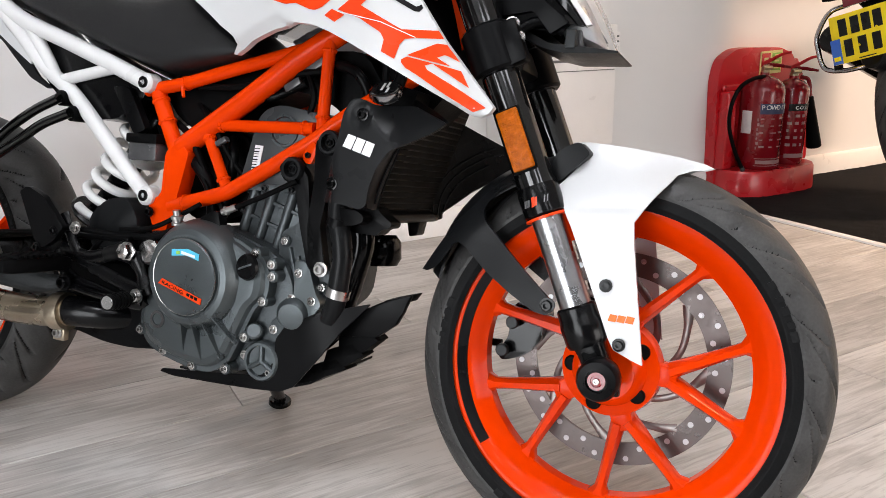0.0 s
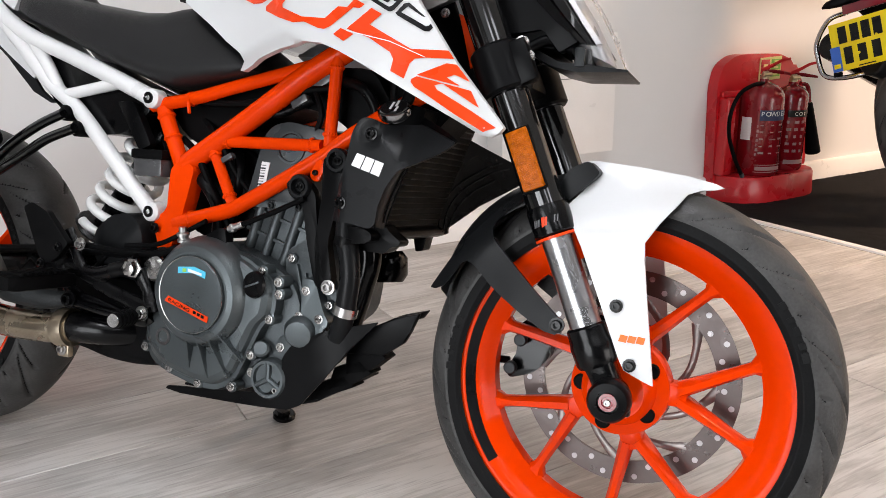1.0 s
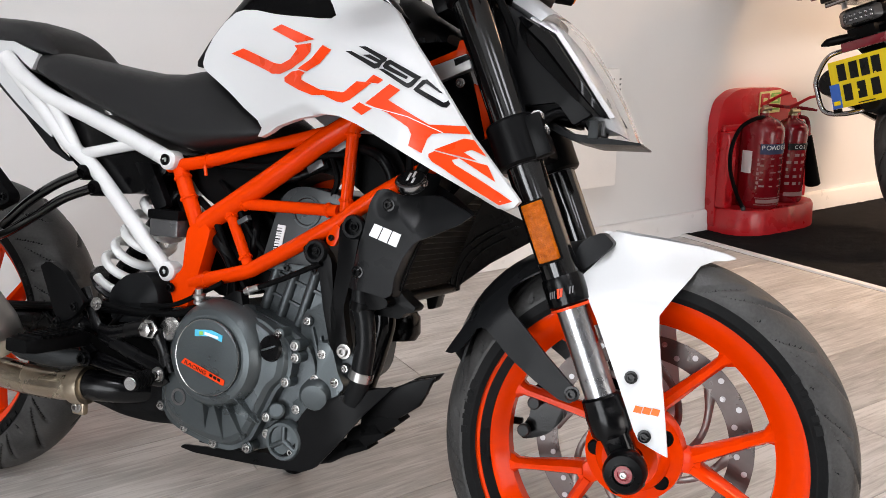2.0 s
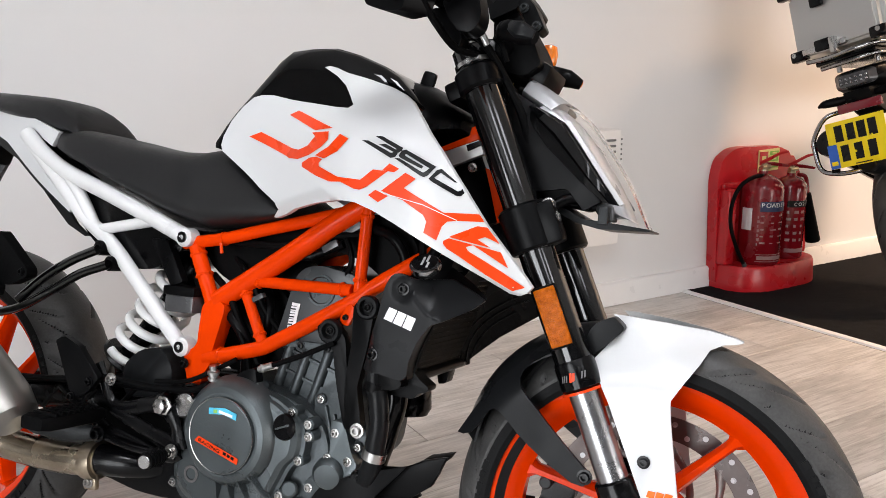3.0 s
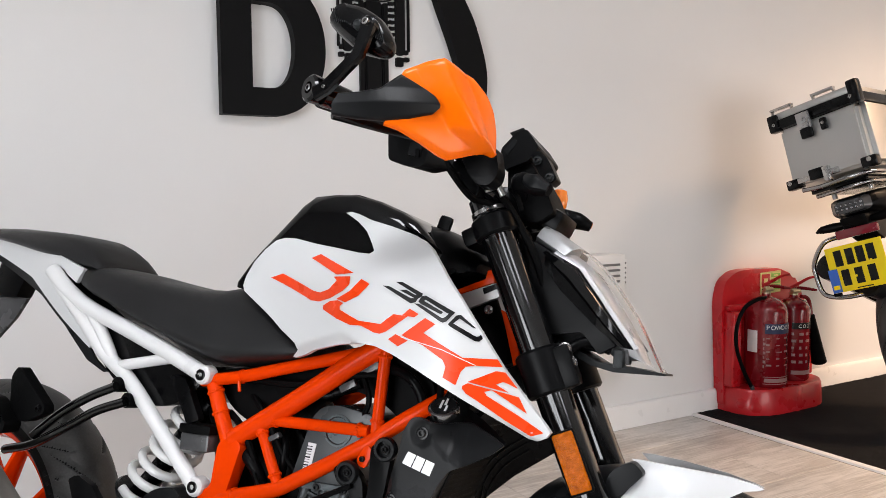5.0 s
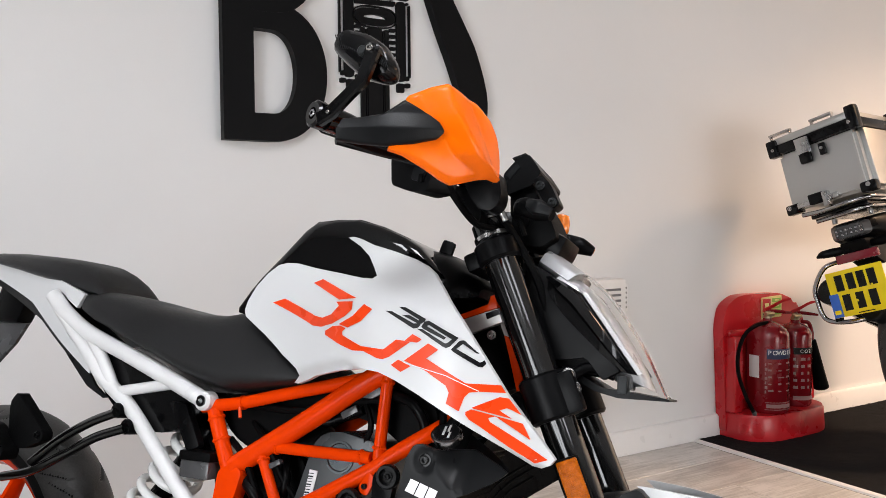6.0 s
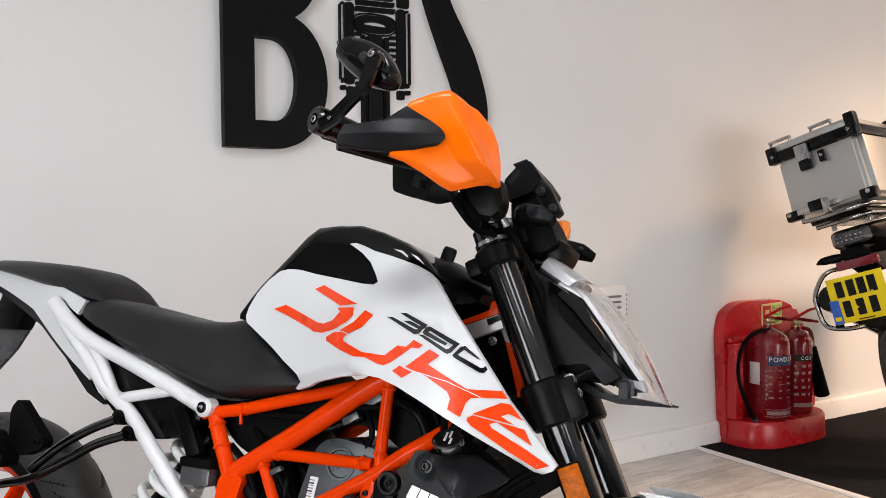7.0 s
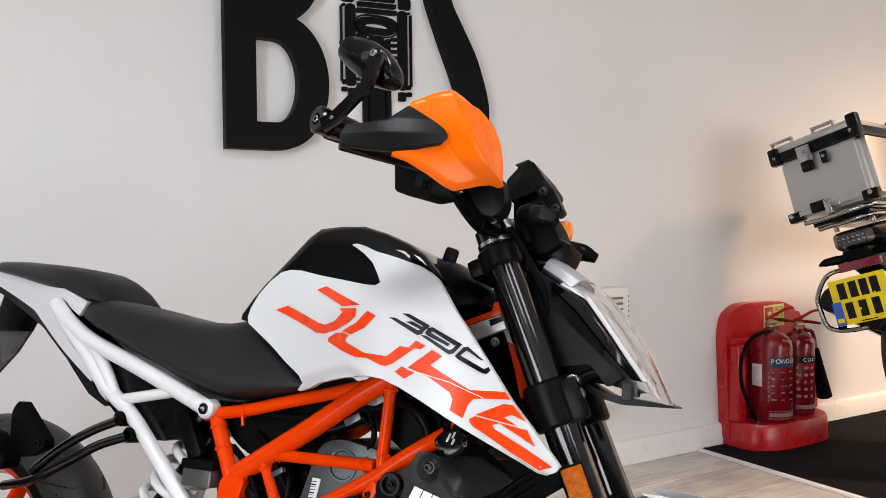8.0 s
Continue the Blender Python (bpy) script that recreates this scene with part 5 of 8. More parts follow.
# near-black blocks added to fill the gaps behind the frame, and dark hoses
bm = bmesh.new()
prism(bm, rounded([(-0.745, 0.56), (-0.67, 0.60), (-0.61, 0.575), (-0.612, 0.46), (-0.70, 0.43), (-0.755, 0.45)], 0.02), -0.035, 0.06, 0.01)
part("rear_fill", bm, "void", bike, "near-black filler block behind the engine")
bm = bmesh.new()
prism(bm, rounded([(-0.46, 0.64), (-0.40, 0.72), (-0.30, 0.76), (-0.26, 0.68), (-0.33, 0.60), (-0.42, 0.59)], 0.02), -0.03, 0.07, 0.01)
part("front_fill", bm, "void", bike, "near-black filler block behind the radiator")
for pts, r in (([(-0.73, -0.06, 0.55), (-0.69, -0.075, 0.53), (-0.665, -0.07, 0.49), (-0.67, -0.06, 0.44)], 0.011), ([(-0.64, -0.055, 0.58), (-0.625, -0.07, 0.545), (-0.635, -0.065, 0.50), (-0.65, -0.06, 0.45)], 0.008), ([(-0.60, -0.06, 0.66), (-0.56, -0.075, 0.645), (-0.53, -0.07, 0.655), (-0.49, -0.075, 0.67)], 0.007), ([(-0.45, -0.07, 0.70), (-0.40, -0.085, 0.685), (-0.38, -0.08, 0.65), (-0.40, -0.085, 0.62)], 0.008), ([(-0.36, -0.06, 0.76), (-0.335, -0.075, 0.72), (-0.325, -0.085, 0.68), (-0.335, -0.09, 0.655)], 0.009)):
    pipe("hose", pts, r, "plastic", 6, seg=10)
# engine mount struts
for outline in ([(-0.509, 0.541), (-0.491, 0.550), (-0.475, 0.547), (-0.456, 0.527), (-0.449, 0.470), (-0.432, 0.395), (-0.448, 0.385), (-0.466, 0.452), (-0.478, 0.511), (-0.500, 0.519)], [(-0.446, 0.580), (-0.430, 0.591), (-0.410, 0.575), (-0.418, 0.515), (-0.431, 0.455), (-0.419, 0.396), (-0.436, 0.381), (-0.448, 0.393), (-0.453, 0.453), (-0.445, 0.521)]):
    bm = bmesh.new()
    prism(bm, rounded(outline, 0.008), -0.112, -0.096, 0.005)
    part("mount_strut", bm, "plastic", bike, "black engine mount strut")
for x, y, z in ((-0.482, -0.109, 0.536), (-0.420, -0.109, 0.578)):
    bm = bmesh.new()
    lathe(bm, [(0, 0), (0.0185, 0), (0.0185, 0.008), (0.0165, 0.011), (0.0125, 0.011), (0.0115, 0.003), (0.0075, 0.003), (0.007, 0.006), (0, 0.006)], (x, y, z), (0, -1, 0), 28)
    part("mount_bush", bm, "shroud", bike, "black round mounting bush")
    screw(bike, (x, y - 0.005, z), 0.0048, material="black", name="mount_bolt", flange=False)
screw(bike, (-0.425, -0.112, 0.390), 0.008, name="mount_bolt")
# hoses, exhaust header
pipe("coolant_hose", [(-0.401, -0.112, 0.492), (-0.399, -0.114, 0.466), (-0.392, -0.115, 0.4416), (-0.388, -0.115, 0.4086), (-0.391, -0.115, 0.375), (-0.396, -0.112, 0.345), (-0.41, -0.105, 0.315)], 0.0155, "shroud", 7, "dark grey rubber coolant hose")
for z, x in ((0.462, -0.398), (0.359, -0.3935)):
    bm = bmesh.new()
    lathe(bm, [(0.0165, -0.007), (0.0188, -0.007), (0.0188, 0.007), (0.0165, 0.007), (0.0165, -0.007)], (x, -0.112, z), (-0.25, 0.02, -1), 24)
    part("hose_clip", bm, "steel" if z < 0.4 else "plastic", bike, "steel hose clip" if z < 0.4 else "")
pipe("exhaust_header", [(-0.46, -0.03, 0.49), (-0.415, -0.03, 0.462), (-0.402, -0.03, 0.43), (-0.412, -0.03, 0.385), (-0.425, -0.03, 0.34), (-0.45, -0.03, 0.28), (-0.52, -0.03, 0.235), (-0.62, -0.03, 0.225)], 0.020, "black", 8, "blackened exhaust header pipe")
bm = bmesh.new()
lathe(bm, [(0, 0), (0.026, 0), (0.034, 0.012), (0.034, 0.04), (0.026, 0.052), (0, 0.052)], (-0.412, 0.062, 0.384), (-0.1, 0.05, 1), 24)
part("horn", bm, "black", bike, "dark rounded horn body")
bm = bmesh.new()
prism(bm, rounded([(-0.99, 0.285), (-0.80, 0.30), (-0.70, 0.30), (-0.66, 0.25), (-0.72, 0.222), (-0.80, 0.214), (-0.86, 0.216), (-0.92, 0.228), (-0.985, 0.232)], 0.02), -0.10, 0.04, 0.02, 3)
part("catalyser_box", bm, "black", bike, "black exhaust box under the engine")
pipe("exhaust_pipe", [(-0.78, -0.04, 0.262), (-0.83, -0.095, 0.266), (-0.87, -0.12, 0.268), (-0.915, -0.132, 0.268)], 0.0262, "black", 8, "blackened exhaust pipe")
pipe("exhaust_link", [(-0.905, -0.131, 0.268), (-0.96, -0.14, 0.262), (-1.04, -0.145, 0.262), (-1.12, -0.16, 0.275), (-1.20, -0.185, 0.31)], 0.0265, "exhaust", 8, "heat-tinted steel exhaust link pipe")
bm = bmesh.new()
lathe(bm, [(0.025, -0.012), (0.0325, -0.012), (0.034, 0), (0.0325, 0.012), (0.025, 0.012), (0.025, -0.012)], (-0.918, -0.134, 0.266), (1, 0.1, 0.1), 28)
clampx = part("exhaust_clamp", bm, "exhaust", bike, "steel exhaust clamp with bolt")
bm = bmesh.new()
box(bm, (-0.915, -0.140, 0.232), (0.026, 0.012, 0.03), 0.004)
part("clamp_ear", bm, "exhaust", clampx)
screw(clampx, (-0.915, -0.146, 0.231), 0.007)
bm = bmesh.new()
c0, c1 = V(-1.02, -0.21, 0.325), V(-1.34, -0.23, 0.60)
w, uu, vv = axes(c1 - c0)
rings = []
for t, s in ((0.0, 0.55), (0.03, 0.85), (0.12, 1.0), (0.9, 1.05), (1.0, 0.9)):
    c = c0.lerp(c1, t)
    rings.append([c + uu * 0.058 * s * math.cos(a) + vv * 0.048 * s * math.sin(a) for a in [2 * math.pi * j / 28 for j in range(28)]])
loft(bm, rings)
part("silencer", bm, "brushed", bike, "brushed aluminium exhaust silencer")

# ---- belly pan and side stand ----
bm = bmesh.new()
panel(bm, rounded([(-0.345, 0.346), (-0.426, 0.324), (-0.4795, 0.296), (-0.494, 0.2754), (-0.495, 0.240), (-0.517, 0.215), (-0.5856, 0.2076), (-0.676, 0.199), (-0.711, 0.196), (-0.7165, 0.1905), (-0.687, 0.1866), (-0.585, 0.189), (-0.531, 0.191), (-0.481, 0.195), (-0.4586, 0.206), (-0.421, 0.251), (-0.386, 0.299)], 0.005), lambda x, z: -0.118 + 0.02 * sstep(x, -0.42, -0.34), 0.004, 0.03)
part("belly_pan", bm, "plastic", bike, "matt black plastic belly pan")
bm = bmesh.new()
loft(bm, [[(x, y, z) for y in (-0.066, -0.03, 0.03, 0.075)] + [(x, y, z - 0.004) for y in (0.075, 0.03, -0.03, -0.066)] for x, z in ((-0.72, 0.188), (-0.50, 0.19), (-0.46, 0.203), (-0.425, 0.225))])
part("belly_floor", bm, "plastic", bike)
# stepped fins under the scoop, and the scoop itself
for pts in ([(-0.500, 0.188), (-0.4527, 0.2068), (-0.393, 0.2346), (-0.412, 0.250), (-0.47, 0.225)], [(-0.44, 0.222), (-0.401, 0.235), (-0.365, 0.2603), (-0.385, 0.278), (-0.43, 0.26)], [(-0.41, 0.25), (-0.370, 0.2622), (-0.3416, 0.2866), (-0.36, 0.30), (-0.41, 0.285)]):
    bm = bmesh.new()
    prism(bm, pts, -0.072, -0.035, 0.002)
    part("belly_fin", bm, "void", bike, "stepped black fin of the belly pan")
bm = bmesh.new()
SCOOP = [(-0.400, 0.330), (-0.365, 0.330), (-0.3327, 0.3505), (-0.291, 0.3624), (-0.3035, 0.335), (-0.313, 0.315), (-0.3457, 0.291), (-0.41, 0.285)]
prism(bm, SCOOP, -0.074, -0.062, 0.003)
part("belly_nose", bm, "plastic", bike, "matt black front scoop of the belly pan")
bm = bmesh.new()
prism(bm, [(-0.3327, 0.351), (-0.291, 0.363), (-0.30, 0.350), (-0.335, 0.337)], -0.062, -0.03, 0.002)
part("scoop_lip", bm, "void", bike)
pipe("side_stand", [(-0.640, 0.075, 0.17), (-0.672, 0.145, 0.118), (-0.706, 0.222, 0.066)], 0.012, "black", 4, "black side stand leg, folded out")
bm = bmesh.new()
cyl(bm, (-0.712, 0.230, 0.051), (-0.709, 0.227, 0.064), 0.023, 20, edge=0.003)
part("stand_foot", bm, "black", bike, "black side stand foot on the floor")

# ---- radiator and its shroud ----
CREASE_LINE = [(-0.345, 0.66), (-0.327, 0.6213), (-0.3127, 0.5993), (-0.2945, 0.5813), (-0.2774, 0.5761), (-0.21, 0.580)]


def along(x, pts):
    for (x0, z0), (x1, z1) in zip(pts, pts[1:]):
        if x <= x1:
            return z0 + (z1 - z0) * max(0.0, x - x0) / (x1 - x0)
    return pts[-1][1]


def rad_y(x, z):
    """Side face of the radiator shroud, with an upper facet that falls away behind a crease."""
    y = -0.178 + 0.022 * sstep(-0.372 - x, 0, 0.03)
    y += 0.75 * max(0.0, z - along(x, CREASE_LINE)) * sstep(x, -0.335, -0.315)
    d = math.hypot(x + 0.3352, z - 0.615)
    return y + 0.004 * (1 - sstep(d, 0.011, 0.019))


bm = bmesh.new()
panel(bm, rounded([(-0.363, 0.617), (-0.353, 0.634), (-0.343, 0.637), (-0.333, 0.635), (-0.321, 0.629), (-0.278, 0.633), (-0.220, 0.609), (-0.236, 0.595), (-0.268, 0.578), (-0.292, 0.568), (-0.309, 0.543), (-0.319, 0.516), (-0.321, 0.493), (-0.330, 0.487), (-0.365, 0.493), (-0.400, 0.492), (-0.386, 0.531), (-0.371, 0.575)], 0.005), rad_y, 0.008, 0.005)
rshroud = part("radiator_shroud", bm, "shroud", bike, "dark grey plastic radiator side shroud", 24)
for cx, cz in ((-0.3352, 0.615), (-0.3753, 0.519)):
    screw(rshroud, (cx, rad_y(cx, cz) - 0.0005, cz), 0.0062, material="black")
for k in range(3):
    p0, p1 = V(-0.3535, 0.5885), V(-0.3105, 0.576)
    q0, q1 = V(-0.3615, 0.5715), V(-0.317, 0.558)
    a, b = k / 3 + 0.01, (k + 1) / 3 - 0.025
    decal([tuple(p0.lerp(p1, a)), tuple(p0.lerp(p1, b)), tuple(q0.lerp(q1, b)), tuple(q0.lerp(q1, a))], "whiteink", rshroud, rad_y, 0.0015, 0.01, name="badge")


def core_x(z):
    """The front face of the radiator core, raked back."""
    return -0.362 + 0.35 * (z - 0.48)


def far_y(x, z):
    """Inner face of the air guide on the other side: from the core's edge it flares out to the front."""
    return 0.135 + 0.098 * min(1.0, max(0.0, (x - core_x(z)) / 0.088)) ** 0.8


# near air guide: from the shroud's front edge in to the core
EDGE = [(-0.219, 0.611), (-0.236, 0.595), (-0.268, 0.578), (-0.292, 0.568), (-0.309, 0.543), (-0.319, 0.516), (-0.321, 0.490)]
bm = bmesh.new()
rings = []
for k, p in enumerate(curve_points([V(x, rad_y(x, z) + 0.003, z) for x, z in EDGE], 5)):
    t = sstep(p.z, 0.487, 0.611)
    c = V(core_x(0.486 + 0.16 * t) + 0.002, -0.078, 0.486 + 0.16 * t)
    ring = [p, p.lerp(c, 0.3) + V(0.006, 0, -0.002), p.lerp(c, 0.62) + V(0.007, 0, -0.002), c]
    rings.append(ring + [q + V(-0.005, 0.002, 0.004) for q in ring[::-1]])
loft(bm, rings)
cowl = part("radiator_cowl", bm, "plastic", bike, "black air guide beside the radiator", 40)
for t in (0.36, 0.66):
    bm = bmesh.new()
    tube(bm, [r[0].lerp(r[3], t) + V(0.008, -0.001, -0.002) for r in rings[4::3]], 0.0016, 6, 2)
    part("guide_rib", bm, "shroud", cowl)
bm = bmesh.new()
panel(bm, rounded([(-0.364, 0.466), (-0.350, 0.467), (-0.349, 0.478), (-0.306, 0.519), (-0.238, 0.5675), (-0.246, 0.594), (-0.293, 0.6205), (-0.328, 0.643), (-0.304, 0.655), (-0.330, 0.572), (-0.356, 0.500)], 0.003), far_y, 0.006, 0.006)
guide = part("radiator_cheek", bm, "plastic", bike, "black flared air guide beside the radiator", 30)
for pts in ([(-0.360, 0.474), (-0.352, 0.516), (-0.332, 0.552), (-0.296, 0.584), (-0.270, 0.598)], [(-0.354, 0.474), (-0.345, 0.512), (-0.325, 0.546), (-0.288, 0.577), (-0.260, 0.589)], [(-0.347, 0.480), (-0.337, 0.508), (-0.316, 0.540), (-0.280, 0.568)]):
    bm = bmesh.new()
    tube(bm, [(x, far_y(x, z) - 0.001, z) for x, z in pts], 0.0018, 6, 5)
    part("louvre", bm, "shroud", guide)
bm = bmesh.new()
lathe(bm, [(0, -0.009), (0.017, -0.009), (0.017, -0.004), (0.0225, -0.004), (0.0235, 0.0), (0.0225, 0.006), (0.019, 0.0075), (0, 0.0075)], (-0.316, -0.148, 0.648), (0.05, -0.75, 1), 32)
cap = part("radiator_cap", bm, "chrome", bike, "chrome radiator cap with dark printed top")
bm = bmesh.new()
lathe(bm, [(0, 0.0072), (0.0185, 0.0072), (0.0185, 0.0082), (0, 0.0082)], (-0.316, -0.148, 0.648), (0.05, -0.75, 1), 32)
cap_top = part("cap_top", bm, "ink", cap)
w, uu, vv = axes((0.05, -0.75, 1))
for k, (ax, ay, l) in enumerate(((-0.006, 0.006, 0.012), (0.003, -0.002, 0.018), (-0.003, -0.008, 0.014))):
    bm = bmesh.new()
    c = V(-0.316, -0.148, 0.648) + w * 0.0086 + uu * ax + vv * ay
    loft(bm, [[c + uu * a + vv * b + w * h for a, b in ((-0.0016, -l / 2), (0.0016, -l / 2), (0.0016, l / 2), (-0.0016, l / 2))] for h in (-0.0006, 0.0002)])
    part("print", bm, "whiteink", cap_top)
bm = bmesh.new()
prism(bm, rounded([(core_x(0.474), 0.474), (core_x(0.66), 0.66), (core_x(0.66) - 0.034, 0.668), (core_x(0.474) - 0.034, 0.482)], 0.004), -0.080, 0.140, 0.003)
radiator = part("radiator", bm, "void", bike, "black finned radiator core")
for k in range(18):
    bm = bmesh.new()
    z = 0.485 + k * 0.0092
    box(bm, (core_x(z) - 0.001, 0.029, z), (0.005, 0.208, 0.002), 0.0, Euler((0, radians(-19), 0)).to_matrix())
    part("fin", bm, "plastic", radiator)
bm = bmesh.new()
prism(bm, rounded([(-0.396, 0.486), (-0.362, 0.482), (-0.352, 0.476), (-0.352, 0.467), (-0.366, 0.461), (-0.390, 0.459)], 0.004), -0.125, 0.166, 0.004)
lower = part("radiator_lower", bm, "plastic", bike, "black lower radiator bracket")
bm = bmesh.new()
prism(bm, rounded([(-0.385, 0.486), (-0.346, 0.490), (-0.336, 0.4785), (-0.318, 0.467), (-0.323, 0.458), (-0.333, 0.459), (-0.343, 0.447), (-0.386, 0.449)], 0.005), -0.098, -0.066, 0.004)
part("bracket_ear", bm, "plastic", lower)
bm = bmesh.new()
prism(bm, rounded([(-0.392, 0.464), (-0.366, 0.464), (-0.372, 0.438), (-0.386, 0.435)], 0.004), 0.108, 0.138, 0.004)
part("bracket_ear", bm, "plastic", lower)

# ---- rear suspension, swingarm, rests ----
for s in (-1, 1):
    bm = bmesh.new()
    tube(bm, [(-0.72, 0.085 * s, 0.388), (-0.95, 0.095 * s, 0.372), (-1.15, 0.105 * s, 0.345), (-1.36, 0.11 * s, 0.31)], [0.03, 0.026, 0.026, 0.028], 14, 6, 0.55)
    arm = part("swingarm", bm, "black", bike, "black cast swingarm with open lattice ribs")
    if s < 0:
        for k in range(5):
            x = -0.86 - 0.085 * k
            bm = bmesh.new()
            tube(bm, [(x, -0.108, 0.396 - 0.01 * k), (x - 0.042, -0.110, 0.352 - 0.008 * k), (x - 0.085, -0.112, 0.388 - 0.012 * k)], 0.006, 8, 1)
            part("lattice", bm, "plastic", arm)
        bm = bmesh.new()
        tube(bm, [(-0.80, -0.110, 0.400), (-1.0, -0.112, 0.392), (-1.25, -0.115, 0.36)], 0.006, 8, 4)
        part("lattice", bm, "plastic", arm)
bm = bmesh.new()
cyl(bm, (-0.735, -0.118, 0.387), (-0.735, -0.138, 0.387), 0.021, 28, edge=0.004)
part("pivot_collar", bm, "steel", bike)
bm = bmesh.new()
cyl(bm, (-0.735, -0.06, 0.390), (-0.735, -0.118, 0.390), 0.031, 28, edge=0.004)
part("pivot_boss", bm, "black", bike)
bm = bmesh.new()
lathe(bm, [(0, 0), (0.0165, 0), (0.0165, 0.003), (0.013, 0.004), (0.0125, 0.013), (0.010, 0.0145), (0, 0.0145)], (-0.762, -0.150, 0.386), (0, -1, 0), 6)
part("pivot_bolt", bm, "steel", bike, "large steel hexagon pivot bolt")
# near-black block added to fill the gap behind the footrest
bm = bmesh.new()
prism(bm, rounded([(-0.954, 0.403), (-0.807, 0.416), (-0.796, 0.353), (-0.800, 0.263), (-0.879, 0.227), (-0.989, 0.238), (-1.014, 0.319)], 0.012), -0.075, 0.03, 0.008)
part("footrest_fill", bm, "void", bike, "near-black filler block behind the footrest")
# hanger casting
bm = bmesh.new()
tube(bm, [(-0.762, -0.140, 0.386), (-0.80, -0.138, 0.38), (-0.86, -0.136, 0.365), (-0.92, -0.134, 0.375)], [0.024, 0.013, 0.012, 0.014], 12, 6, 0.6)
tube(bm, [(-0.925, -0.132, 0.432), (-0.905, -0.134, 0.40), (-0.885, -0.136, 0.368), (-0.85, -0.137, 0.350), (-0.79, -0.138, 0.332), (-0.733, -0.138, 0.315)], [0.013, 0.011, 0.012, 0.012, 0.013, 0.020], 12, 6, 0.6)
tube(bm, [(-0.762, -0.138, 0.38), (-0.745, -0.137, 0.35), (-0.733, -0.138, 0.315)], [0.016, 0.010, 0.018], 12, 4, 0.6)
tube(bm, [(-0.93, -0.134, 0.37), (-0.915, -0.138, 0.34), (-0.893, -0.140, 0.320)], [0.014, 0.012, 0.018], 12, 4, 0.6)
tube(bm, [(-0.893, -0.138, 0.320), (-0.84, -0.136, 0.315), (-0.76, -0.136, 0.298), (-0.733, -0.138, 0.312)], [0.013, 0.009, 0.009, 0.013], 12, 4, 0.6)
part("footrest_hanger", bm, "black", bike, "black cast footrest hanger")
screw(bike, (-0.733, -0.158, 0.317), 0.0085, name="hanger_bolt")
screw(bike, (-0.891, -0.156, 0.321), 0.010, material="black", name="hanger_bolt")
screw(bike, (-0.876, -0.150, 0.414), 0.0075, name="hanger_bolt")
bm = bmesh.new()
rings = []
for y, s in ((-0.15, 0.7), (-0.165, 1.0), (-0.255, 1.0), (-0.268, 0.8)):
    rings.append([V(-0.905 + 0.028 * s * a - (y + 0.15) * -0.1, y, 0.355 + 0.013 * s * b) for a, b in rounded([(-1, -1), (1, -1), (1, 1), (-1, 1)], 0.4)])
loft(bm, rings)
peg = part("footpeg", bm, "void", bike, "black ribbed rubber footpeg")
for k in range(8):
    bm = bmesh.new()
    box(bm, (-0.905, -0.172 - k * 0.0115, 0.3695), (0.05, 0.006, 0.005), 0.0015)
    part("rib", bm, "void", peg)
bm = bmesh.new()
tube(bm, [(-0.893, -0.15, 0.320), (-0.95, -0.16, 0.315), (-1.02, -0.17, 0.325), (-1.06, -0.17, 0.33)], [0.012, 0.018, 0.022, 0.014], 12, 5, 0.4)
part("exhaust_guard", bm, "engdark", bike, "dark metal heat shield")
pipe("gear_lever", [(-0.893, -0.148, 0.316), (-0.83, -0.15, 0.308), (-0.76, -0.155, 0.308), (-0.745, -0.16, 0.310)], 0.0065, "black", 5)
bm = bmesh.new()
tube(bm, [(-0.748, -0.165, 0.311), (-0.735, -0.215, 0.313)], 0.0125, 18, 1)
toe = part("toe_peg", bm, "void", bike, "ribbed rubber toe peg with steel end")
for k in range(5):
    bm = bmesh.new()
    c = V(-0.7465, -0.170, 0.311).lerp(V(-0.737, -0.207, 0.313), k / 4)
    lathe(bm, [(0.0115, -0.002), (0.0140, -0.001), (0.0140, 0.001), (0.0115, 0.002), (0.0115, -0.002)], c, (0.25, -1, 0.03), 18)
    part("rib", bm, "void", toe)
bm = bmesh.new()
cyl(bm, (-0.7352, -0.214, 0.313), (-0.7347, -0.218, 0.313), 0.0105, 18, edge=0.001)
part("end_cap", bm, "steel", toe)
# heel guard
bm = bmesh.new()
prism(bm, rounded([(-1.001, 0.467), (-0.981, 0.477), (-0.946, 0.463), (-0.897, 0.413), (-0.919, 0.388), (-0.945, 0.374), (-0.962, 0.386)], 0.006), -0.158, -0.146, 0.004)
heel = part("heel_guard", bm, "plastic", bike, "black plastic heel guard")
for x, z in ((-0.917, 0.405), (-0.955, 0.375)):
    screw(heel, (x, -0.158, z), 0.006, material="black")
# pillion rest and its tubes
pipe("pillion_bracket", [(-0.946, -0.130, 0.629), (-1.002, -0.130, 0.607), (-1.065, -0.130, 0.573), (-1.128, -0.130, 0.526)], 0.0085, "forkblack", 6, "black pillion footrest tube")
pipe("pillion_bracket", [(-0.920, -0.130, 0.605), (-0.985, -0.130, 0.583), (-1.047, -0.130, 0.550), (-1.125, -0.130, 0.511), (-1.195, -0.130, 0.493)], 0.0085, "forkblack", 6)
for x, z in ((-0.938, 0.631), (-0.912, 0.605)):
    bm = bmesh.new()
    cyl(bm, (x - 0.026, -0.116, z), (x - 0.012, -0.06, z), 0.0135, 18, edge=0.003)
    part("bracket_bush", bm, "void", bike)
bm = bmesh.new()
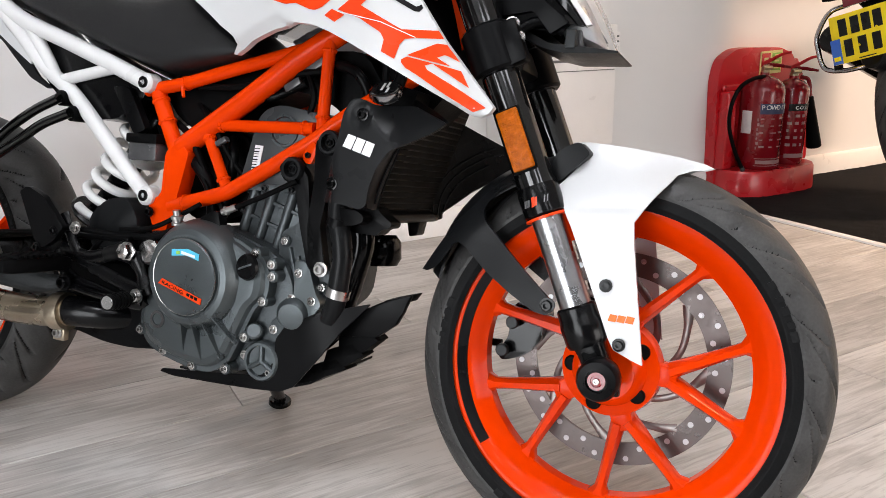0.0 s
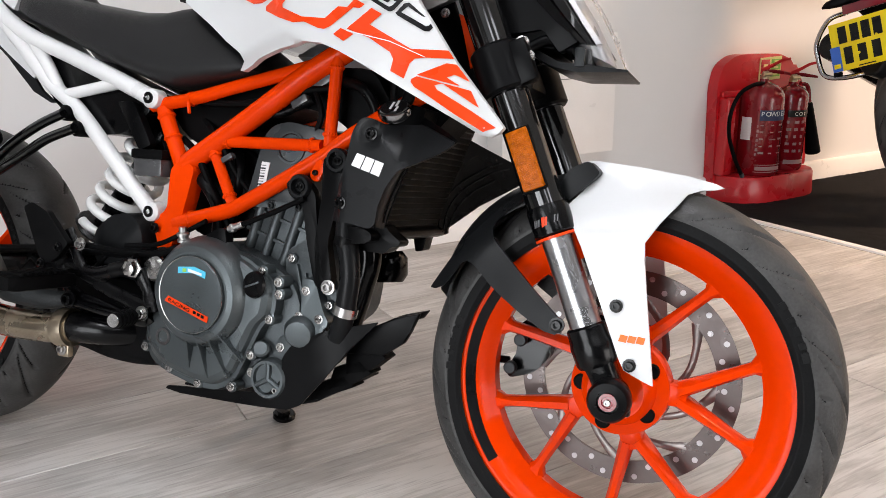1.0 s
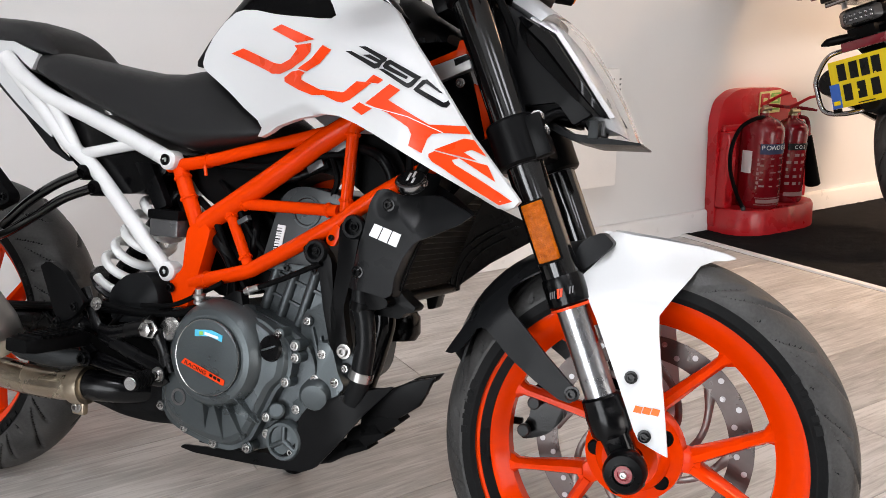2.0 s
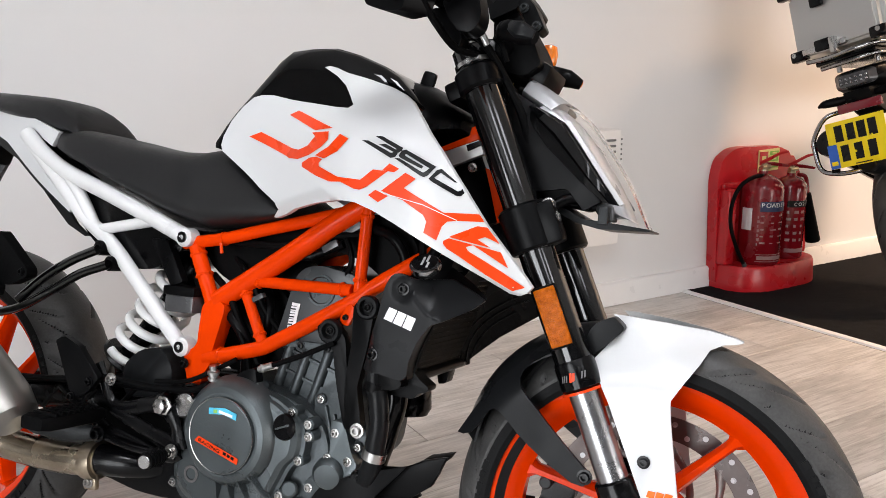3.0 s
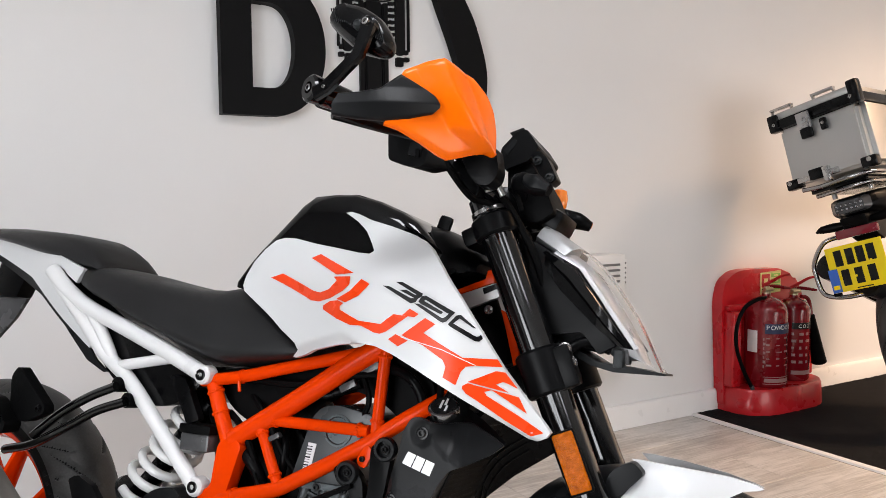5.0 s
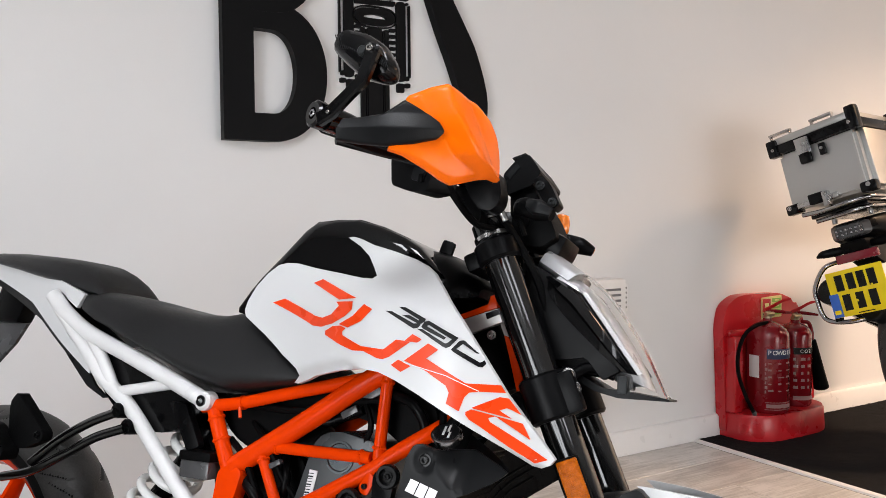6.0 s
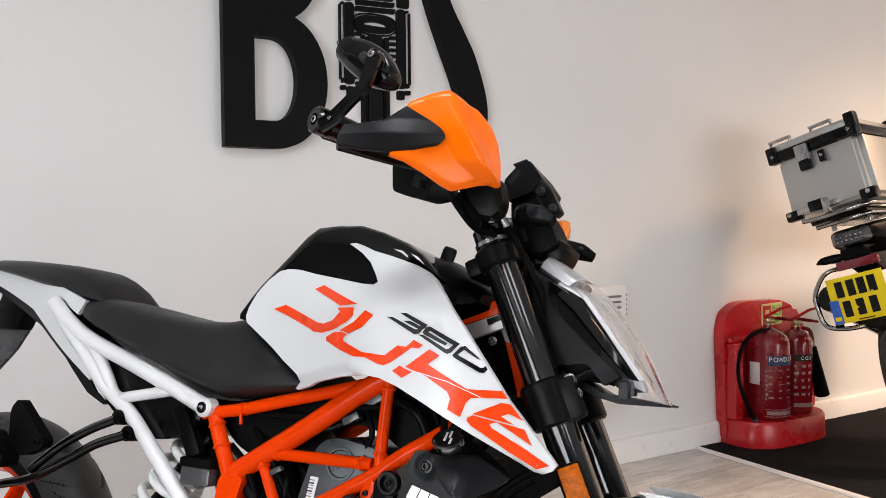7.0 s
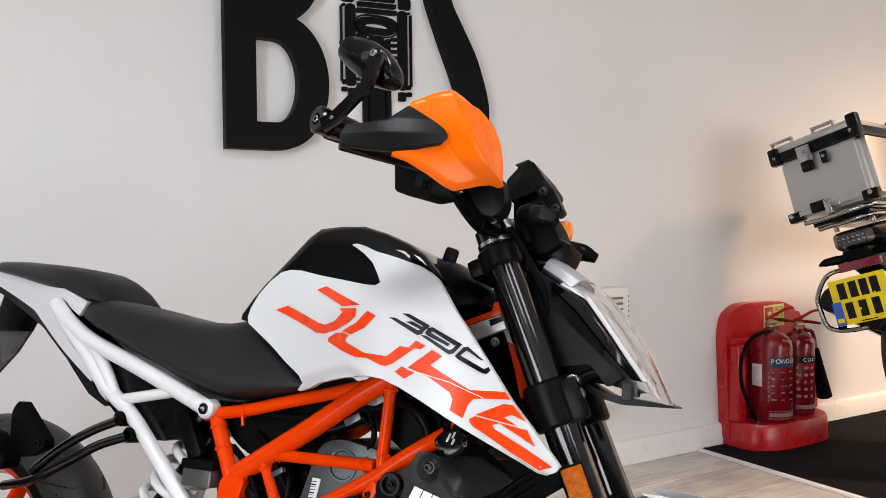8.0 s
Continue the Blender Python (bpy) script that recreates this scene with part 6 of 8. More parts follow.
prism(bm, rounded([(-1.153, 0.632), (-1.138, 0.651), (-1.063, 0.586), (-1.063, 0.572), (-1.107, 0.553), (-1.145, 0.560)], 0.008), -0.172, -0.150, 0.006)
pil = part("pillion_peg", bm, "void", bike, "folded black pillion footrest")
screw(pil, (-1.075, -0.172, 0.580), 0.005, material="black")
bm = bmesh.new()
prism(bm, rounded([(-1.20, 0.60), (-1.164, 0.592), (-1.119, 0.552), (-1.125, 0.532), (-1.20, 0.545)], 0.006), -0.20, -0.165, 0.006)
prub = part("pillion_rubber", bm, "void", bike, "ribbed black rubber of the pillion footrest")
for k in range(6):
    bm = bmesh.new()
    box(bm, (-1.187 + k * 0.011, -0.2, 0.588 - k * 0.0072), (0.005, 0.006, 0.016), 0.001)
    part("rib", bm, "void", prub)
# shock with white spring
top, bot = V(-0.832, -0.025, 0.590), V(-0.960, -0.025, 0.428)
ax = (bot - top)
w, uu, vv = axes(ax)
bm = bmesh.new()
cyl(bm, top - w * 0.03, bot + w * 0.02, 0.02, 20, edge=0.003)
shock = part("shock_body", bm, "black", bike, "black shock absorber body")
bm = bmesh.new()
pts = []
turns = 5.6
for k in range(int(turns * 18) + 1):
    t = k / (turns * 18)
    a = 2 * math.pi * turns * t
    pts.append(top + ax * (0.04 + 0.92 * t) + (uu * math.cos(a) + vv * math.sin(a)) * 0.043)
tube(bm, pts, 0.0082, 10, 1)
part("shock_spring", bm, "spring", shock, "white coil spring")
for p in (top + ax * 0.0, bot):
    bm = bmesh.new()
    lathe(bm, [(0.015, -0.005), (0.046, -0.005), (0.05, 0.0), (0.046, 0.006), (0.015, 0.006), (0.015, -0.005)], p, w, 28)
    part("spring_plate", bm, "black", shock)
bm = bmesh.new()
box(bm, (-0.785, -0.088, 0.548), (0.060, 0.035, 0.030), 0.005)
res = part("brake_reservoir", bm, "reservoir", bike, "small cloudy brake fluid reservoir with black lid")
bm = bmesh.new()
box(bm, (-0.785, -0.088, 0.570), (0.066, 0.04, 0.016), 0.004)
part("lid", bm, "void", res)
bm = bmesh.new()
prism(bm, rounded([(-0.895, 0.425), (-0.86, 0.462), (-0.81, 0.472), (-0.785, 0.44), (-0.782, 0.385), (-0.885, 0.378)], 0.015), -0.11, -0.03, 0.012)
part("shock_guard", bm, "shroud", bike, "black rubber splash guard")
pipe("brake_line", [(-1.25, -0.118, 0.375), (-1.10, -0.125, 0.386), (-0.98, -0.13, 0.398), (-0.90, -0.14, 0.412), (-0.80, -0.135, 0.408), (-0.73, -0.13, 0.412), (-0.70, -0.12, 0.424)], 0.0055, "void", 6, "black rubber brake line", seg=8)
pipe("brake_line", [(-0.80, -0.13, 0.418), (-0.74, -0.125, 0.425), (-0.69, -0.115, 0.45), (-0.655, -0.11, 0.47)], 0.004, "void", 6, seg=8)
bm = bmesh.new()
lathe(bm, [(0, 0), (0.010, 0), (0.010, 0.004), (0.008, 0.005), (0.008, 0.009), (0.010, 0.010), (0.010, 0.014), (0.006, 0.016), (0.006, 0.024), (0, 0.024)], (-0.685, -0.125, 0.435), (0, -0.2, 1), 20)
part("clutch_adjuster", bm, "steel", bike)


# reflector, fork bands
bm = bmesh.new()
d0 = (fk(0.6, 0) - fk(0.5, 0)).normalized()
c = V(-0.1328, -0.1275, 0.5938)
box(bm, c, (0.030, 0.009, 0.082), 0.003, Euler((0, radians(-23.3), 0)).to_matrix())
refl = part("reflector", bm, "amber", bike, "amber prismatic side reflector in a black frame")
bm = bmesh.new()
box(bm, c + V(0, 0.004, 0), (0.035, 0.007, 0.088), 0.003, Euler((0, radians(-23.3), 0)).to_matrix())
part("reflector_frame", bm, "void", refl)
turn = Euler((0, radians(-23.3), 0)).to_matrix()
bm = bmesh.new()
for k in range(22):
    for j in range(8):
        o = turn @ V(-0.0115 + 0.0033 * j, -0.0042, -0.0355 + 0.0034 * k)
        q = [bm.verts.new(c + o + turn @ V(a, -0.0001, b)) for a, b in ((-0.0016, 0), (0, -0.0017), (0.0016, 0), (0, 0.0017))]
        t_ = bm.verts.new(c + o + V(0, -0.0009, 0))
        for e in range(4):
            bm.faces.new((q[e], q[(e + 1) % 4], t_))
part("prism_face", bm, "amber", refl, "fine prismatic pattern", 5)
for m_, o, tall in (("greyslot", -0.62, 0.0045), ("greyslot", -0.50, 0.0045), ("greyslot", -0.38, 0.0045), ("decal", -0.20, 0.0062), ("decal", -0.06, 0.0052), ("greyslot", 0.38, 0.0045), ("greyslot", 0.52, 0.0045)):
    bm = bmesh.new()
    cc = fk(0.516, -0.097)
    rings = []
    for q in range(4):
        dirv = []
        for lean in (-0.06, 0.06):
            a = o + lean + q * (0.022 if m_ == "greyslot" else 0.04)
            dirv.append(V(math.sin(a) * math.cos(radians(23.3)), -math.cos(a), math.sin(a) * math.sin(radians(23.3))))
        rings.append([cc + dirv[0] * 0.0292 - d0 * tall, cc + dirv[1] * 0.0292 + d0 * tall, cc + dirv[1] * 0.0298 + d0 * tall, cc + dirv[0] * 0.0298 - d0 * tall])
    loft(bm, rings)
    part("fork_print", bm, m_, bike)
# mudguard screws and badge
for x, z in ((-0.002, 0.4144), (0.021, 0.340)):
    screw(right_mud, (x, mud_y(x, z) - 0.002, z), 0.006, material="black")
for k in range(3):
    x = 0.005 + k * 0.011
    decal([(x + 0.0015, 0.3785), (x + 0.011, 0.3775), (x + 0.009, 0.3685), (x - 0.001, 0.3695)], "guard", right_mud, mud_y, name="badge")
screw(bike, (-0.0805, -0.0935, 0.377), 0.0075, material="black", name="arm_bolt")

# front caliper and hose behind the fork
bm = bmesh.new()
prism(bm, rounded([(-0.168, 0.347), (-0.139, 0.373), (-0.114, 0.346), (-0.115, 0.306), (-0.136, 0.281), (-0.153, 0.273), (-0.177, 0.265), (-0.184, 0.282), (-0.169, 0.296), (-0.166, 0.317)], 0.008), 0.022, 0.085, 0.006)
cal = part("brake_caliper", bm, "black", bike, "black front brake caliper")
for x, z in ((-0.170, 0.286), (-0.157, 0.330)):
    bm = bmesh.new()
    cyl(bm, (x, 0.012, z), (x, 0.0, z), 0.010, 18, edge=0.002)
    part("caliper_pin", bm, "engdark", cal)
pipe("caliper_pin_boot", [(-0.181, 0.035, 0.290), (-0.209, 0.035, 0.289)], 0.006, "black", 1, parent=cal)

# ---- headlight ----
def nose(t):
    """Centre line and side line of the headlight's front, from its top to its tip."""
    mid = curve_points([(-0.2092, 0, 0.940), (-0.175, 0, 0.917), (-0.1317, 0, 0.886), (-0.099, 0, 0.8477), (-0.060, 0, 0.790), (-0.0256, 0, 0.7216)], 8)
    side = curve_points([(-0.222, 0, 0.918), (-0.195, 0, 0.901), (-0.1512, 0, 0.870), (-0.1220, 0, 0.830), (-0.094, 0, 0.790), (-0.062, 0, 0.742)], 8)
    k = min(int(t * (len(mid) - 1)), len(mid) - 1)
    return mid[k], side[k]


def nose_ring(t, shrink, n=12):
    c, s = nose(t)
    w = (0.048 + 0.014 * math.sin(math.pi * min(1, t * 1.15))) * (1 - 0.35 * sstep(t, 0.80, 1.0))
    out = []
    for j in range(n + 1):
        a = math.pi * (j / n - 0.5)
        k = abs(math.cos(a)) ** 0.55
        out.append(V(s.x + (c.x - s.x) * k, w * math.sin(a), s.z + (c.z - s.z) * k) - V(shrink, 0, shrink * 0.6))
    return out


bm = bmesh.new()
outer = [nose_ring(k / 20, 0.0) for k in range(6, 21)]
inner = [nose_ring(k / 20, 0.004) for k in range(6, 21)]
loft(bm, [a + b[::-1] for a, b in zip(outer, inner)])
lens = part("headlight_lens", bm, "lens", bike, "clear headlight lens", 60)
bm = bmesh.new()
loft(bm, [[p - V(0.012, 0, 0.008) for p in nose_ring(k / 20, 0.0)] + [nose(k / 20)[1] - V(0.03, 0, 0.02)] for k in range(5, 20)])
part("headlight_reflector", bm, "reflector", bike, "grey inner reflector of the headlight", 60)
bm = bmesh.new()
loft(bm, [nose_ring(k / 20, 0.0) + [nose(k / 20)[1] - V(0.02, 0, 0.02)] for k in range(0, 7)])
part("headlight_cowl", bm, "silver", bike, "silver cowl above the headlight", 60)
for s in (-1, 1):
    bm = bmesh.new()
    prism(bm, rounded([(-0.233, 0.915), (-0.195, 0.893), (-0.170, 0.840), (-0.1229, 0.790), (-0.0897, 0.757), (-0.115, 0.742), (-0.140, 0.7736), (-0.186, 0.767), (-0.218, 0.803), (-0.244, 0.871)], 0.004), 0.05 if s > 0 else -0.068, 0.068 if s > 0 else -0.05, 0.004)
    part("headlight_inner", bm, "plastic", bike, "matt black headlight side")
    bm = bmesh.new()
    GL = [((-0.2014, 0.8955), (-0.2096, 0.8841)), ((-0.1763, 0.8825), (-0.1979, 0.8586)), ((-0.1512, 0.8683), (-0.175, 0.8297)), ((-0.122, 0.829), (-0.149, 0.806)), ((-0.094, 0.790), (-0.1229, 0.7824)), ((-0.0659, 0.7521), (-0.0897, 0.7561))]
    rings = []
    for k, (a, b) in enumerate(GL):
        ring = []
        for t, o in ((0.0, 0.0), (0.12, 0.010), (0.45, 0.014), (0.55, 0.009), (0.92, 0.006), (1.0, 0.0)):
            ring.append(V(a[0] + (b[0] - a[0]) * t, s * (0.064 + o * (0.3 if k in (0, 5) else 1.0)), a[1] + (b[1] - a[1]) * t))
        rings.append(ring + [V(p.x, s * 0.056, p.z) for p in ring[::-1]])
    loft(bm, rings)
    part("headlight_side", bm, "glossblack", bike, "gloss black faceted headlight side panel", 16)
    bm = bmesh.new()
    rings = [[V(x, s * 0.0665, z), V(x + 0.006, s * 0.063, z + 0.002), V(x + 0.006, s * 0.055, z + 0.002), V(x, s * 0.058, z)] for x, z in ((-0.150, 0.869), (-0.121, 0.830), (-0.093, 0.791), (-0.065, 0.753))]
    loft(bm, rings)
    part("light_strip", bm, "reflector", bike, "white daytime light strip")
bm = bmesh.new()
prism(bm, rounded([(-0.180, 0.7602), (-0.1626, 0.7554), (-0.118, 0.732), (-0.085, 0.729), (-0.0226, 0.7217), (-0.0225, 0.7187), (-0.094, 0.7185), (-0.1275, 0.7261), (-0.165, 0.745)], 0.003), -0.056, 0.056, 0.004)
part("headlight_chin", bm, "shroud", bike, "grey lower lip of the headlight")
bm = bmesh.new()
prism(bm, [(-0.24, 0.91), (-0.16, 0.85), (-0.12, 0.745), (-0.20, 0.76), (-0.25, 0.82)], -0.058, 0.058, 0.01)
part("headlight_back", bm, "void", bike)
bm = bmesh.new()
box(bm, (-0.088, -0.045, 0.738), (0.014, 0.03, 0.026), 0.002)
part("daylight_bulb", bm, "engdark", bike)
bm = bmesh.new()
box(bm, (-0.083, -0.02, 0.742), (0.012, 0.04, 0.022), 0.003)
part("bulb_holder", bm, "greyslot", bike)
# bracket bolts by the lower clamp
for x, z in ((-0.154, 0.746), (-0.145, 0.728)):
    p = V(x, -0.112, z)
    screw(bike, p, 0.007, (0.35, -1, 0), name="clamp_bolt")
bm = bmesh.new()
box(bm, fk(0.722, -0.11) + V(0.036, 0, 0), (0.03, 0.025, 0.06), 0.006, Euler((0, radians(-23), 0)).to_matrix())
part("clamp_block", bm, "plastic", bike)
bm = bmesh.new()
tube(bm, [fk(0.745, -0.07) + V(0.035, 0, 0), fk(0.76, -0.06) + V(0.07, 0, 0), fk(0.75, -0.05) + V(0.10, 0, 0)], 0.008, 10, 4)
part("headlight_bracket", bm, "plastic", bike)
# orange stripe and aluminium stay behind the fork
bm = bmesh.new()
prism(bm, [(-0.274, 0.802), (-0.264, 0.798), (-0.236, 0.727), (-0.230, 0.702), (-0.245, 0.705), (-0.260, 0.759)], -0.046, -0.036, 0.002)
part("head_gusset", bm, "orange", bike, "orange gusset at the steering head")
bm = bmesh.new()
prism(bm, rounded([(-0.365, 0.811), (-0.279, 0.841), (-0.270, 0.820), (-0.345, 0.791)], 0.003), -0.066, -0.052, 0.003)
stay = part("head_stay", bm, "alu", bike, "brushed aluminium stay")
screw(stay, (-0.290, -0.056, 0.800), 0.005)
bm = bmesh.new()
prism(bm, [(-0.371, 0.819), (-0.294, 0.8455), (-0.294, 0.860), (-0.286, 0.862), (-0.280, 0.842), (-0.367, 0.8115)], -0.064, -0.054, 0.002)
part("head_edge", bm, "orange", bike, "orange edge of the steering head")
bm = bmesh.new()
prism(bm, [(-0.298, 0.832), (-0.276, 0.840), (-0.273, 0.833), (-0.295, 0.823)], -0.0685, -0.0655, 0)
part("head_plate", bm, "ink", bike)

# ---- handlebar and controls ----
for s in (-1, 1):
    pipe("handlebar", [(-0.290, 0.0, 0.985), (-0.292, 0.07 * s, 0.99), (-0.310, 0.15 * s, 1.02), (-0.335, 0.24 * s, 1.028), (-0.372, 0.34 * s, 1.030), (-0.408, 0.425 * s, 1.032)], 0.0125, "black", 6, "black tapered handlebar")
    pipe("grip", [(-0.350, 0.285 * s, 1.0285), (-0.375, 0.35 * s, 1.030), (-0.402, 0.412 * s, 1.031)], 0.0165, "void", 3, "black rubber grip")
for y in (-0.04, 0.04):
    bm = bmesh.new()
    box(bm, (-0.287, y, 0.972), (0.04, 0.026, 0.05), 0.006)
    part("bar_riser", bm, "black", bike)
bm = bmesh.new()
loft(bm, [[V(-0.372 + dx, -0.262, 1.0 + dz) for dx, dz in rounded([(-0.008, -0.012), (0.02, -0.022), (0.045, -0.022), (0.052, 0.0), (0.03, 0.022), (-0.012, 0.028)], 0.006)], [V(-0.345 + dx, -0.225, 1.0 + dz) for dx, dz in rounded([(-0.01, -0.014), (0.018, -0.024), (0.043, -0.02), (0.05, 0.0), (0.03, 0.024), (-0.012, 0.028)], 0.006)]])
sw = part("switch_block", bm, "plastic", bike, "black handlebar switch block", 30)
bm = bmesh.new()
loft(bm, [[V(-0.350 + dx, -0.2625 - o, 1.0 + dz) for dx, dz in rounded([(0.0, -0.006), (0.018, -0.010), (0.022, 0.006), (0.004, 0.012)], 0.003)] for o in (0.0, 0.003)])
part("switch_face", bm, "shroud", sw, "grey switch face")
bm = bmesh.new()
box(bm, (-0.334, -0.2665, 0.995), (0.006, 0.004, 0.012), 0.001)
part("switch_button", bm, "void", sw)
bm = bmesh.new()
tube(bm, [(-0.285, -0.205, 1.012), (-0.295, -0.27, 1.008), (-0.335, -0.34, 1.004), (-0.382, -0.415, 1.006)], [0.009, 0.0075, 0.0065, 0.008], 10, 5, 0.6)
part("brake_lever", bm, "black", bike, "black brake lever")
bm = bmesh.new()
loft(bm, [[V(x, -0.235 + dy, z + dz) for dy, dz in rounded([(-0.018, -0.014), (0.018, -0.014), (0.018, 0.014), (-0.018, 0.014)], 0.006)] for x, z in ((-0.31, 1.045), (-0.27, 1.035), (-0.245, 1.02))])
part("master_cylinder", bm, "plastic", bike, "black brake master cylinder")
# dash
bm = bmesh.new()
prism(bm, rounded([(-0.284, 1.054), (-0.258, 1.083), (-0.242, 1.085), (-0.222, 1.056), (-0.234, 1.036), (-0.250, 1.030), (-0.275, 1.019)], 0.004), -0.066, 0.066, 0.005, 1)
dash = part("instrument_panel", bm, "plastic", bike, "black instrument panel")
bm = bmesh.new()
prism(bm, [(-0.272, 1.0815), (-0.250, 1.089), (-0.247, 1.0865), (-0.270, 1.079)], -0.062, 0.062, 0)
part("screen", bm, "glossblack", dash)
bm = bmesh.new()
prism(bm, [(-0.279, 1.052), (-0.262, 1.071), (-0.256, 1.064), (-0.272, 1.045)], -0.0672, -0.0662, 0)
part("dash_facet", bm, "shroud", dash, "grey side facet")
bm = bmesh.new()
prism(bm, rounded([(-0.275, 1.025), (-0.240, 1.040), (-0.212, 0.995), (-0.195, 0.955), (-0.222, 0.938), (-0.270, 0.950)], 0.008), -0.052, 0.052, 0.006)
part("headlight_carrier", bm, "void", bike, "black headlight carrier")
for y, m_, nm in ((-0.128, "shroud", "indicator"), (0.128, "amberlens", "indicator")):
    bm = bmesh.new()
    c = V(-0.222, y, 0.985)
    e = V(-0.180, y * 1.15, 0.968)
    tube(bm, [(-0.25, y * 0.4, 0.98), c - V(0.01, 0, 0), c.lerp(e, 0.5), e], [0.011, 0.014, 0.0155, 0.009], 10, 5, 0.8)
    pod = part(nm, bm, "plastic", bike, "black turn indicator pod")
    bm = bmesh.new()
    tube(bm, [c + V(0.0, y * 0.09, 0.004), c.lerp(e, 0.5) + V(0.0, y * 0.13, 0.002), e + V(0.0, y * 0.05, 0.002)], [0.007, 0.0125, 0.006], 8, 5, 0.6)
    part("indicator_lens", bm, m_, pod)
bm = bmesh.new()
lathe(bm, [(0, 0), (0.010, 0), (0.014, 0.008), (0.015, 0.022), (0.012, 0.036), (0, 0.042)], (-0.236, 0.13, 0.994), (0.05, 0.1, 1.0), 20)
part("indicator_far", bm, "amberlens", bike, "orange indicator lens")
bm = bmesh.new()
box(bm, (-0.215, 0.02, 0.955), (0.055, 0.10, 0.035), 0.01, Euler((0, radians(25), 0)).to_matrix())
part("headlight_cover", bm, "plastic", bike)
bm = bmesh.new()
prism(bm, rounded([(-0.228, 1.038), (-0.214, 1.044), (-0.200, 1.030), (-0.184, 0.998), (-0.194, 0.990), (-0.212, 1.006)], 0.004), -0.090, -0.060, 0.003)
part("lock_cover", bm, "plastic", bike)
screw(bike, (-0.215, -0.093, 1.027), 0.005, material="engdark", name="cover_bolt")
screw(bike, (-0.195, -0.093, 1.000), 0.005, material="engdark", name="cover_bolt")
bm = bmesh.new()
lathe(bm, [(0.017, -0.004), (0.0285, -0.004), (0.0285, 0.002), (0.017, 0.002), (0.017, -0.004)], fk(0.946, -0.097), fk(1, 0) - fk(0, 0), 28)
part("scale_ring", bm, "steel", bike, "steel preload ring")
for pts, r in (([(-0.31, -0.24, 1.0), (-0.30, -0.21, 0.975), (-0.29, -0.16, 0.955), (-0.272, -0.11, 0.955)], 0.0055), ([(-0.29, -0.20, 1.005), (-0.272, -0.15, 0.985), (-0.25, -0.10, 0.95), (-0.215, -0.07, 0.88), (-0.20, -0.06, 0.82)], 0.006), ([(-0.30, -0.13, 1.0), (-0.26, -0.10, 0.965), (-0.245, -0.075, 0.92), (-0.255, -0.06, 0.85)], 0.0045), ([(-0.25, -0.11, 0.98), (-0.235, -0.12, 0.965), (-0.228, -0.115, 0.945)], 0.004)):
    pipe("control_cable", pts, r, "void", 6, seg=8)
bm = bmesh.new()
cyl(bm, (-0.262, -0.150, 0.985), (-0.250, -0.140, 0.962), 0.0055, 14, edge=0.001)
part("banjo", bm, "steel", bike)

# ---- hand guard and bar-end mirror ----
PLAN = curve_points([(-0.412, -0.448, 0), (-0.358, -0.44, 0), (-0.297, -0.405, 0), (-0.240, -0.33, 0), (-0.223, -0.25, 0), (-0.223, -0.19, 0)], 8)


def plan(u):
    k = min(int(u * 40), 39)
    return PLAN[k].lerp(PLAN[k + 1], u * 40 - k)


def band(u, pts):
    for (u0, v0), (u1, v1) in zip(pts, pts[1:]):
        if u <= u1:
            return v0 + (v1 - v0) * max(0, (u - u0)) / (u1 - u0)
    return pts[-1][1]


RIDGE = [(0.984, 0.69), (1.002, 0.60), (1.038, 0.54), (1.064, 0.51), (1.086, 0.50)]
CREASE = [(0.19, 1.008), (0.37, 1.016), (0.49, 1.024)]


def guard_out(u, z):
    """How far the guard swells out of its plan: a soft belly with a sharp ridge down it."""
    t = min(1.0, max(0.0, (z - 0.945) / 0.15))
    o = 0.012 * math.sin(math.pi * t) ** 0.8
    d = math.hypot(u - band(z, RIDGE), 0.008) / 0.075
    return o + 0.014 * max(0.0, 1 - d) * (1 - 0.6 * sstep(1.0 - z, 0.0, 0.03))


def guard_shell(name, top, bottom, material, u0, u1, label, lift, crease=0.0):
    bm = bmesh.new()
    cols = []
    for i in range(81):
        u = u0 + (u1 - u0) * i / 80
        p = plan(u)
        q = plan(min(1, u + 0.02)) - plan(max(0, u - 0.02))
        n = V(q.y, -q.x, 0).normalized()
        zt, zb = band(u, top), band(u, bottom)
        front, back = [], []
        for j in range(33):
            t = j / 32
            z = zb + (zt - zb) * t
            o = guard_out(u, z) + lift + crease * max(0.0, 1 - abs(z - band(u, CREASE)) / 0.02)
            o -= 0.006 * max(0.0, abs(2 * t - 1) - 0.9) * 10 * 0.5
            c = V(p.x, p.y, z - 0.006)
            front.append(c + n * o)
            back.append(c + n * (o - 0.004))
        cols.append(front + back[::-1])
    loft(bm, cols)
    return part(name, bm, material, bike, label, 50)


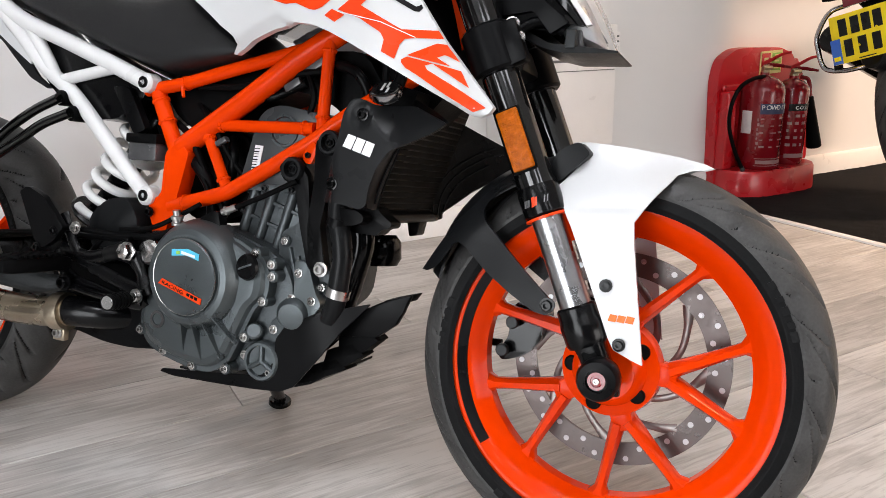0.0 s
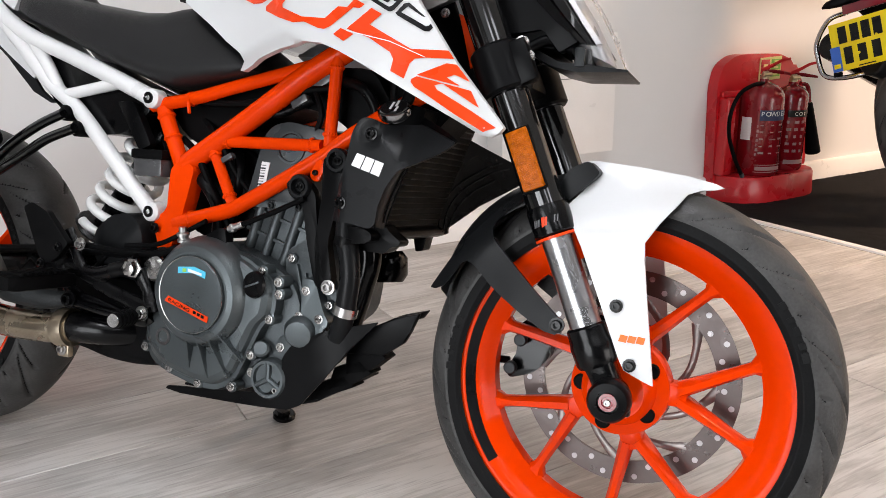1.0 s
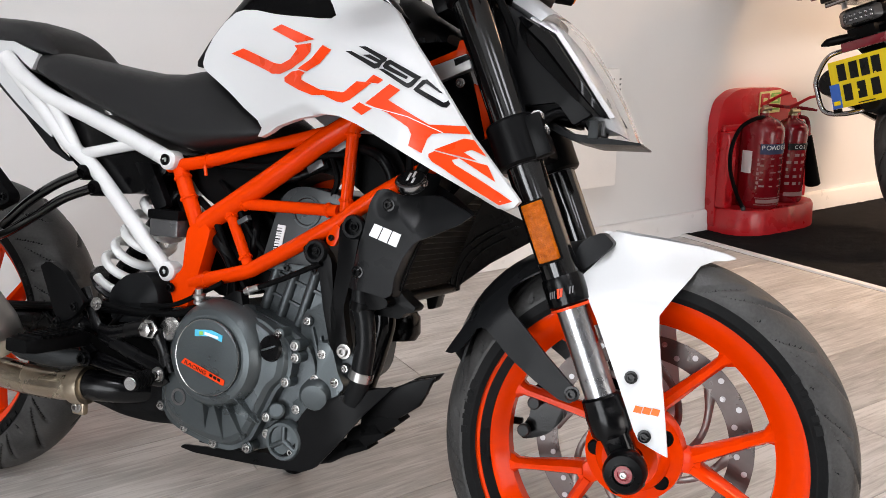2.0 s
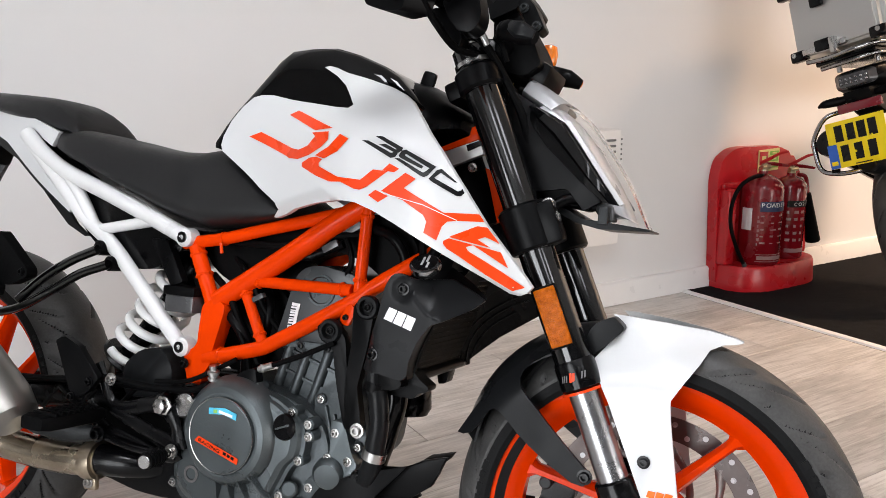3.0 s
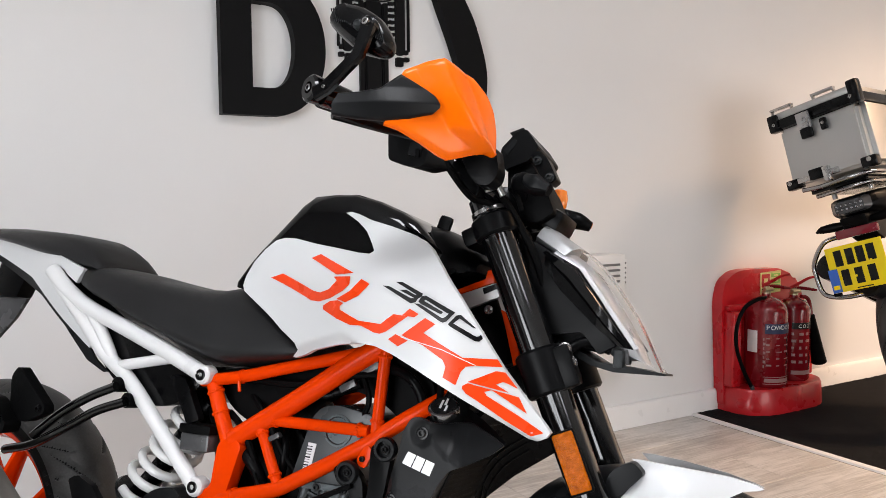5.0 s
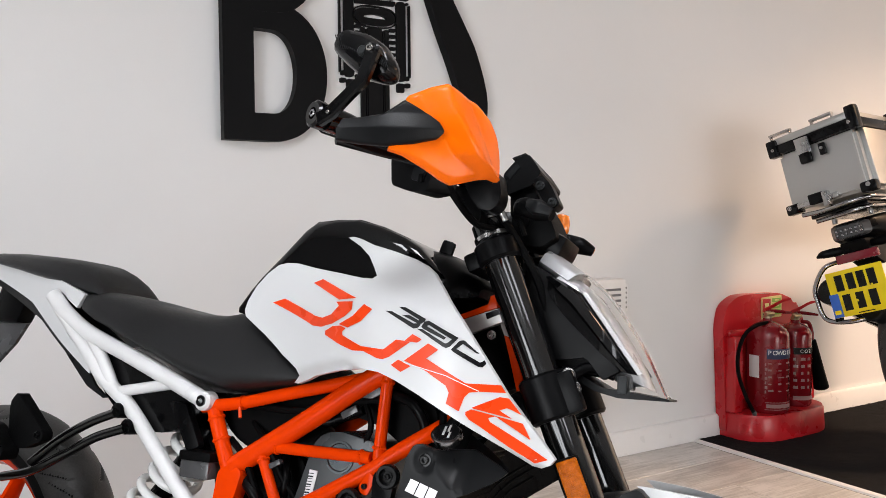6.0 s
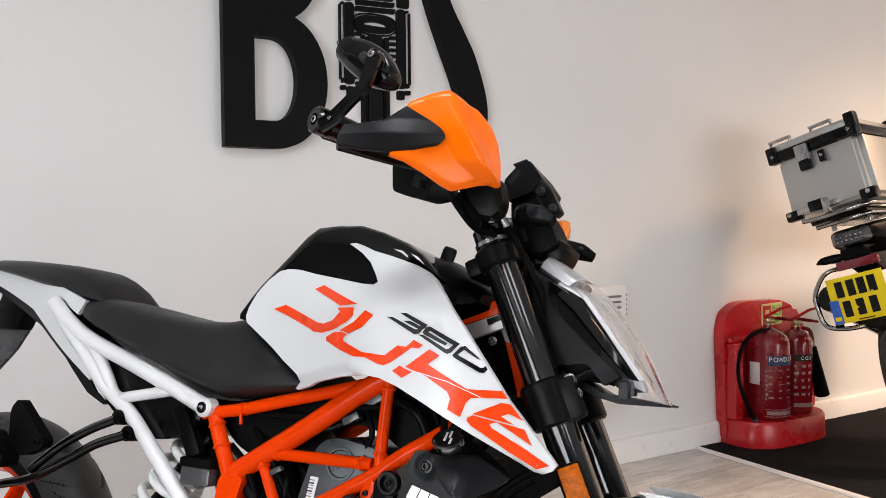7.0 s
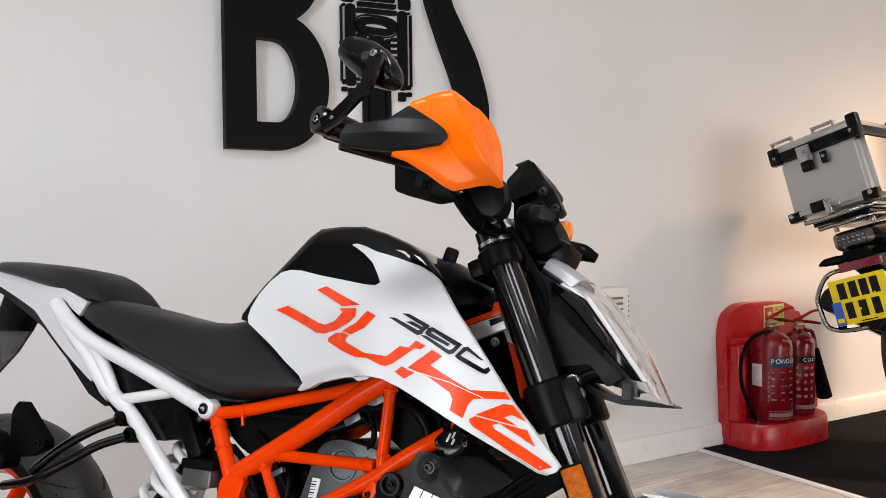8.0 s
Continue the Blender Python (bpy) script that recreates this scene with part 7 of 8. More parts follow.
guard_shell("hand_guard", [(0.352, 0.9925), (0.37, 1.02), (0.39, 1.050), (0.40, 1.062), (0.46, 1.078), (0.50, 1.086), (0.54, 1.083), (0.61, 1.077), (0.66, 1.064), (0.69, 1.046), (0.71, 1.018), (0.72, 0.995)], [(0.352, 0.9915), (0.40, 0.988), (0.46, 0.978), (0.51, 0.968), (0.54, 0.965), (0.58, 0.972), (0.62, 0.979), (0.66, 0.984), (0.69, 0.983), (0.72, 0.990)], "guard", 0.352, 0.72, "orange plastic hand guard shell", 0.0)
guard_shell("guard_flap", [(0.185, 1.008), (0.20, 1.022), (0.27, 1.026), (0.33, 1.033), (0.36, 1.044), (0.39, 1.055), (0.43, 1.048), (0.46, 1.042), (0.48, 1.034), (0.49, 1.024)], [(0.185, 0.996), (0.27, 0.994), (0.35, 0.995), (0.42, 1.002), (0.48, 1.013), (0.49, 1.020)], "shroud", 0.185, 0.49, "black inner part of the hand guard", 0.003, 0.006)
bm = bmesh.new()
prism(bm, rounded([(-0.295, 1.005), (-0.278, 1.011), (-0.256, 1.006), (-0.244, 1.018), (-0.238, 0.987), (-0.241, 0.972), (-0.253, 0.962), (-0.270, 0.965), (-0.283, 0.982)], 0.004), -0.206, -0.172, 0.004)
part("guard_mount", bm, "plastic", bike, "black hand guard mount")
bm = bmesh.new()
prism(bm, rounded([(-0.331, 1.011), (-0.311, 1.012), (-0.281, 0.971), (-0.285, 0.954), (-0.300, 0.959), (-0.314, 0.983)], 0.004), -0.160, -0.130, 0.004)
part("guard_mount", bm, "plastic", bike, "black hand guard mount")
BE, BD = V(-0.398, -0.438, 1.029), V(-0.42, -0.905, 0.03)
bm = bmesh.new()
lathe(bm, [(0, -0.05), (0.015, -0.05), (0.0168, -0.02), (0.0168, -0.012), (0.0135, -0.011), (0.0135, -0.007), (0.0172, -0.006), (0.0172, 0.004), (0.014, 0.007), (0.0075, 0.007), (0.007, 0.003), (0, 0.003)], BE, BD, 32)
be = part("bar_end", bm, "glossblack", bike, "machined black bar end with steel screw")
screw(be, BE + BD.normalized() * 0.003, 0.0048, BD, "chrome", flange=False)
w, uu, vv = axes(BD)
for k in range(14):
    a = 2 * math.pi * k / 14
    if k % 7 < 5:
        bm = bmesh.new()
        c = BE + w * 0.0056 + (uu * math.cos(a) + vv * math.sin(a)) * 0.0118
        box(bm, c, (0.0022, 0.0008, 0.0012), 0, Matrix((uu, w, vv)).transposed())
        part("print", bm, "whiteink", be)
bm = bmesh.new()
arm = [(-0.390, -0.446, 1.020), (-0.372, -0.450, 1.026), (-0.349, -0.452, 1.046), (-0.333, -0.452, 1.061), (-0.328, -0.452, 1.077), (-0.323, -0.452, 1.096)]
rings = []
line = [Vector(p) for p in arm]
for k, p in enumerate(line):
    dd = (line[min(k + 1, 5)] - line[max(k - 1, 0)]).normalized()
    sd = V(-dd.z, 0, dd.x)
    hw = (0.009, 0.0085, 0.0075, 0.008, 0.0085, 0.009)[k]
    rings.append([p + sd * x + V(0, y, 0) for x, y in ((-hw, -0.002), (-hw * 0.7, -0.005), (hw * 0.7, -0.005), (hw, -0.002), (hw, 0.004), (-hw, 0.004))])
loft(bm, rings)
cyl(bm, (-0.323, -0.456, 1.098), (-0.323, -0.440, 1.098), 0.0095, 24, edge=0.002)
stalk = part("mirror_stalk", bm, "black", bike, "black flat-sided mirror stalk", 30)
screw(stalk, (-0.323, -0.456, 1.098), 0.0045, (0, -1, 0.05), "steel", flange=False)
screw(stalk, (-0.372, -0.4555, 1.024), 0.0022, (0, -1, 0.05), "steel", flange=False)
bm = bmesh.new()
cyl(bm, (-0.338, -0.452, 1.100), (-0.338, -0.425, 1.100), 0.0065, 20, edge=0.002)
part("mirror_pivot", bm, "engdark", bike, "steel mirror pivot")
bm = bmesh.new()
MIR = [(-0.396, 1.121), (-0.386, 1.139), (-0.375, 1.142), (-0.345, 1.133), (-0.322, 1.117), (-0.308, 1.095), (-0.304, 1.083), (-0.308, 1.071), (-0.322, 1.070), (-0.351, 1.079), (-0.380, 1.103)]
loft(bm, [[(-0.350 + (x + 0.350) * k + o, y, 1.107 + (z - 1.107) * k) for x, z in rounded(MIR, 0.008)] for k, y, o in ((0.35, -0.4415, 0.002), (0.62, -0.440, 0.002), (0.86, -0.434, 0.001), (1.0, -0.422, 0), (1.0, -0.412, 0), (0.93, -0.405, 0), (0.5, -0.404, 0))])
mirror = part("mirror_housing", bm, "black", bike, "carbon-look bar-end mirror housing", 30)
for k in range(26):
    bm = bmesh.new()
    x = -0.384 + k * 0.0027
    zt = 1.132 - 0.55 * max(0, k * 0.0027 - 0.014) - 0.002
    tube(bm, [(x, -0.4375 + 0.0 * k, zt), (x + 0.010, -0.4415, zt - 0.022)], 0.0007, 5, 1)
    part("weave", bm, "shroud", mirror)

# ---- wall sign ----
def sweep(bm, inner, outer, y0, y1):
    loft(bm, [[(a[0], y0, a[1]), (b[0], y0, b[1]), (b[0], y1, b[1]), (a[0], y1, a[1])] for a, b in zip(inner, outer)])


SY0, SY1 = -0.0405, -0.0005
letter = bmesh.new()
prism(letter, [(0.512, 1.226), (0.607, 1.226), (0.607, 2.03), (0.512, 2.03)], SY0, SY1)
for zc, ro, ri, xo, xi in ((1.440, 0.214, 0.129, 0.184, 0.083), (1.826, 0.204, 0.122, 0.165, 0.068)):
    inn, out = [(0.6065, zc + ri)], [(0.6065, zc + ro)]
    for k in range(25):
        a = math.pi * (0.5 - k / 24)
        c, s = max(0, math.cos(a)) ** 0.85, math.sin(a)
        inn.append((0.66 + xi * c, zc + ri * s))
        out.append((0.66 + xo * c, zc + ro * s))
    inn.append((0.6065, zc - ri))
    out.append((0.6065, zc - ro))
    sweep(letter, inn, out, SY0 - (0.0006 if zc > 1.6 else 0.0), SY1)
tagged(link("sign_letter", letter, "sign"), "large black block letter fixed to the white wall", "wall sign", "wall sign pieces")
band_l = curve_points([(1.175, 0, 1.99), (1.188, 0, 1.88), (1.213, 0, 1.765), (1.262, 0, 1.630), (1.315, 0, 1.500), (1.345, 0, 1.40), (1.335, 0, 1.31)], 6)
band_r = curve_points([(1.275, 0, 1.99), (1.285, 0, 1.88), (1.306, 0, 1.770), (1.360, 0, 1.670), (1.412, 0, 1.570), (1.455, 0, 1.42), (1.450, 0, 1.29)], 6)
letter = bmesh.new()
sweep(letter, [(p.x, p.z) for p in band_l], [(p.x, p.z) for p in band_r], SY0, SY1)
tagged(link("sign_letter", letter, "sign"), "curved black stroke of a sign letter on the wall", "wall sign", "wall sign pieces")
icon = thing("sign_emblem", "black cut-out emblem of a motorcycle front on the wall", "wall sign", None, "wall sign pieces")


def flat(outline, name="emblem_piece", material="sign", y=(-0.0125, -0.0005)):
    bm = bmesh.new()
    prism(bm, outline, y[0], y[1])
    return part(name, bm, material, icon)


def bar(x0, x1, z0, z1, r=0.01):
    return rounded([(x0, z0), (x1, z0), (x1, z1), (x0, z1)], r)


for x0 in (0.899, 1.109):
    # fork tubes with a slot of bare wall along them
    flip = x0 < 1.0
    def side(a, b):
        return (x0 + 0.052 - b, x0 + 0.052 - a) if flip else (x0 + a, x0 + b)
    flat(bar(*side(0.0, 0.034), 1.452, 1.722, 0.014))
    flat(bar(*side(0.0465, 0.052), 1.466, 1.712, 0.002))
    flat(bar(*side(0.0345, 0.0462), 1.456, 1.471, 0.003))
    flat(bar(*side(0.0345, 0.0462), 1.713, 1.720, 0.003))
    flat(bar(*side(0.0, 0.027), 1.414, 1.445, 0.006))
    flat(bar(*side(0.031, 0.050), 1.432, 1.447, 0.004))
    flat(bar(*side(0.004, 0.048), 1.728, 1.765, 0.008))
    flat(bar(*side(0.0, 0.034), 1.772, 1.97, 0.014))
    flat(bar(*side(0.0465, 0.052), 1.78, 1.96, 0.002))
for k in range(9):
    for x0 in (0.956, 1.083):
        flat(bar(x0, x0 + 0.021, 1.452 + k * 0.0205, 1.463 + k * 0.0205, 0.002))
for x0, x1 in ((0.976, 0.9905), (1.001, 1.053), (1.064, 1.079)):
    flat(bar(x0, x1, 1.25, 1.620, 0.002))
for x0 in (0.9945, 1.0575):
    flat(bar(x0, x0 + 0.0025, 1.25, 1.616, 0.001))


def oval(rx, rz, cx=1.028, cz=1.659, n=40):
    return [(cx + rx * math.copysign(abs(math.cos(a)) ** 0.7, math.cos(a)), cz + rz * math.copysign(abs(math.sin(a)) ** 0.85, math.sin(a))) for a in [2 * math.pi * k / n for k in range(n + 1)]]


def crescent(t):
    """The bare slot in the headlamp oval, curved upwards."""
    return [(1.030 + 0.043 * math.cos(a), 1.655 + 0.012 * math.sin(a) * (1.0 if math.sin(a) > 0 else 0.15)) for a in [2 * math.pi * k / 40 for k in range(41)]]


bm = bmesh.new()
sweep(bm, crescent(0), oval(0.075, 0.0285), -0.0125, -0.0005)
part("emblem_piece", bm, "sign", icon)
bm = bmesh.new()
sweep(bm, oval(0.079, 0.0325), oval(0.083, 0.0365), -0.0125, -0.0005)
part("emblem_piece", bm, "sign", icon)
for k in range(7):
    z = 1.700 + k * 0.021
    flat(rounded([(0.957 + 0.003 * k, z - 0.003), (1.102 - 0.003 * k, z + 0.003), (1.105 - 0.003 * k, z + 0.019), (0.957 + 0.003 * k, z + 0.013)], 0.003))

# ---- wall heater with louvres ----
heater = thing("wall_heater", "white metal wall heater with a louvred upper grille", "heater")
bm = bmesh.new()
box(bm, (1.80, -0.0525, 0.515), (0.52, 0.103, 0.45), 0.006)
body = part("casing", bm, "gloss_trim", heater)
# slots and seam are not cut: grey bars paint their shade
for k in range(5):
    bm = bmesh.new()
    box(bm, (1.80, -0.1055, 0.700 - k * 0.022), (0.46, 0.006, 0.009), 0.001)
    part("slot", bm, "greyslot", body, "grey bar painted as the shade of a louvre slot")
bm = bmesh.new()
box(bm, (1.80, -0.1055, 0.575), (0.50, 0.004, 0.003), 0.0005)
part("seam", bm, "greyslot", body)
bm = bmesh.new()
box(bm, (2.067, -0.06, 0.345), (0.014, 0.05, 0.11), 0.002)
brk = part("side_bracket", bm, "gloss_trim", heater, "white side bracket with two screws")
for z in (0.375, 0.312):
    screw(brk, (2.067, -0.085, z), 0.004, material="brass", flange=False)
grille = thing("wall_vent", "white slatted vent grille on the wall", "vent")
bm = bmesh.new()
box(bm, (2.094, -0.0065, 0.652), (0.125, 0.012, 0.115), 0.003)
part("frame", bm, "gloss_trim", grille)
# grey bars paint the shade between the vent's slats
for k in range(5):
    bm = bmesh.new()
    box(bm, (2.094, -0.0135, 0.694 - k * 0.020), (0.108, 0.004, 0.0075), 0.0008)
    part("slat_gap_shade", bm, "greyslot", grille)

# ---- fire point ----
stand = thing("extinguisher_stand", "red moulded plastic stand for two fire extinguishers", "stand")
bm = bmesh.new()
prism(bm, rounded([(2.655, 0.02), (2.632, 0.50), (2.655, 0.585), (2.73, 0.626), (2.80, 0.632), (3.03, 0.628), (3.12, 0.598), (3.14, 0.565), (3.155, 0.58), (3.20, 0.52), (3.235, 0.44), (3.25, 0.02)], 0.03), -0.055, -0.002, 0.012, 3)
part("back_panel", bm, "red", stand)
for k in range(4):
    bm = bmesh.new()
    box(bm, (2.70, -0.058, 0.40 + k * 0.022), (0.05, 0.01, 0.008), 0.003)
    part("rib", bm, "red", stand)
for x0, x1, z0, z1, d in ((2.652, 2.712, 0.118, 0.455, 0.055), (3.185, 3.235, 0.118, 0.42, 0.055), (2.655, 3.205, 0.452, 0.480, 0.026)):
    bm = bmesh.new()
    box(bm, ((x0 + x1) / 2, -0.055 - d / 2 + 0.006, (z0 + z1) / 2), (x1 - x0, d, z1 - z0), 0.012, seg=3)
    part("moulded_lip", bm, "red", stand)
bm = bmesh.new()
outline = []
for k in range(21):
    a = math.pi + math.pi * k / 20
    outline.append((2.945 + 0.285 * math.copysign(abs(math.cos(a)) ** 0.6, math.cos(a)), -0.03 + 0.20 * -abs(math.sin(a)) ** 0.6))
outline += [(3.23, -0.004), (2.66, -0.004)]
loft(bm, [[(2.945 + (x - 2.945) * s, y * (s if y < -0.01 else 1), z) for x, y in outline] for s, z in ((1.0, 0.004), (1.0, 0.02), (0.985, 0.105), (0.96, 0.118), (0.90, 0.118))])
part("base", bm, "red", stand)
bm = bmesh.new()
prism(bm, [(2.895, 0.513), (3.040, 0.519), (3.040, 0.618), (2.895, 0.612)], -0.0595, -0.0555)
notice = part("notice", bm, "cream", stand, "pale yellow fire notice with red and green panels")
for x0, x1, z0, z1, m_ in ((2.902, 2.958, 0.545, 0.605, "red"), (2.902, 2.958, 0.519, 0.540, "ink"), (2.972, 3.032, 0.588, 0.606, "green"), (2.972, 3.032, 0.560, 0.582, "green"), (2.972, 3.032, 0.530, 0.554, "green")):
    bm = bmesh.new()
    box(bm, ((x0 + x1) / 2, -0.0605, (z0 + z1) / 2), (x1 - x0, 0.002, z1 - z0))
    pan = part("print", bm, m_, notice)
    bm = bmesh.new()
    box(bm, ((x0 + x1) / 2, -0.0620, (z0 + z1) / 2), ((x1 - x0) * 0.5, 0.001, (z1 - z0) * 0.35))
    part("symbol", bm, "cream", pan)


def wrap(bm, centre, r, a0, a1, z0, z1, n=14):
    """A thin patch on a cylinder; angles in degrees, -90 faces out of the wall."""
    rings = []
    for k in range(n + 1):
        a = radians(a0 + (a1 - a0) * k / n)
        rings.append([V(centre[0] + q * math.cos(a), centre[1] + q * math.sin(a), z) for q, z in ((r, z0), (r, z1), (r + 0.0012, z1), (r + 0.0012, z0))])
    return loft(bm, rings)


def extinguisher(label, c, r, z0, zs, labels):
    e = thing("fire_extinguisher", label, "fire extinguisher", None, "fire extinguishers")
    bm = bmesh.new()
    prof = [(0, 0), (r * 0.9, 0), (r, 0.012), (r, zs - z0)]
    prof += [(r * math.cos(a), zs - z0 + r * 0.75 * math.sin(a)) for a in (0.3, 0.6, 0.9, 1.2)] + [(0.02, zs - z0 + r * 0.75), (0.017, zs - z0 + r * 0.75 + 0.02), (0, zs - z0 + r * 0.75 + 0.02)]
    lathe(bm, prof, (c[0], c[1], z0), (0, 0, 1), 40)
    part("cylinder", bm, "redcan", e)
    top = zs + r * 0.75 + 0.02
    bm = bmesh.new()
    lathe(bm, [(0, 0), (0.019, 0), (0.019, 0.012), (0.014, 0.016), (0.014, 0.032), (0, 0.032)], (c[0], c[1], top - 0.008), (0, 0, 1), 20)
    cyl(bm, (c[0] - 0.028, c[1] - 0.01, top + 0.010), (c[0] + 0.028, c[1] - 0.01, top + 0.010), 0.010, 14, edge=0.002)
    part("valve", bm, "brass", e, "brass valve")
    for nm, pts in (("lever", ((-0.02, 0.026), (0.03, 0.045), (0.08, 0.066), (0.125, 0.074))), ("carry_handle", ((-0.01, 0.020), (0.04, 0.022), (0.09, 0.016), (0.13, 0.010)))):
        bm = bmesh.new()
        tube(bm, [(c[0] + x * 0.9, c[1] - 0.3 * x, top + z) for x, z in pts], [0.009, 0.008, 0.007, 0.005], 10, 5, 0.45)
        part(nm, bm, "red" if nm == "lever" else "redcan", e)
    for m_, a0, a1, zb, zt in labels:
        bm = bmesh.new()
        wrap(bm, c, r, a0, a1, zb, zt)
        part("label_patch", bm, m_, e)
    return e


C1, R1, C2, R2 = (2.885, -0.125), 0.093, (3.075, -0.115), 0.073
rows = [("bluelabel", -145, -60, 0.360, 0.404), ("paper", -197, -165, 0.275, 0.372)]
random.seed(4)
for k in range(5):
    for j in range(3):
        a = -142 + j * 27
        rows.append(("print", a, a + random.choice((9, 14, 18)), 0.338 - k * 0.030, 0.3455 - k * 0.030 - random.choice((0, 0.003))))
for k in range(7):
    rows.append(("print", -150, -146.5 + 3 * (k % 2), 0.33 - k * 0.02, 0.342 - k * 0.02))
rows += [("print", -150, -60, 0.168, 0.1705), ("print", -150, -60, 0.137, 0.1395), ("print", -146, -66, 0.146, 0.162)]
e1 = extinguisher("large red powder fire extinguisher with white printed panels", C1, R1, 0.1185, 0.448, rows)
rows = [("ink", -150, -60, 0.358, 0.388)]
for k in range(5):
    for j in range(3):
        a = -150 + j * 26
        rows.append(("print", a, a + random.choice((8, 13, 16)), 0.33 - k * 0.032, 0.342 - k * 0.032))
rows += [("print", -150, -70, 0.150, 0.168)]
e2 = extinguisher("slimmer red gas fire extinguisher with black discharge horn", C2, R2, 0.1185, 0.44, rows)
a = radians(-112)
for k, ch in enumerate("POWDER"):
    a = radians(-138 + k * 14)
    p = V(C1[0] + (R1 + 0.0022) * math.cos(a), C1[1] + (R1 + 0.0022) * math.sin(a), 0.379)
    text_mesh(ch, 0.028, e1, Matrix.Translation(p) @ Matrix.Rotation(a + math.pi / 2, 4, "Z") @ Matrix.Rotation(math.pi / 2, 4, "X"), "whiteink")
for k, ch in enumerate("CO2"):
    a = radians(-122 + k * 16)
    p = V(C2[0] + (R2 + 0.0022) * math.cos(a), C2[1] + (R2 + 0.0022) * math.sin(a), 0.365)
    text_mesh(ch, 0.022, e2, Matrix.Translation(p) @ Matrix.Rotation(a + math.pi / 2, 4, "Z") @ Matrix.Rotation(math.pi / 2, 4, "X"), "whiteink")
bm = bmesh.new()
tube(bm, [(2.862, -0.14, 0.512), (2.78, -0.15, 0.508), (2.700, -0.15, 0.475), (2.655, -0.15, 0.40), (2.655, -0.15, 0.31), (2.690, -0.16, 0.21), (2.737, -0.165, 0.135)], 0.0085, 12, 7)
hose = part("hose", bm, "void", e1, "black rubber hose")
bm = bmesh.new()
cyl(bm, (2.737, -0.165, 0.137), (2.746, -0.167, 0.121), 0.010, 14, edge=0.002)
part("nozzle", bm, "reservoir", hose)
bm = bmesh.new()
tube(bm, [(3.10, -0.135, 0.50), (3.135, -0.145, 0.49), (3.150, -0.15, 0.45), (3.148, -0.155, 0.41)], 0.009, 12, 5)
part("horn_pipe", bm, "redcan", e2)
bm = bmesh.new()
cyl(bm, (3.146, -0.156, 0.415), (3.205, -0.165, 0.185), 0.016, 24, 0.034, 0.004)
part("discharge_horn", bm, "void", e2, "black discharge horn")

for ob, sx in ((stand, 2.685), (e1, 2.650), (e2, 2.672)):
    ob.matrix_basis = Matrix.Translation((sx, 0, 0)) @ Matrix.Diagonal((0.96, 1, 1, 1)) @ Matrix.Translation((-2.645, 0, 0))

# ---- tail of the touring motorcycle ----
tour = thing("touring_motorcycle", "touring motorcycle with aluminium top case, seen from behind", "motorcycle", pose(3.12, -0.66, 0.0, 0, 0, 10) @ pose(0, 0, 0, -16.5, 0, 0))
YC = -0.12


def part2(name, bm, material, label="", parent=None):
    return part(name, bm, material, parent or tour, label)


w2 = tyre("rear_tyre", tyre_mesh(0.33, 0.078, 0.2, 14), tour, "black grooved rear tyre")
w2.location = (0.06, YC, 0.345)
bm = bmesh.new()
lathe(bm, [(0.222, -0.06), (0.222, 0.06), (0.205, 0.05), (0.195, 0), (0.205, -0.05), (0.222, -0.06)], (0, 0, 0), (0, 1, 0), 64)
part("rim", bm, "black", w2)
bm = bmesh.new()
lathe(bm, [(0.03, -0.08), (0.06, -0.06), (0.06, 0.06), (0.03, 0.08), (0.03, -0.08)], (0, 0, 0), (0, 1, 0), 32)
part("hub", bm, "black", w2)
for k in range(10):
    part("spoke", spoke_mesh(36 * k, 36 * k, 0.05, 0.205), "black", w2)
# top case
case = thing("top_case", "brushed aluminium top case with black corners and lid band", "top case", tour.matrix_basis.copy())


def lump(x0, x1, y0, y1, z0, z1, material, name, bevel=0.006, parent=case, label=""):
    bm = bmesh.new()
    box(bm, ((x0 + x1) / 2, (y0 + y1) / 2, (z0 + z1) / 2), (x1 - x0, y1 - y0, z1 - z0), bevel)
    return part(name, bm, material, parent, label)


CY0, CY1 = -0.290, 0.050
CC = (CY0 + CY1) / 2 + 0.045
bm = bmesh.new()
prof = [(-0.395, 1.048), (-0.405, 1.075), (-0.395, 1.285), (-0.02, 1.285), (-0.01, 1.075), (-0.02, 1.048)]
loft(bm, [[(x, y, z) for x, z in prof] for y in (CY0 + 0.018, CY1 - 0.018)])
bmesh.ops.bevel(bm, geom=bm.edges[:], offset=0.012, segments=2, affect="EDGES")
part("body", bm, "alu", case)
lump(-0.36, -0.05, CY0 - 0.001, CY0 + 0.02, 1.06, 1.285, "alu", "side_plate", 0.003)
lump(-0.408, -0.012, CY0 - 0.004, CY1 + 0.004, 1.288, 1.328, "black", "lid_band", 0.008, label="black band round the lid")
lump(-0.40, -0.02, CY0 + 0.012, CY1 - 0.012, 1.327, 1.358, "alu", "lid", 0.012)
for y in (CY0, CY1):
    for x in (-0.405, -0.015):
        lump(x - 0.012 if x < -0.2 else x - 0.03, x + 0.03 if x < -0.2 else x + 0.012, y - 0.012 if y < 0 else y - 0.03, y + 0.03 if y < 0 else y + 0.012, 1.28, 1.372 if y < 0 else 1.352, "black", "corner_top", 0.010)
        low = lump(x - 0.006 if x < -0.2 else x - 0.035, x + 0.035 if x < -0.2 else x + 0.006, y - 0.006 if y < 0 else y - 0.055, y + 0.055 if y < 0 else y + 0.006, 1.036, 1.078, "black", "corner_foot", 0.010)
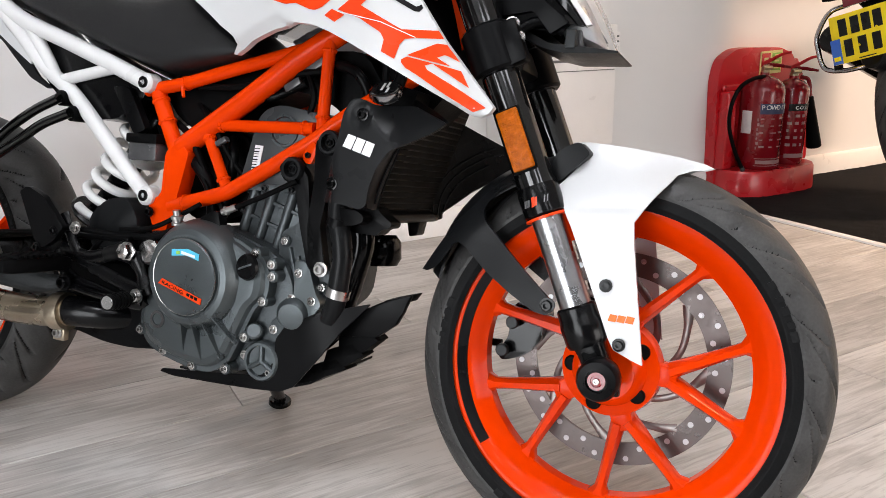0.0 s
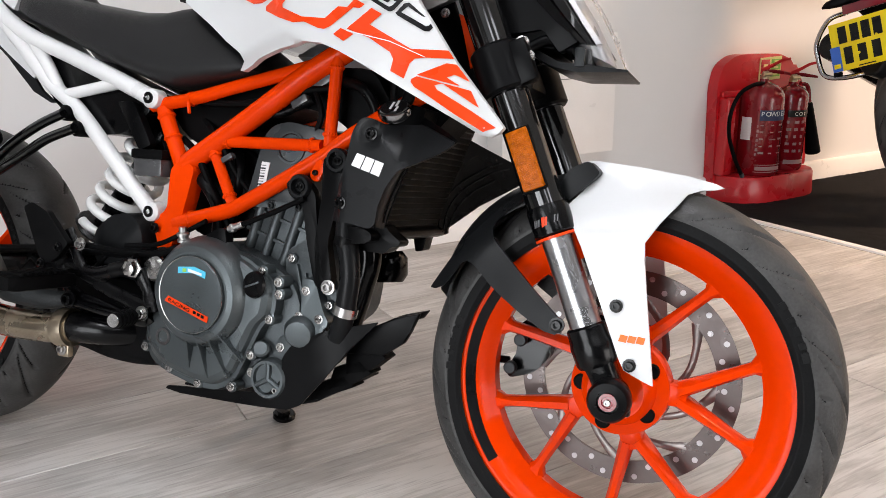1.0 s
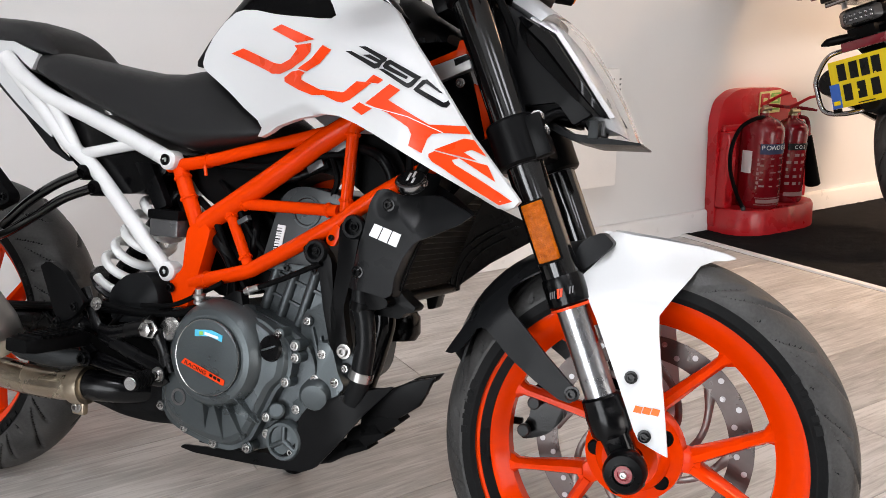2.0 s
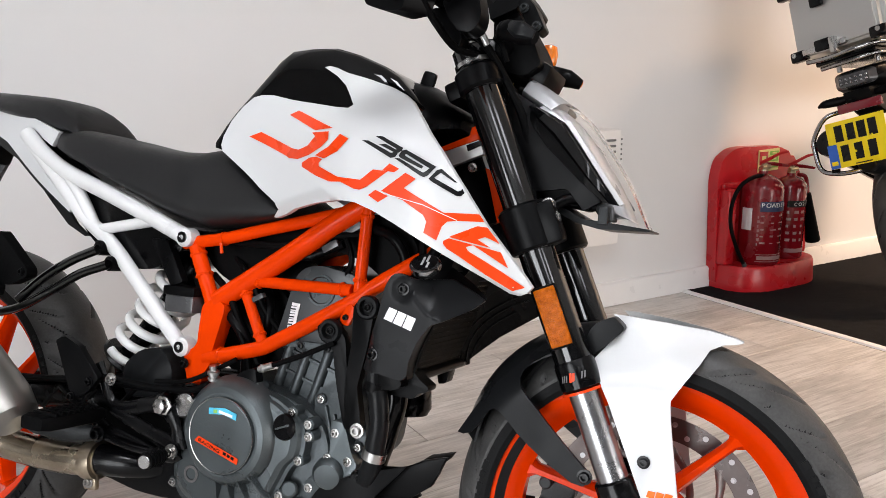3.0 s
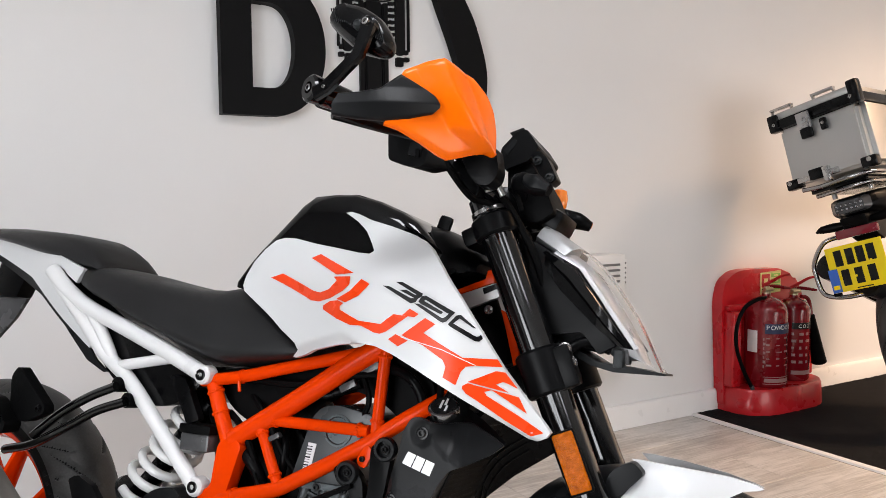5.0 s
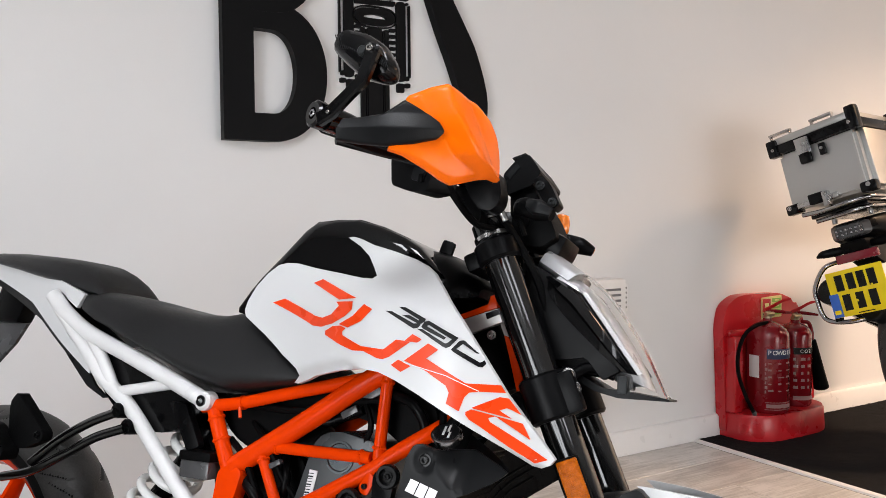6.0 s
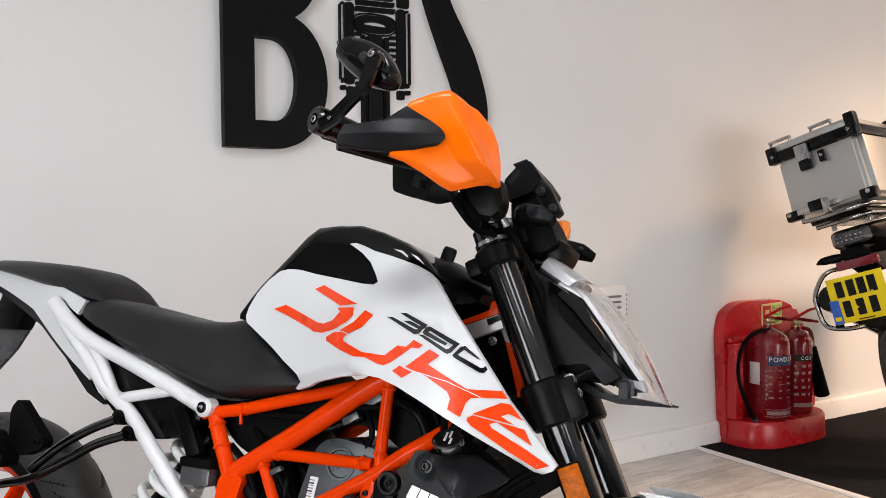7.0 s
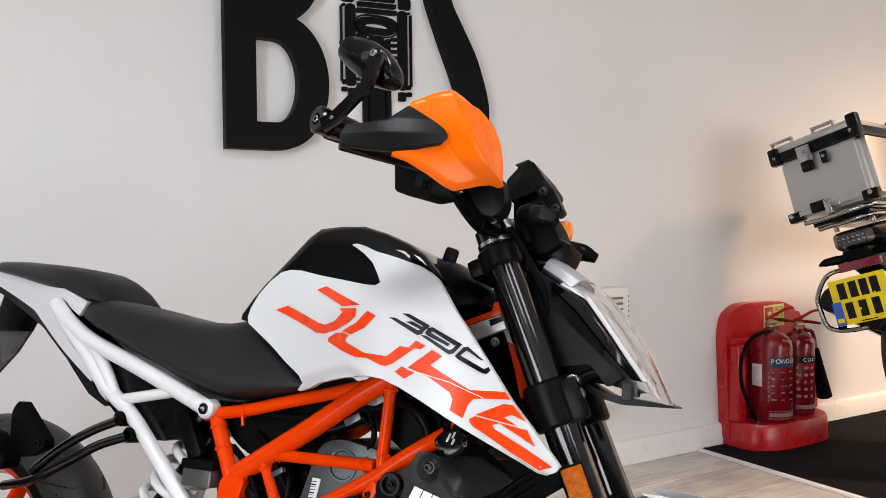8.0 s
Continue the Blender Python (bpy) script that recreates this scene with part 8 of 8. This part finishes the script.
for y in (CY0 + 0.022, CY1 - 0.012):
    screw(case, (-0.414, y, 1.31), 0.006, (-1, 0, 0))
    screw(case, (-0.413, y, 1.064), 0.006, (-1, 0, 0))
for y in (CC - 0.085, CC + 0.085):
    lump(-0.385, -0.36, y - 0.045, y + 0.045, 1.372, 1.382, "steel", "lid_handle", 0.003)
    for q in (-0.04, 0.04):
        lump(-0.38, -0.365, y + q - 0.004, y + q + 0.004, 1.35, 1.376, "steel", "handle_post", 0.002)
latch = lump(-0.420, -0.405, CC - 0.03, CC + 0.02, 1.215, 1.275, "black", "latch", 0.008)
lump(-0.424, -0.408, CC - 0.03, CC + 0.02, 1.255, 1.318, "steel", "latch_plate", 0.003, latch)
lump(-0.428, -0.418, CC - 0.037, CC - 0.027, 1.25, 1.315, "chrome", "latch_hinge", 0.003, latch)
lock = lump(-0.418, -0.404, CC - 0.087, CC - 0.06, 1.225, 1.272, "black", "lock", 0.006)
screw(lock, (-0.418, CC - 0.073, 1.252), 0.006, (-1, 0, 0), flange=False)
lump(-0.416, -0.39, CC - 0.08, CC + 0.08, 1.052, 1.074, "steel", "base_rail", 0.004)
lump(-0.422, -0.40, CC - 0.03, CC + 0.03, 1.050, 1.092, "black", "base_latch", 0.006)
lump(-0.426, -0.40, CC - 0.05, CC - 0.025, 1.030, 1.088, "steel", "base_catch", 0.004)
# rack, tail, plate
for pts in ([(-0.40, 0.0, 1.025), (-0.41, -0.08, 1.018), (-0.41, -0.18, 1.022), (-0.36, -0.25, 1.025), (-0.2, -0.26, 1.025), (0.0, -0.25, 1.02)], [(-0.36, -0.03, 0.99), (-0.37, -0.12, 0.99), (-0.33, -0.22, 0.995), (-0.15, -0.23, 1.0), (0.05, -0.22, 1.0)]):
    bm = bmesh.new()
    tube(bm, pts, 0.009, 12, 6)
    part2("rack_rail", bm, "chrome", "polished steel luggage rack rail")
bm = bmesh.new()
box(bm, (-0.16, YC, 1.012), (0.40, 0.22, 0.02), 0.006)
part2("rack_plate", bm, "black")
for y in (-0.20, -0.06):
    bm = bmesh.new()
    cyl(bm, (-0.28, y, 0.97), (-0.28, y, 1.02), 0.01, 14)
    part2("rack_post", bm, "steel")
bm = bmesh.new()
loft(bm, [[V(x, YC + dy * w, z + dz * h) for dy, dz in rounded([(-1, -1), (1, -1), (1, 1), (-1, 1)], 0.5)] for x, z, w, h in ((-0.31, 0.93, 0.06, 0.02), (-0.28, 0.93, 0.085, 0.036), (-0.15, 0.93, 0.11, 0.05), (0.2, 0.93, 0.14, 0.06), (0.6, 0.92, 0.16, 0.06))])
tail2 = part2("tail_unit", bm, "plastic", "black tail unit")
bm = bmesh.new()
loft(bm, [[V(x, YC + dy * w, z + dz * h) for dy, dz in rounded([(-1, -1), (1, -1), (1, 1), (-1, 1)], 0.5)] for x, z, w, h in ((-0.325, 0.925, 0.055, 0.022), (-0.30, 0.927, 0.075, 0.03))])
part("tail_lens", bm, "reservoir", tail2, "smoked tail lamp lens")
for k in range(12):
    bm = bmesh.new()
    lathe(bm, [(0, 0), (0.006, 0), (0.004, 0.003), (0, 0.004)], (-0.327, YC - 0.045 + (k % 6) * 0.018, 0.917 + (k // 6) * 0.016), (-1, 0, 0), 8)
    part("led", bm, "chrome", tail2)
bm = bmesh.new()
prism(bm, [(-0.33, 0.885), (-0.10, 0.90), (-0.05, 0.80), (-0.20, 0.78), (-0.31, 0.83)], YC - 0.05, YC + 0.05, 0.01)
part2("rear_mudguard", bm, "plastic")
for y in (YC + 0.12, YC - 0.13):
    bm = bmesh.new()
    s = 1 if y > YC else -1
    tube(bm, [(-0.28, YC + 0.04 * s, 0.862), (-0.29, YC + 0.09 * s, 0.862), (-0.31, YC + 0.13 * s, 0.862), (-0.31, YC + 0.155 * s, 0.857)], [0.012, 0.018, 0.015, 0.004], 12, 4, 0.7)
    part2("indicator", bm, "plastic", "black rear indicator")
bm = bmesh.new()
box(bm, (-0.315, YC, 0.825), (0.02, 0.16, 0.035), 0.006)
part2("tail_reflector", bm, "redclear", "dark red rear reflector")
plate = thing("number_plate", "yellow rear number plate with dark bars and blue band", "number plate", tour.matrix_basis.copy() @ pose(-0.335, -0.095, 0.695))
bm = bmesh.new()
box(bm, (0, 0, 0), (0.004, 0.215, 0.178), 0.0015)
part("plate", bm, "yellow", plate)
bm = bmesh.new()
box(bm, (-0.0028, 0.0955, -0.042), (0.0015, 0.036, 0.092))
part("side_band", bm, "blue", plate, "blue side band")
bm = bmesh.new()
box(bm, (-0.0038, 0.0955, -0.068), (0.0012, 0.024, 0.016))
part("print", bm, "yellow", plate)
for z, ys in ((0.042, (0.062, 0.018, -0.022, -0.062)), (-0.036, (0.05, 0.0, -0.05))):
    for y in ys:
        bm = bmesh.new()
        box(bm, (-0.0028, y, z), (0.0015, 0.030, 0.062), 0.0)
        part("character_bar", bm, "ink", plate, "plain dark bar")
bm = bmesh.new()
box(bm, (-0.0028, -0.01, -0.082), (0.0015, 0.06, 0.004))
part("print", bm, "ink", plate)
for y, z in ((0.04, 0.012), (-0.055, 0.012), (0.012, -0.036)):
    bm = bmesh.new()
    lathe(bm, [(0, 0), (0.005, 0), (0.0035, 0.003), (0, 0.004)], (-0.004, y, z), (-1, 0, 0), 12)
    part("screw_cap", bm, "yellow", plate)
for s in (1, -1):
    bm = bmesh.new()
    o = YC
    tube(bm, [(-0.22, o + 0.10 * s, 0.828), (-0.25, o + 0.165 * s, 0.814), (-0.25, o + 0.222 * s, 0.745), (-0.25, o + 0.228 * s, 0.69), (-0.25, o + 0.215 * s, 0.614), (-0.25, o + 0.147 * s, 0.587), (-0.22, o + 0.06 * s, 0.586), (-0.1, o + 0.05 * s, 0.60)], 0.0095, 12, 6)
    part2("pannier_rail", bm, "chrome", "bent steel pannier rail")
bm = bmesh.new()
cyl(bm, (-0.27, YC + 0.16, 0.72), (0.3, YC + 0.14, 0.52), 0.055, 28, 0.06, 0.006)
part2("silencer", bm, "black", "black exhaust silencer")
bm = bmesh.new()
cyl(bm, (-0.24, YC + 0.04, 0.62), (0.25, YC - 0.02, 0.48), 0.05, 24, 0.055, 0.008)
part2("under_tail", bm, "shroud")
bm = bmesh.new()
box(bm, (-0.255, YC + 0.16, 0.603), (0.015, 0.03, 0.02), 0.004)
part2("rail_lug", bm, "plastic")
for y in (YC + 0.12, YC - 0.12):
    bm = bmesh.new()
    tube(bm, [(-0.20, y, 0.83), (-0.12, y, 0.90), (-0.02, y, 0.98)], 0.009, 12, 3)
    part2("subframe_stay", bm, "steel")

# ---- floor boards ----
sub = plain_box("floor", X0, X1, Y0, 0, -0.06, -0.012, "void")
tagged(sub, "grey limed oak laminate floor boards", "floor")
BW, BL, GAP = 0.235, 1.38, 0.0012


def board_mesh(length):
    """A board with eased edges, its top at z 0."""
    bm = bmesh.new()
    l, w, e = length / 2 - GAP / 2, BW / 2 - GAP / 2, 0.0012
    loft(bm, [[(-l + i, -w + i, z), (l - i, -w + i, z), (l - i, w - i, z), (-l + i, w - i, z)] for i, z in ((0, -0.011), (0, -e), (e, 0.0))])
    bmesh.ops.recalc_face_normals(bm, faces=bm.faces)
    me = bpy.data.meshes.new("board")
    bm.to_mesh(me)
    bm.free()
    me.materials.append(M["plank"])
    return me


whole, shorts = board_mesh(BL), {}
row = 0
y = -0.0175 + BW / 2 + BW
while y - 1.5 * BW > Y0:
    y -= BW
    row += 1
    yc = y
    start = 0.34 - BL * (3 + (0.37 * (row - 5)) % 1.0)
    x = start
    while x < CARPET_X:
        a, b = max(x, X0), min(x + BL, CARPET_X)
        if b - a > 0.05:
            key = round(b - a, 3)
            me = whole if abs(key - BL) < 1e-3 else shorts.setdefault(key, board_mesh(key))
            ob = new("board", me)
            ob.parent = sub
            ob.location = ((a + b) / 2, yc, 0)
        x += BL
    if row > 30:
        break
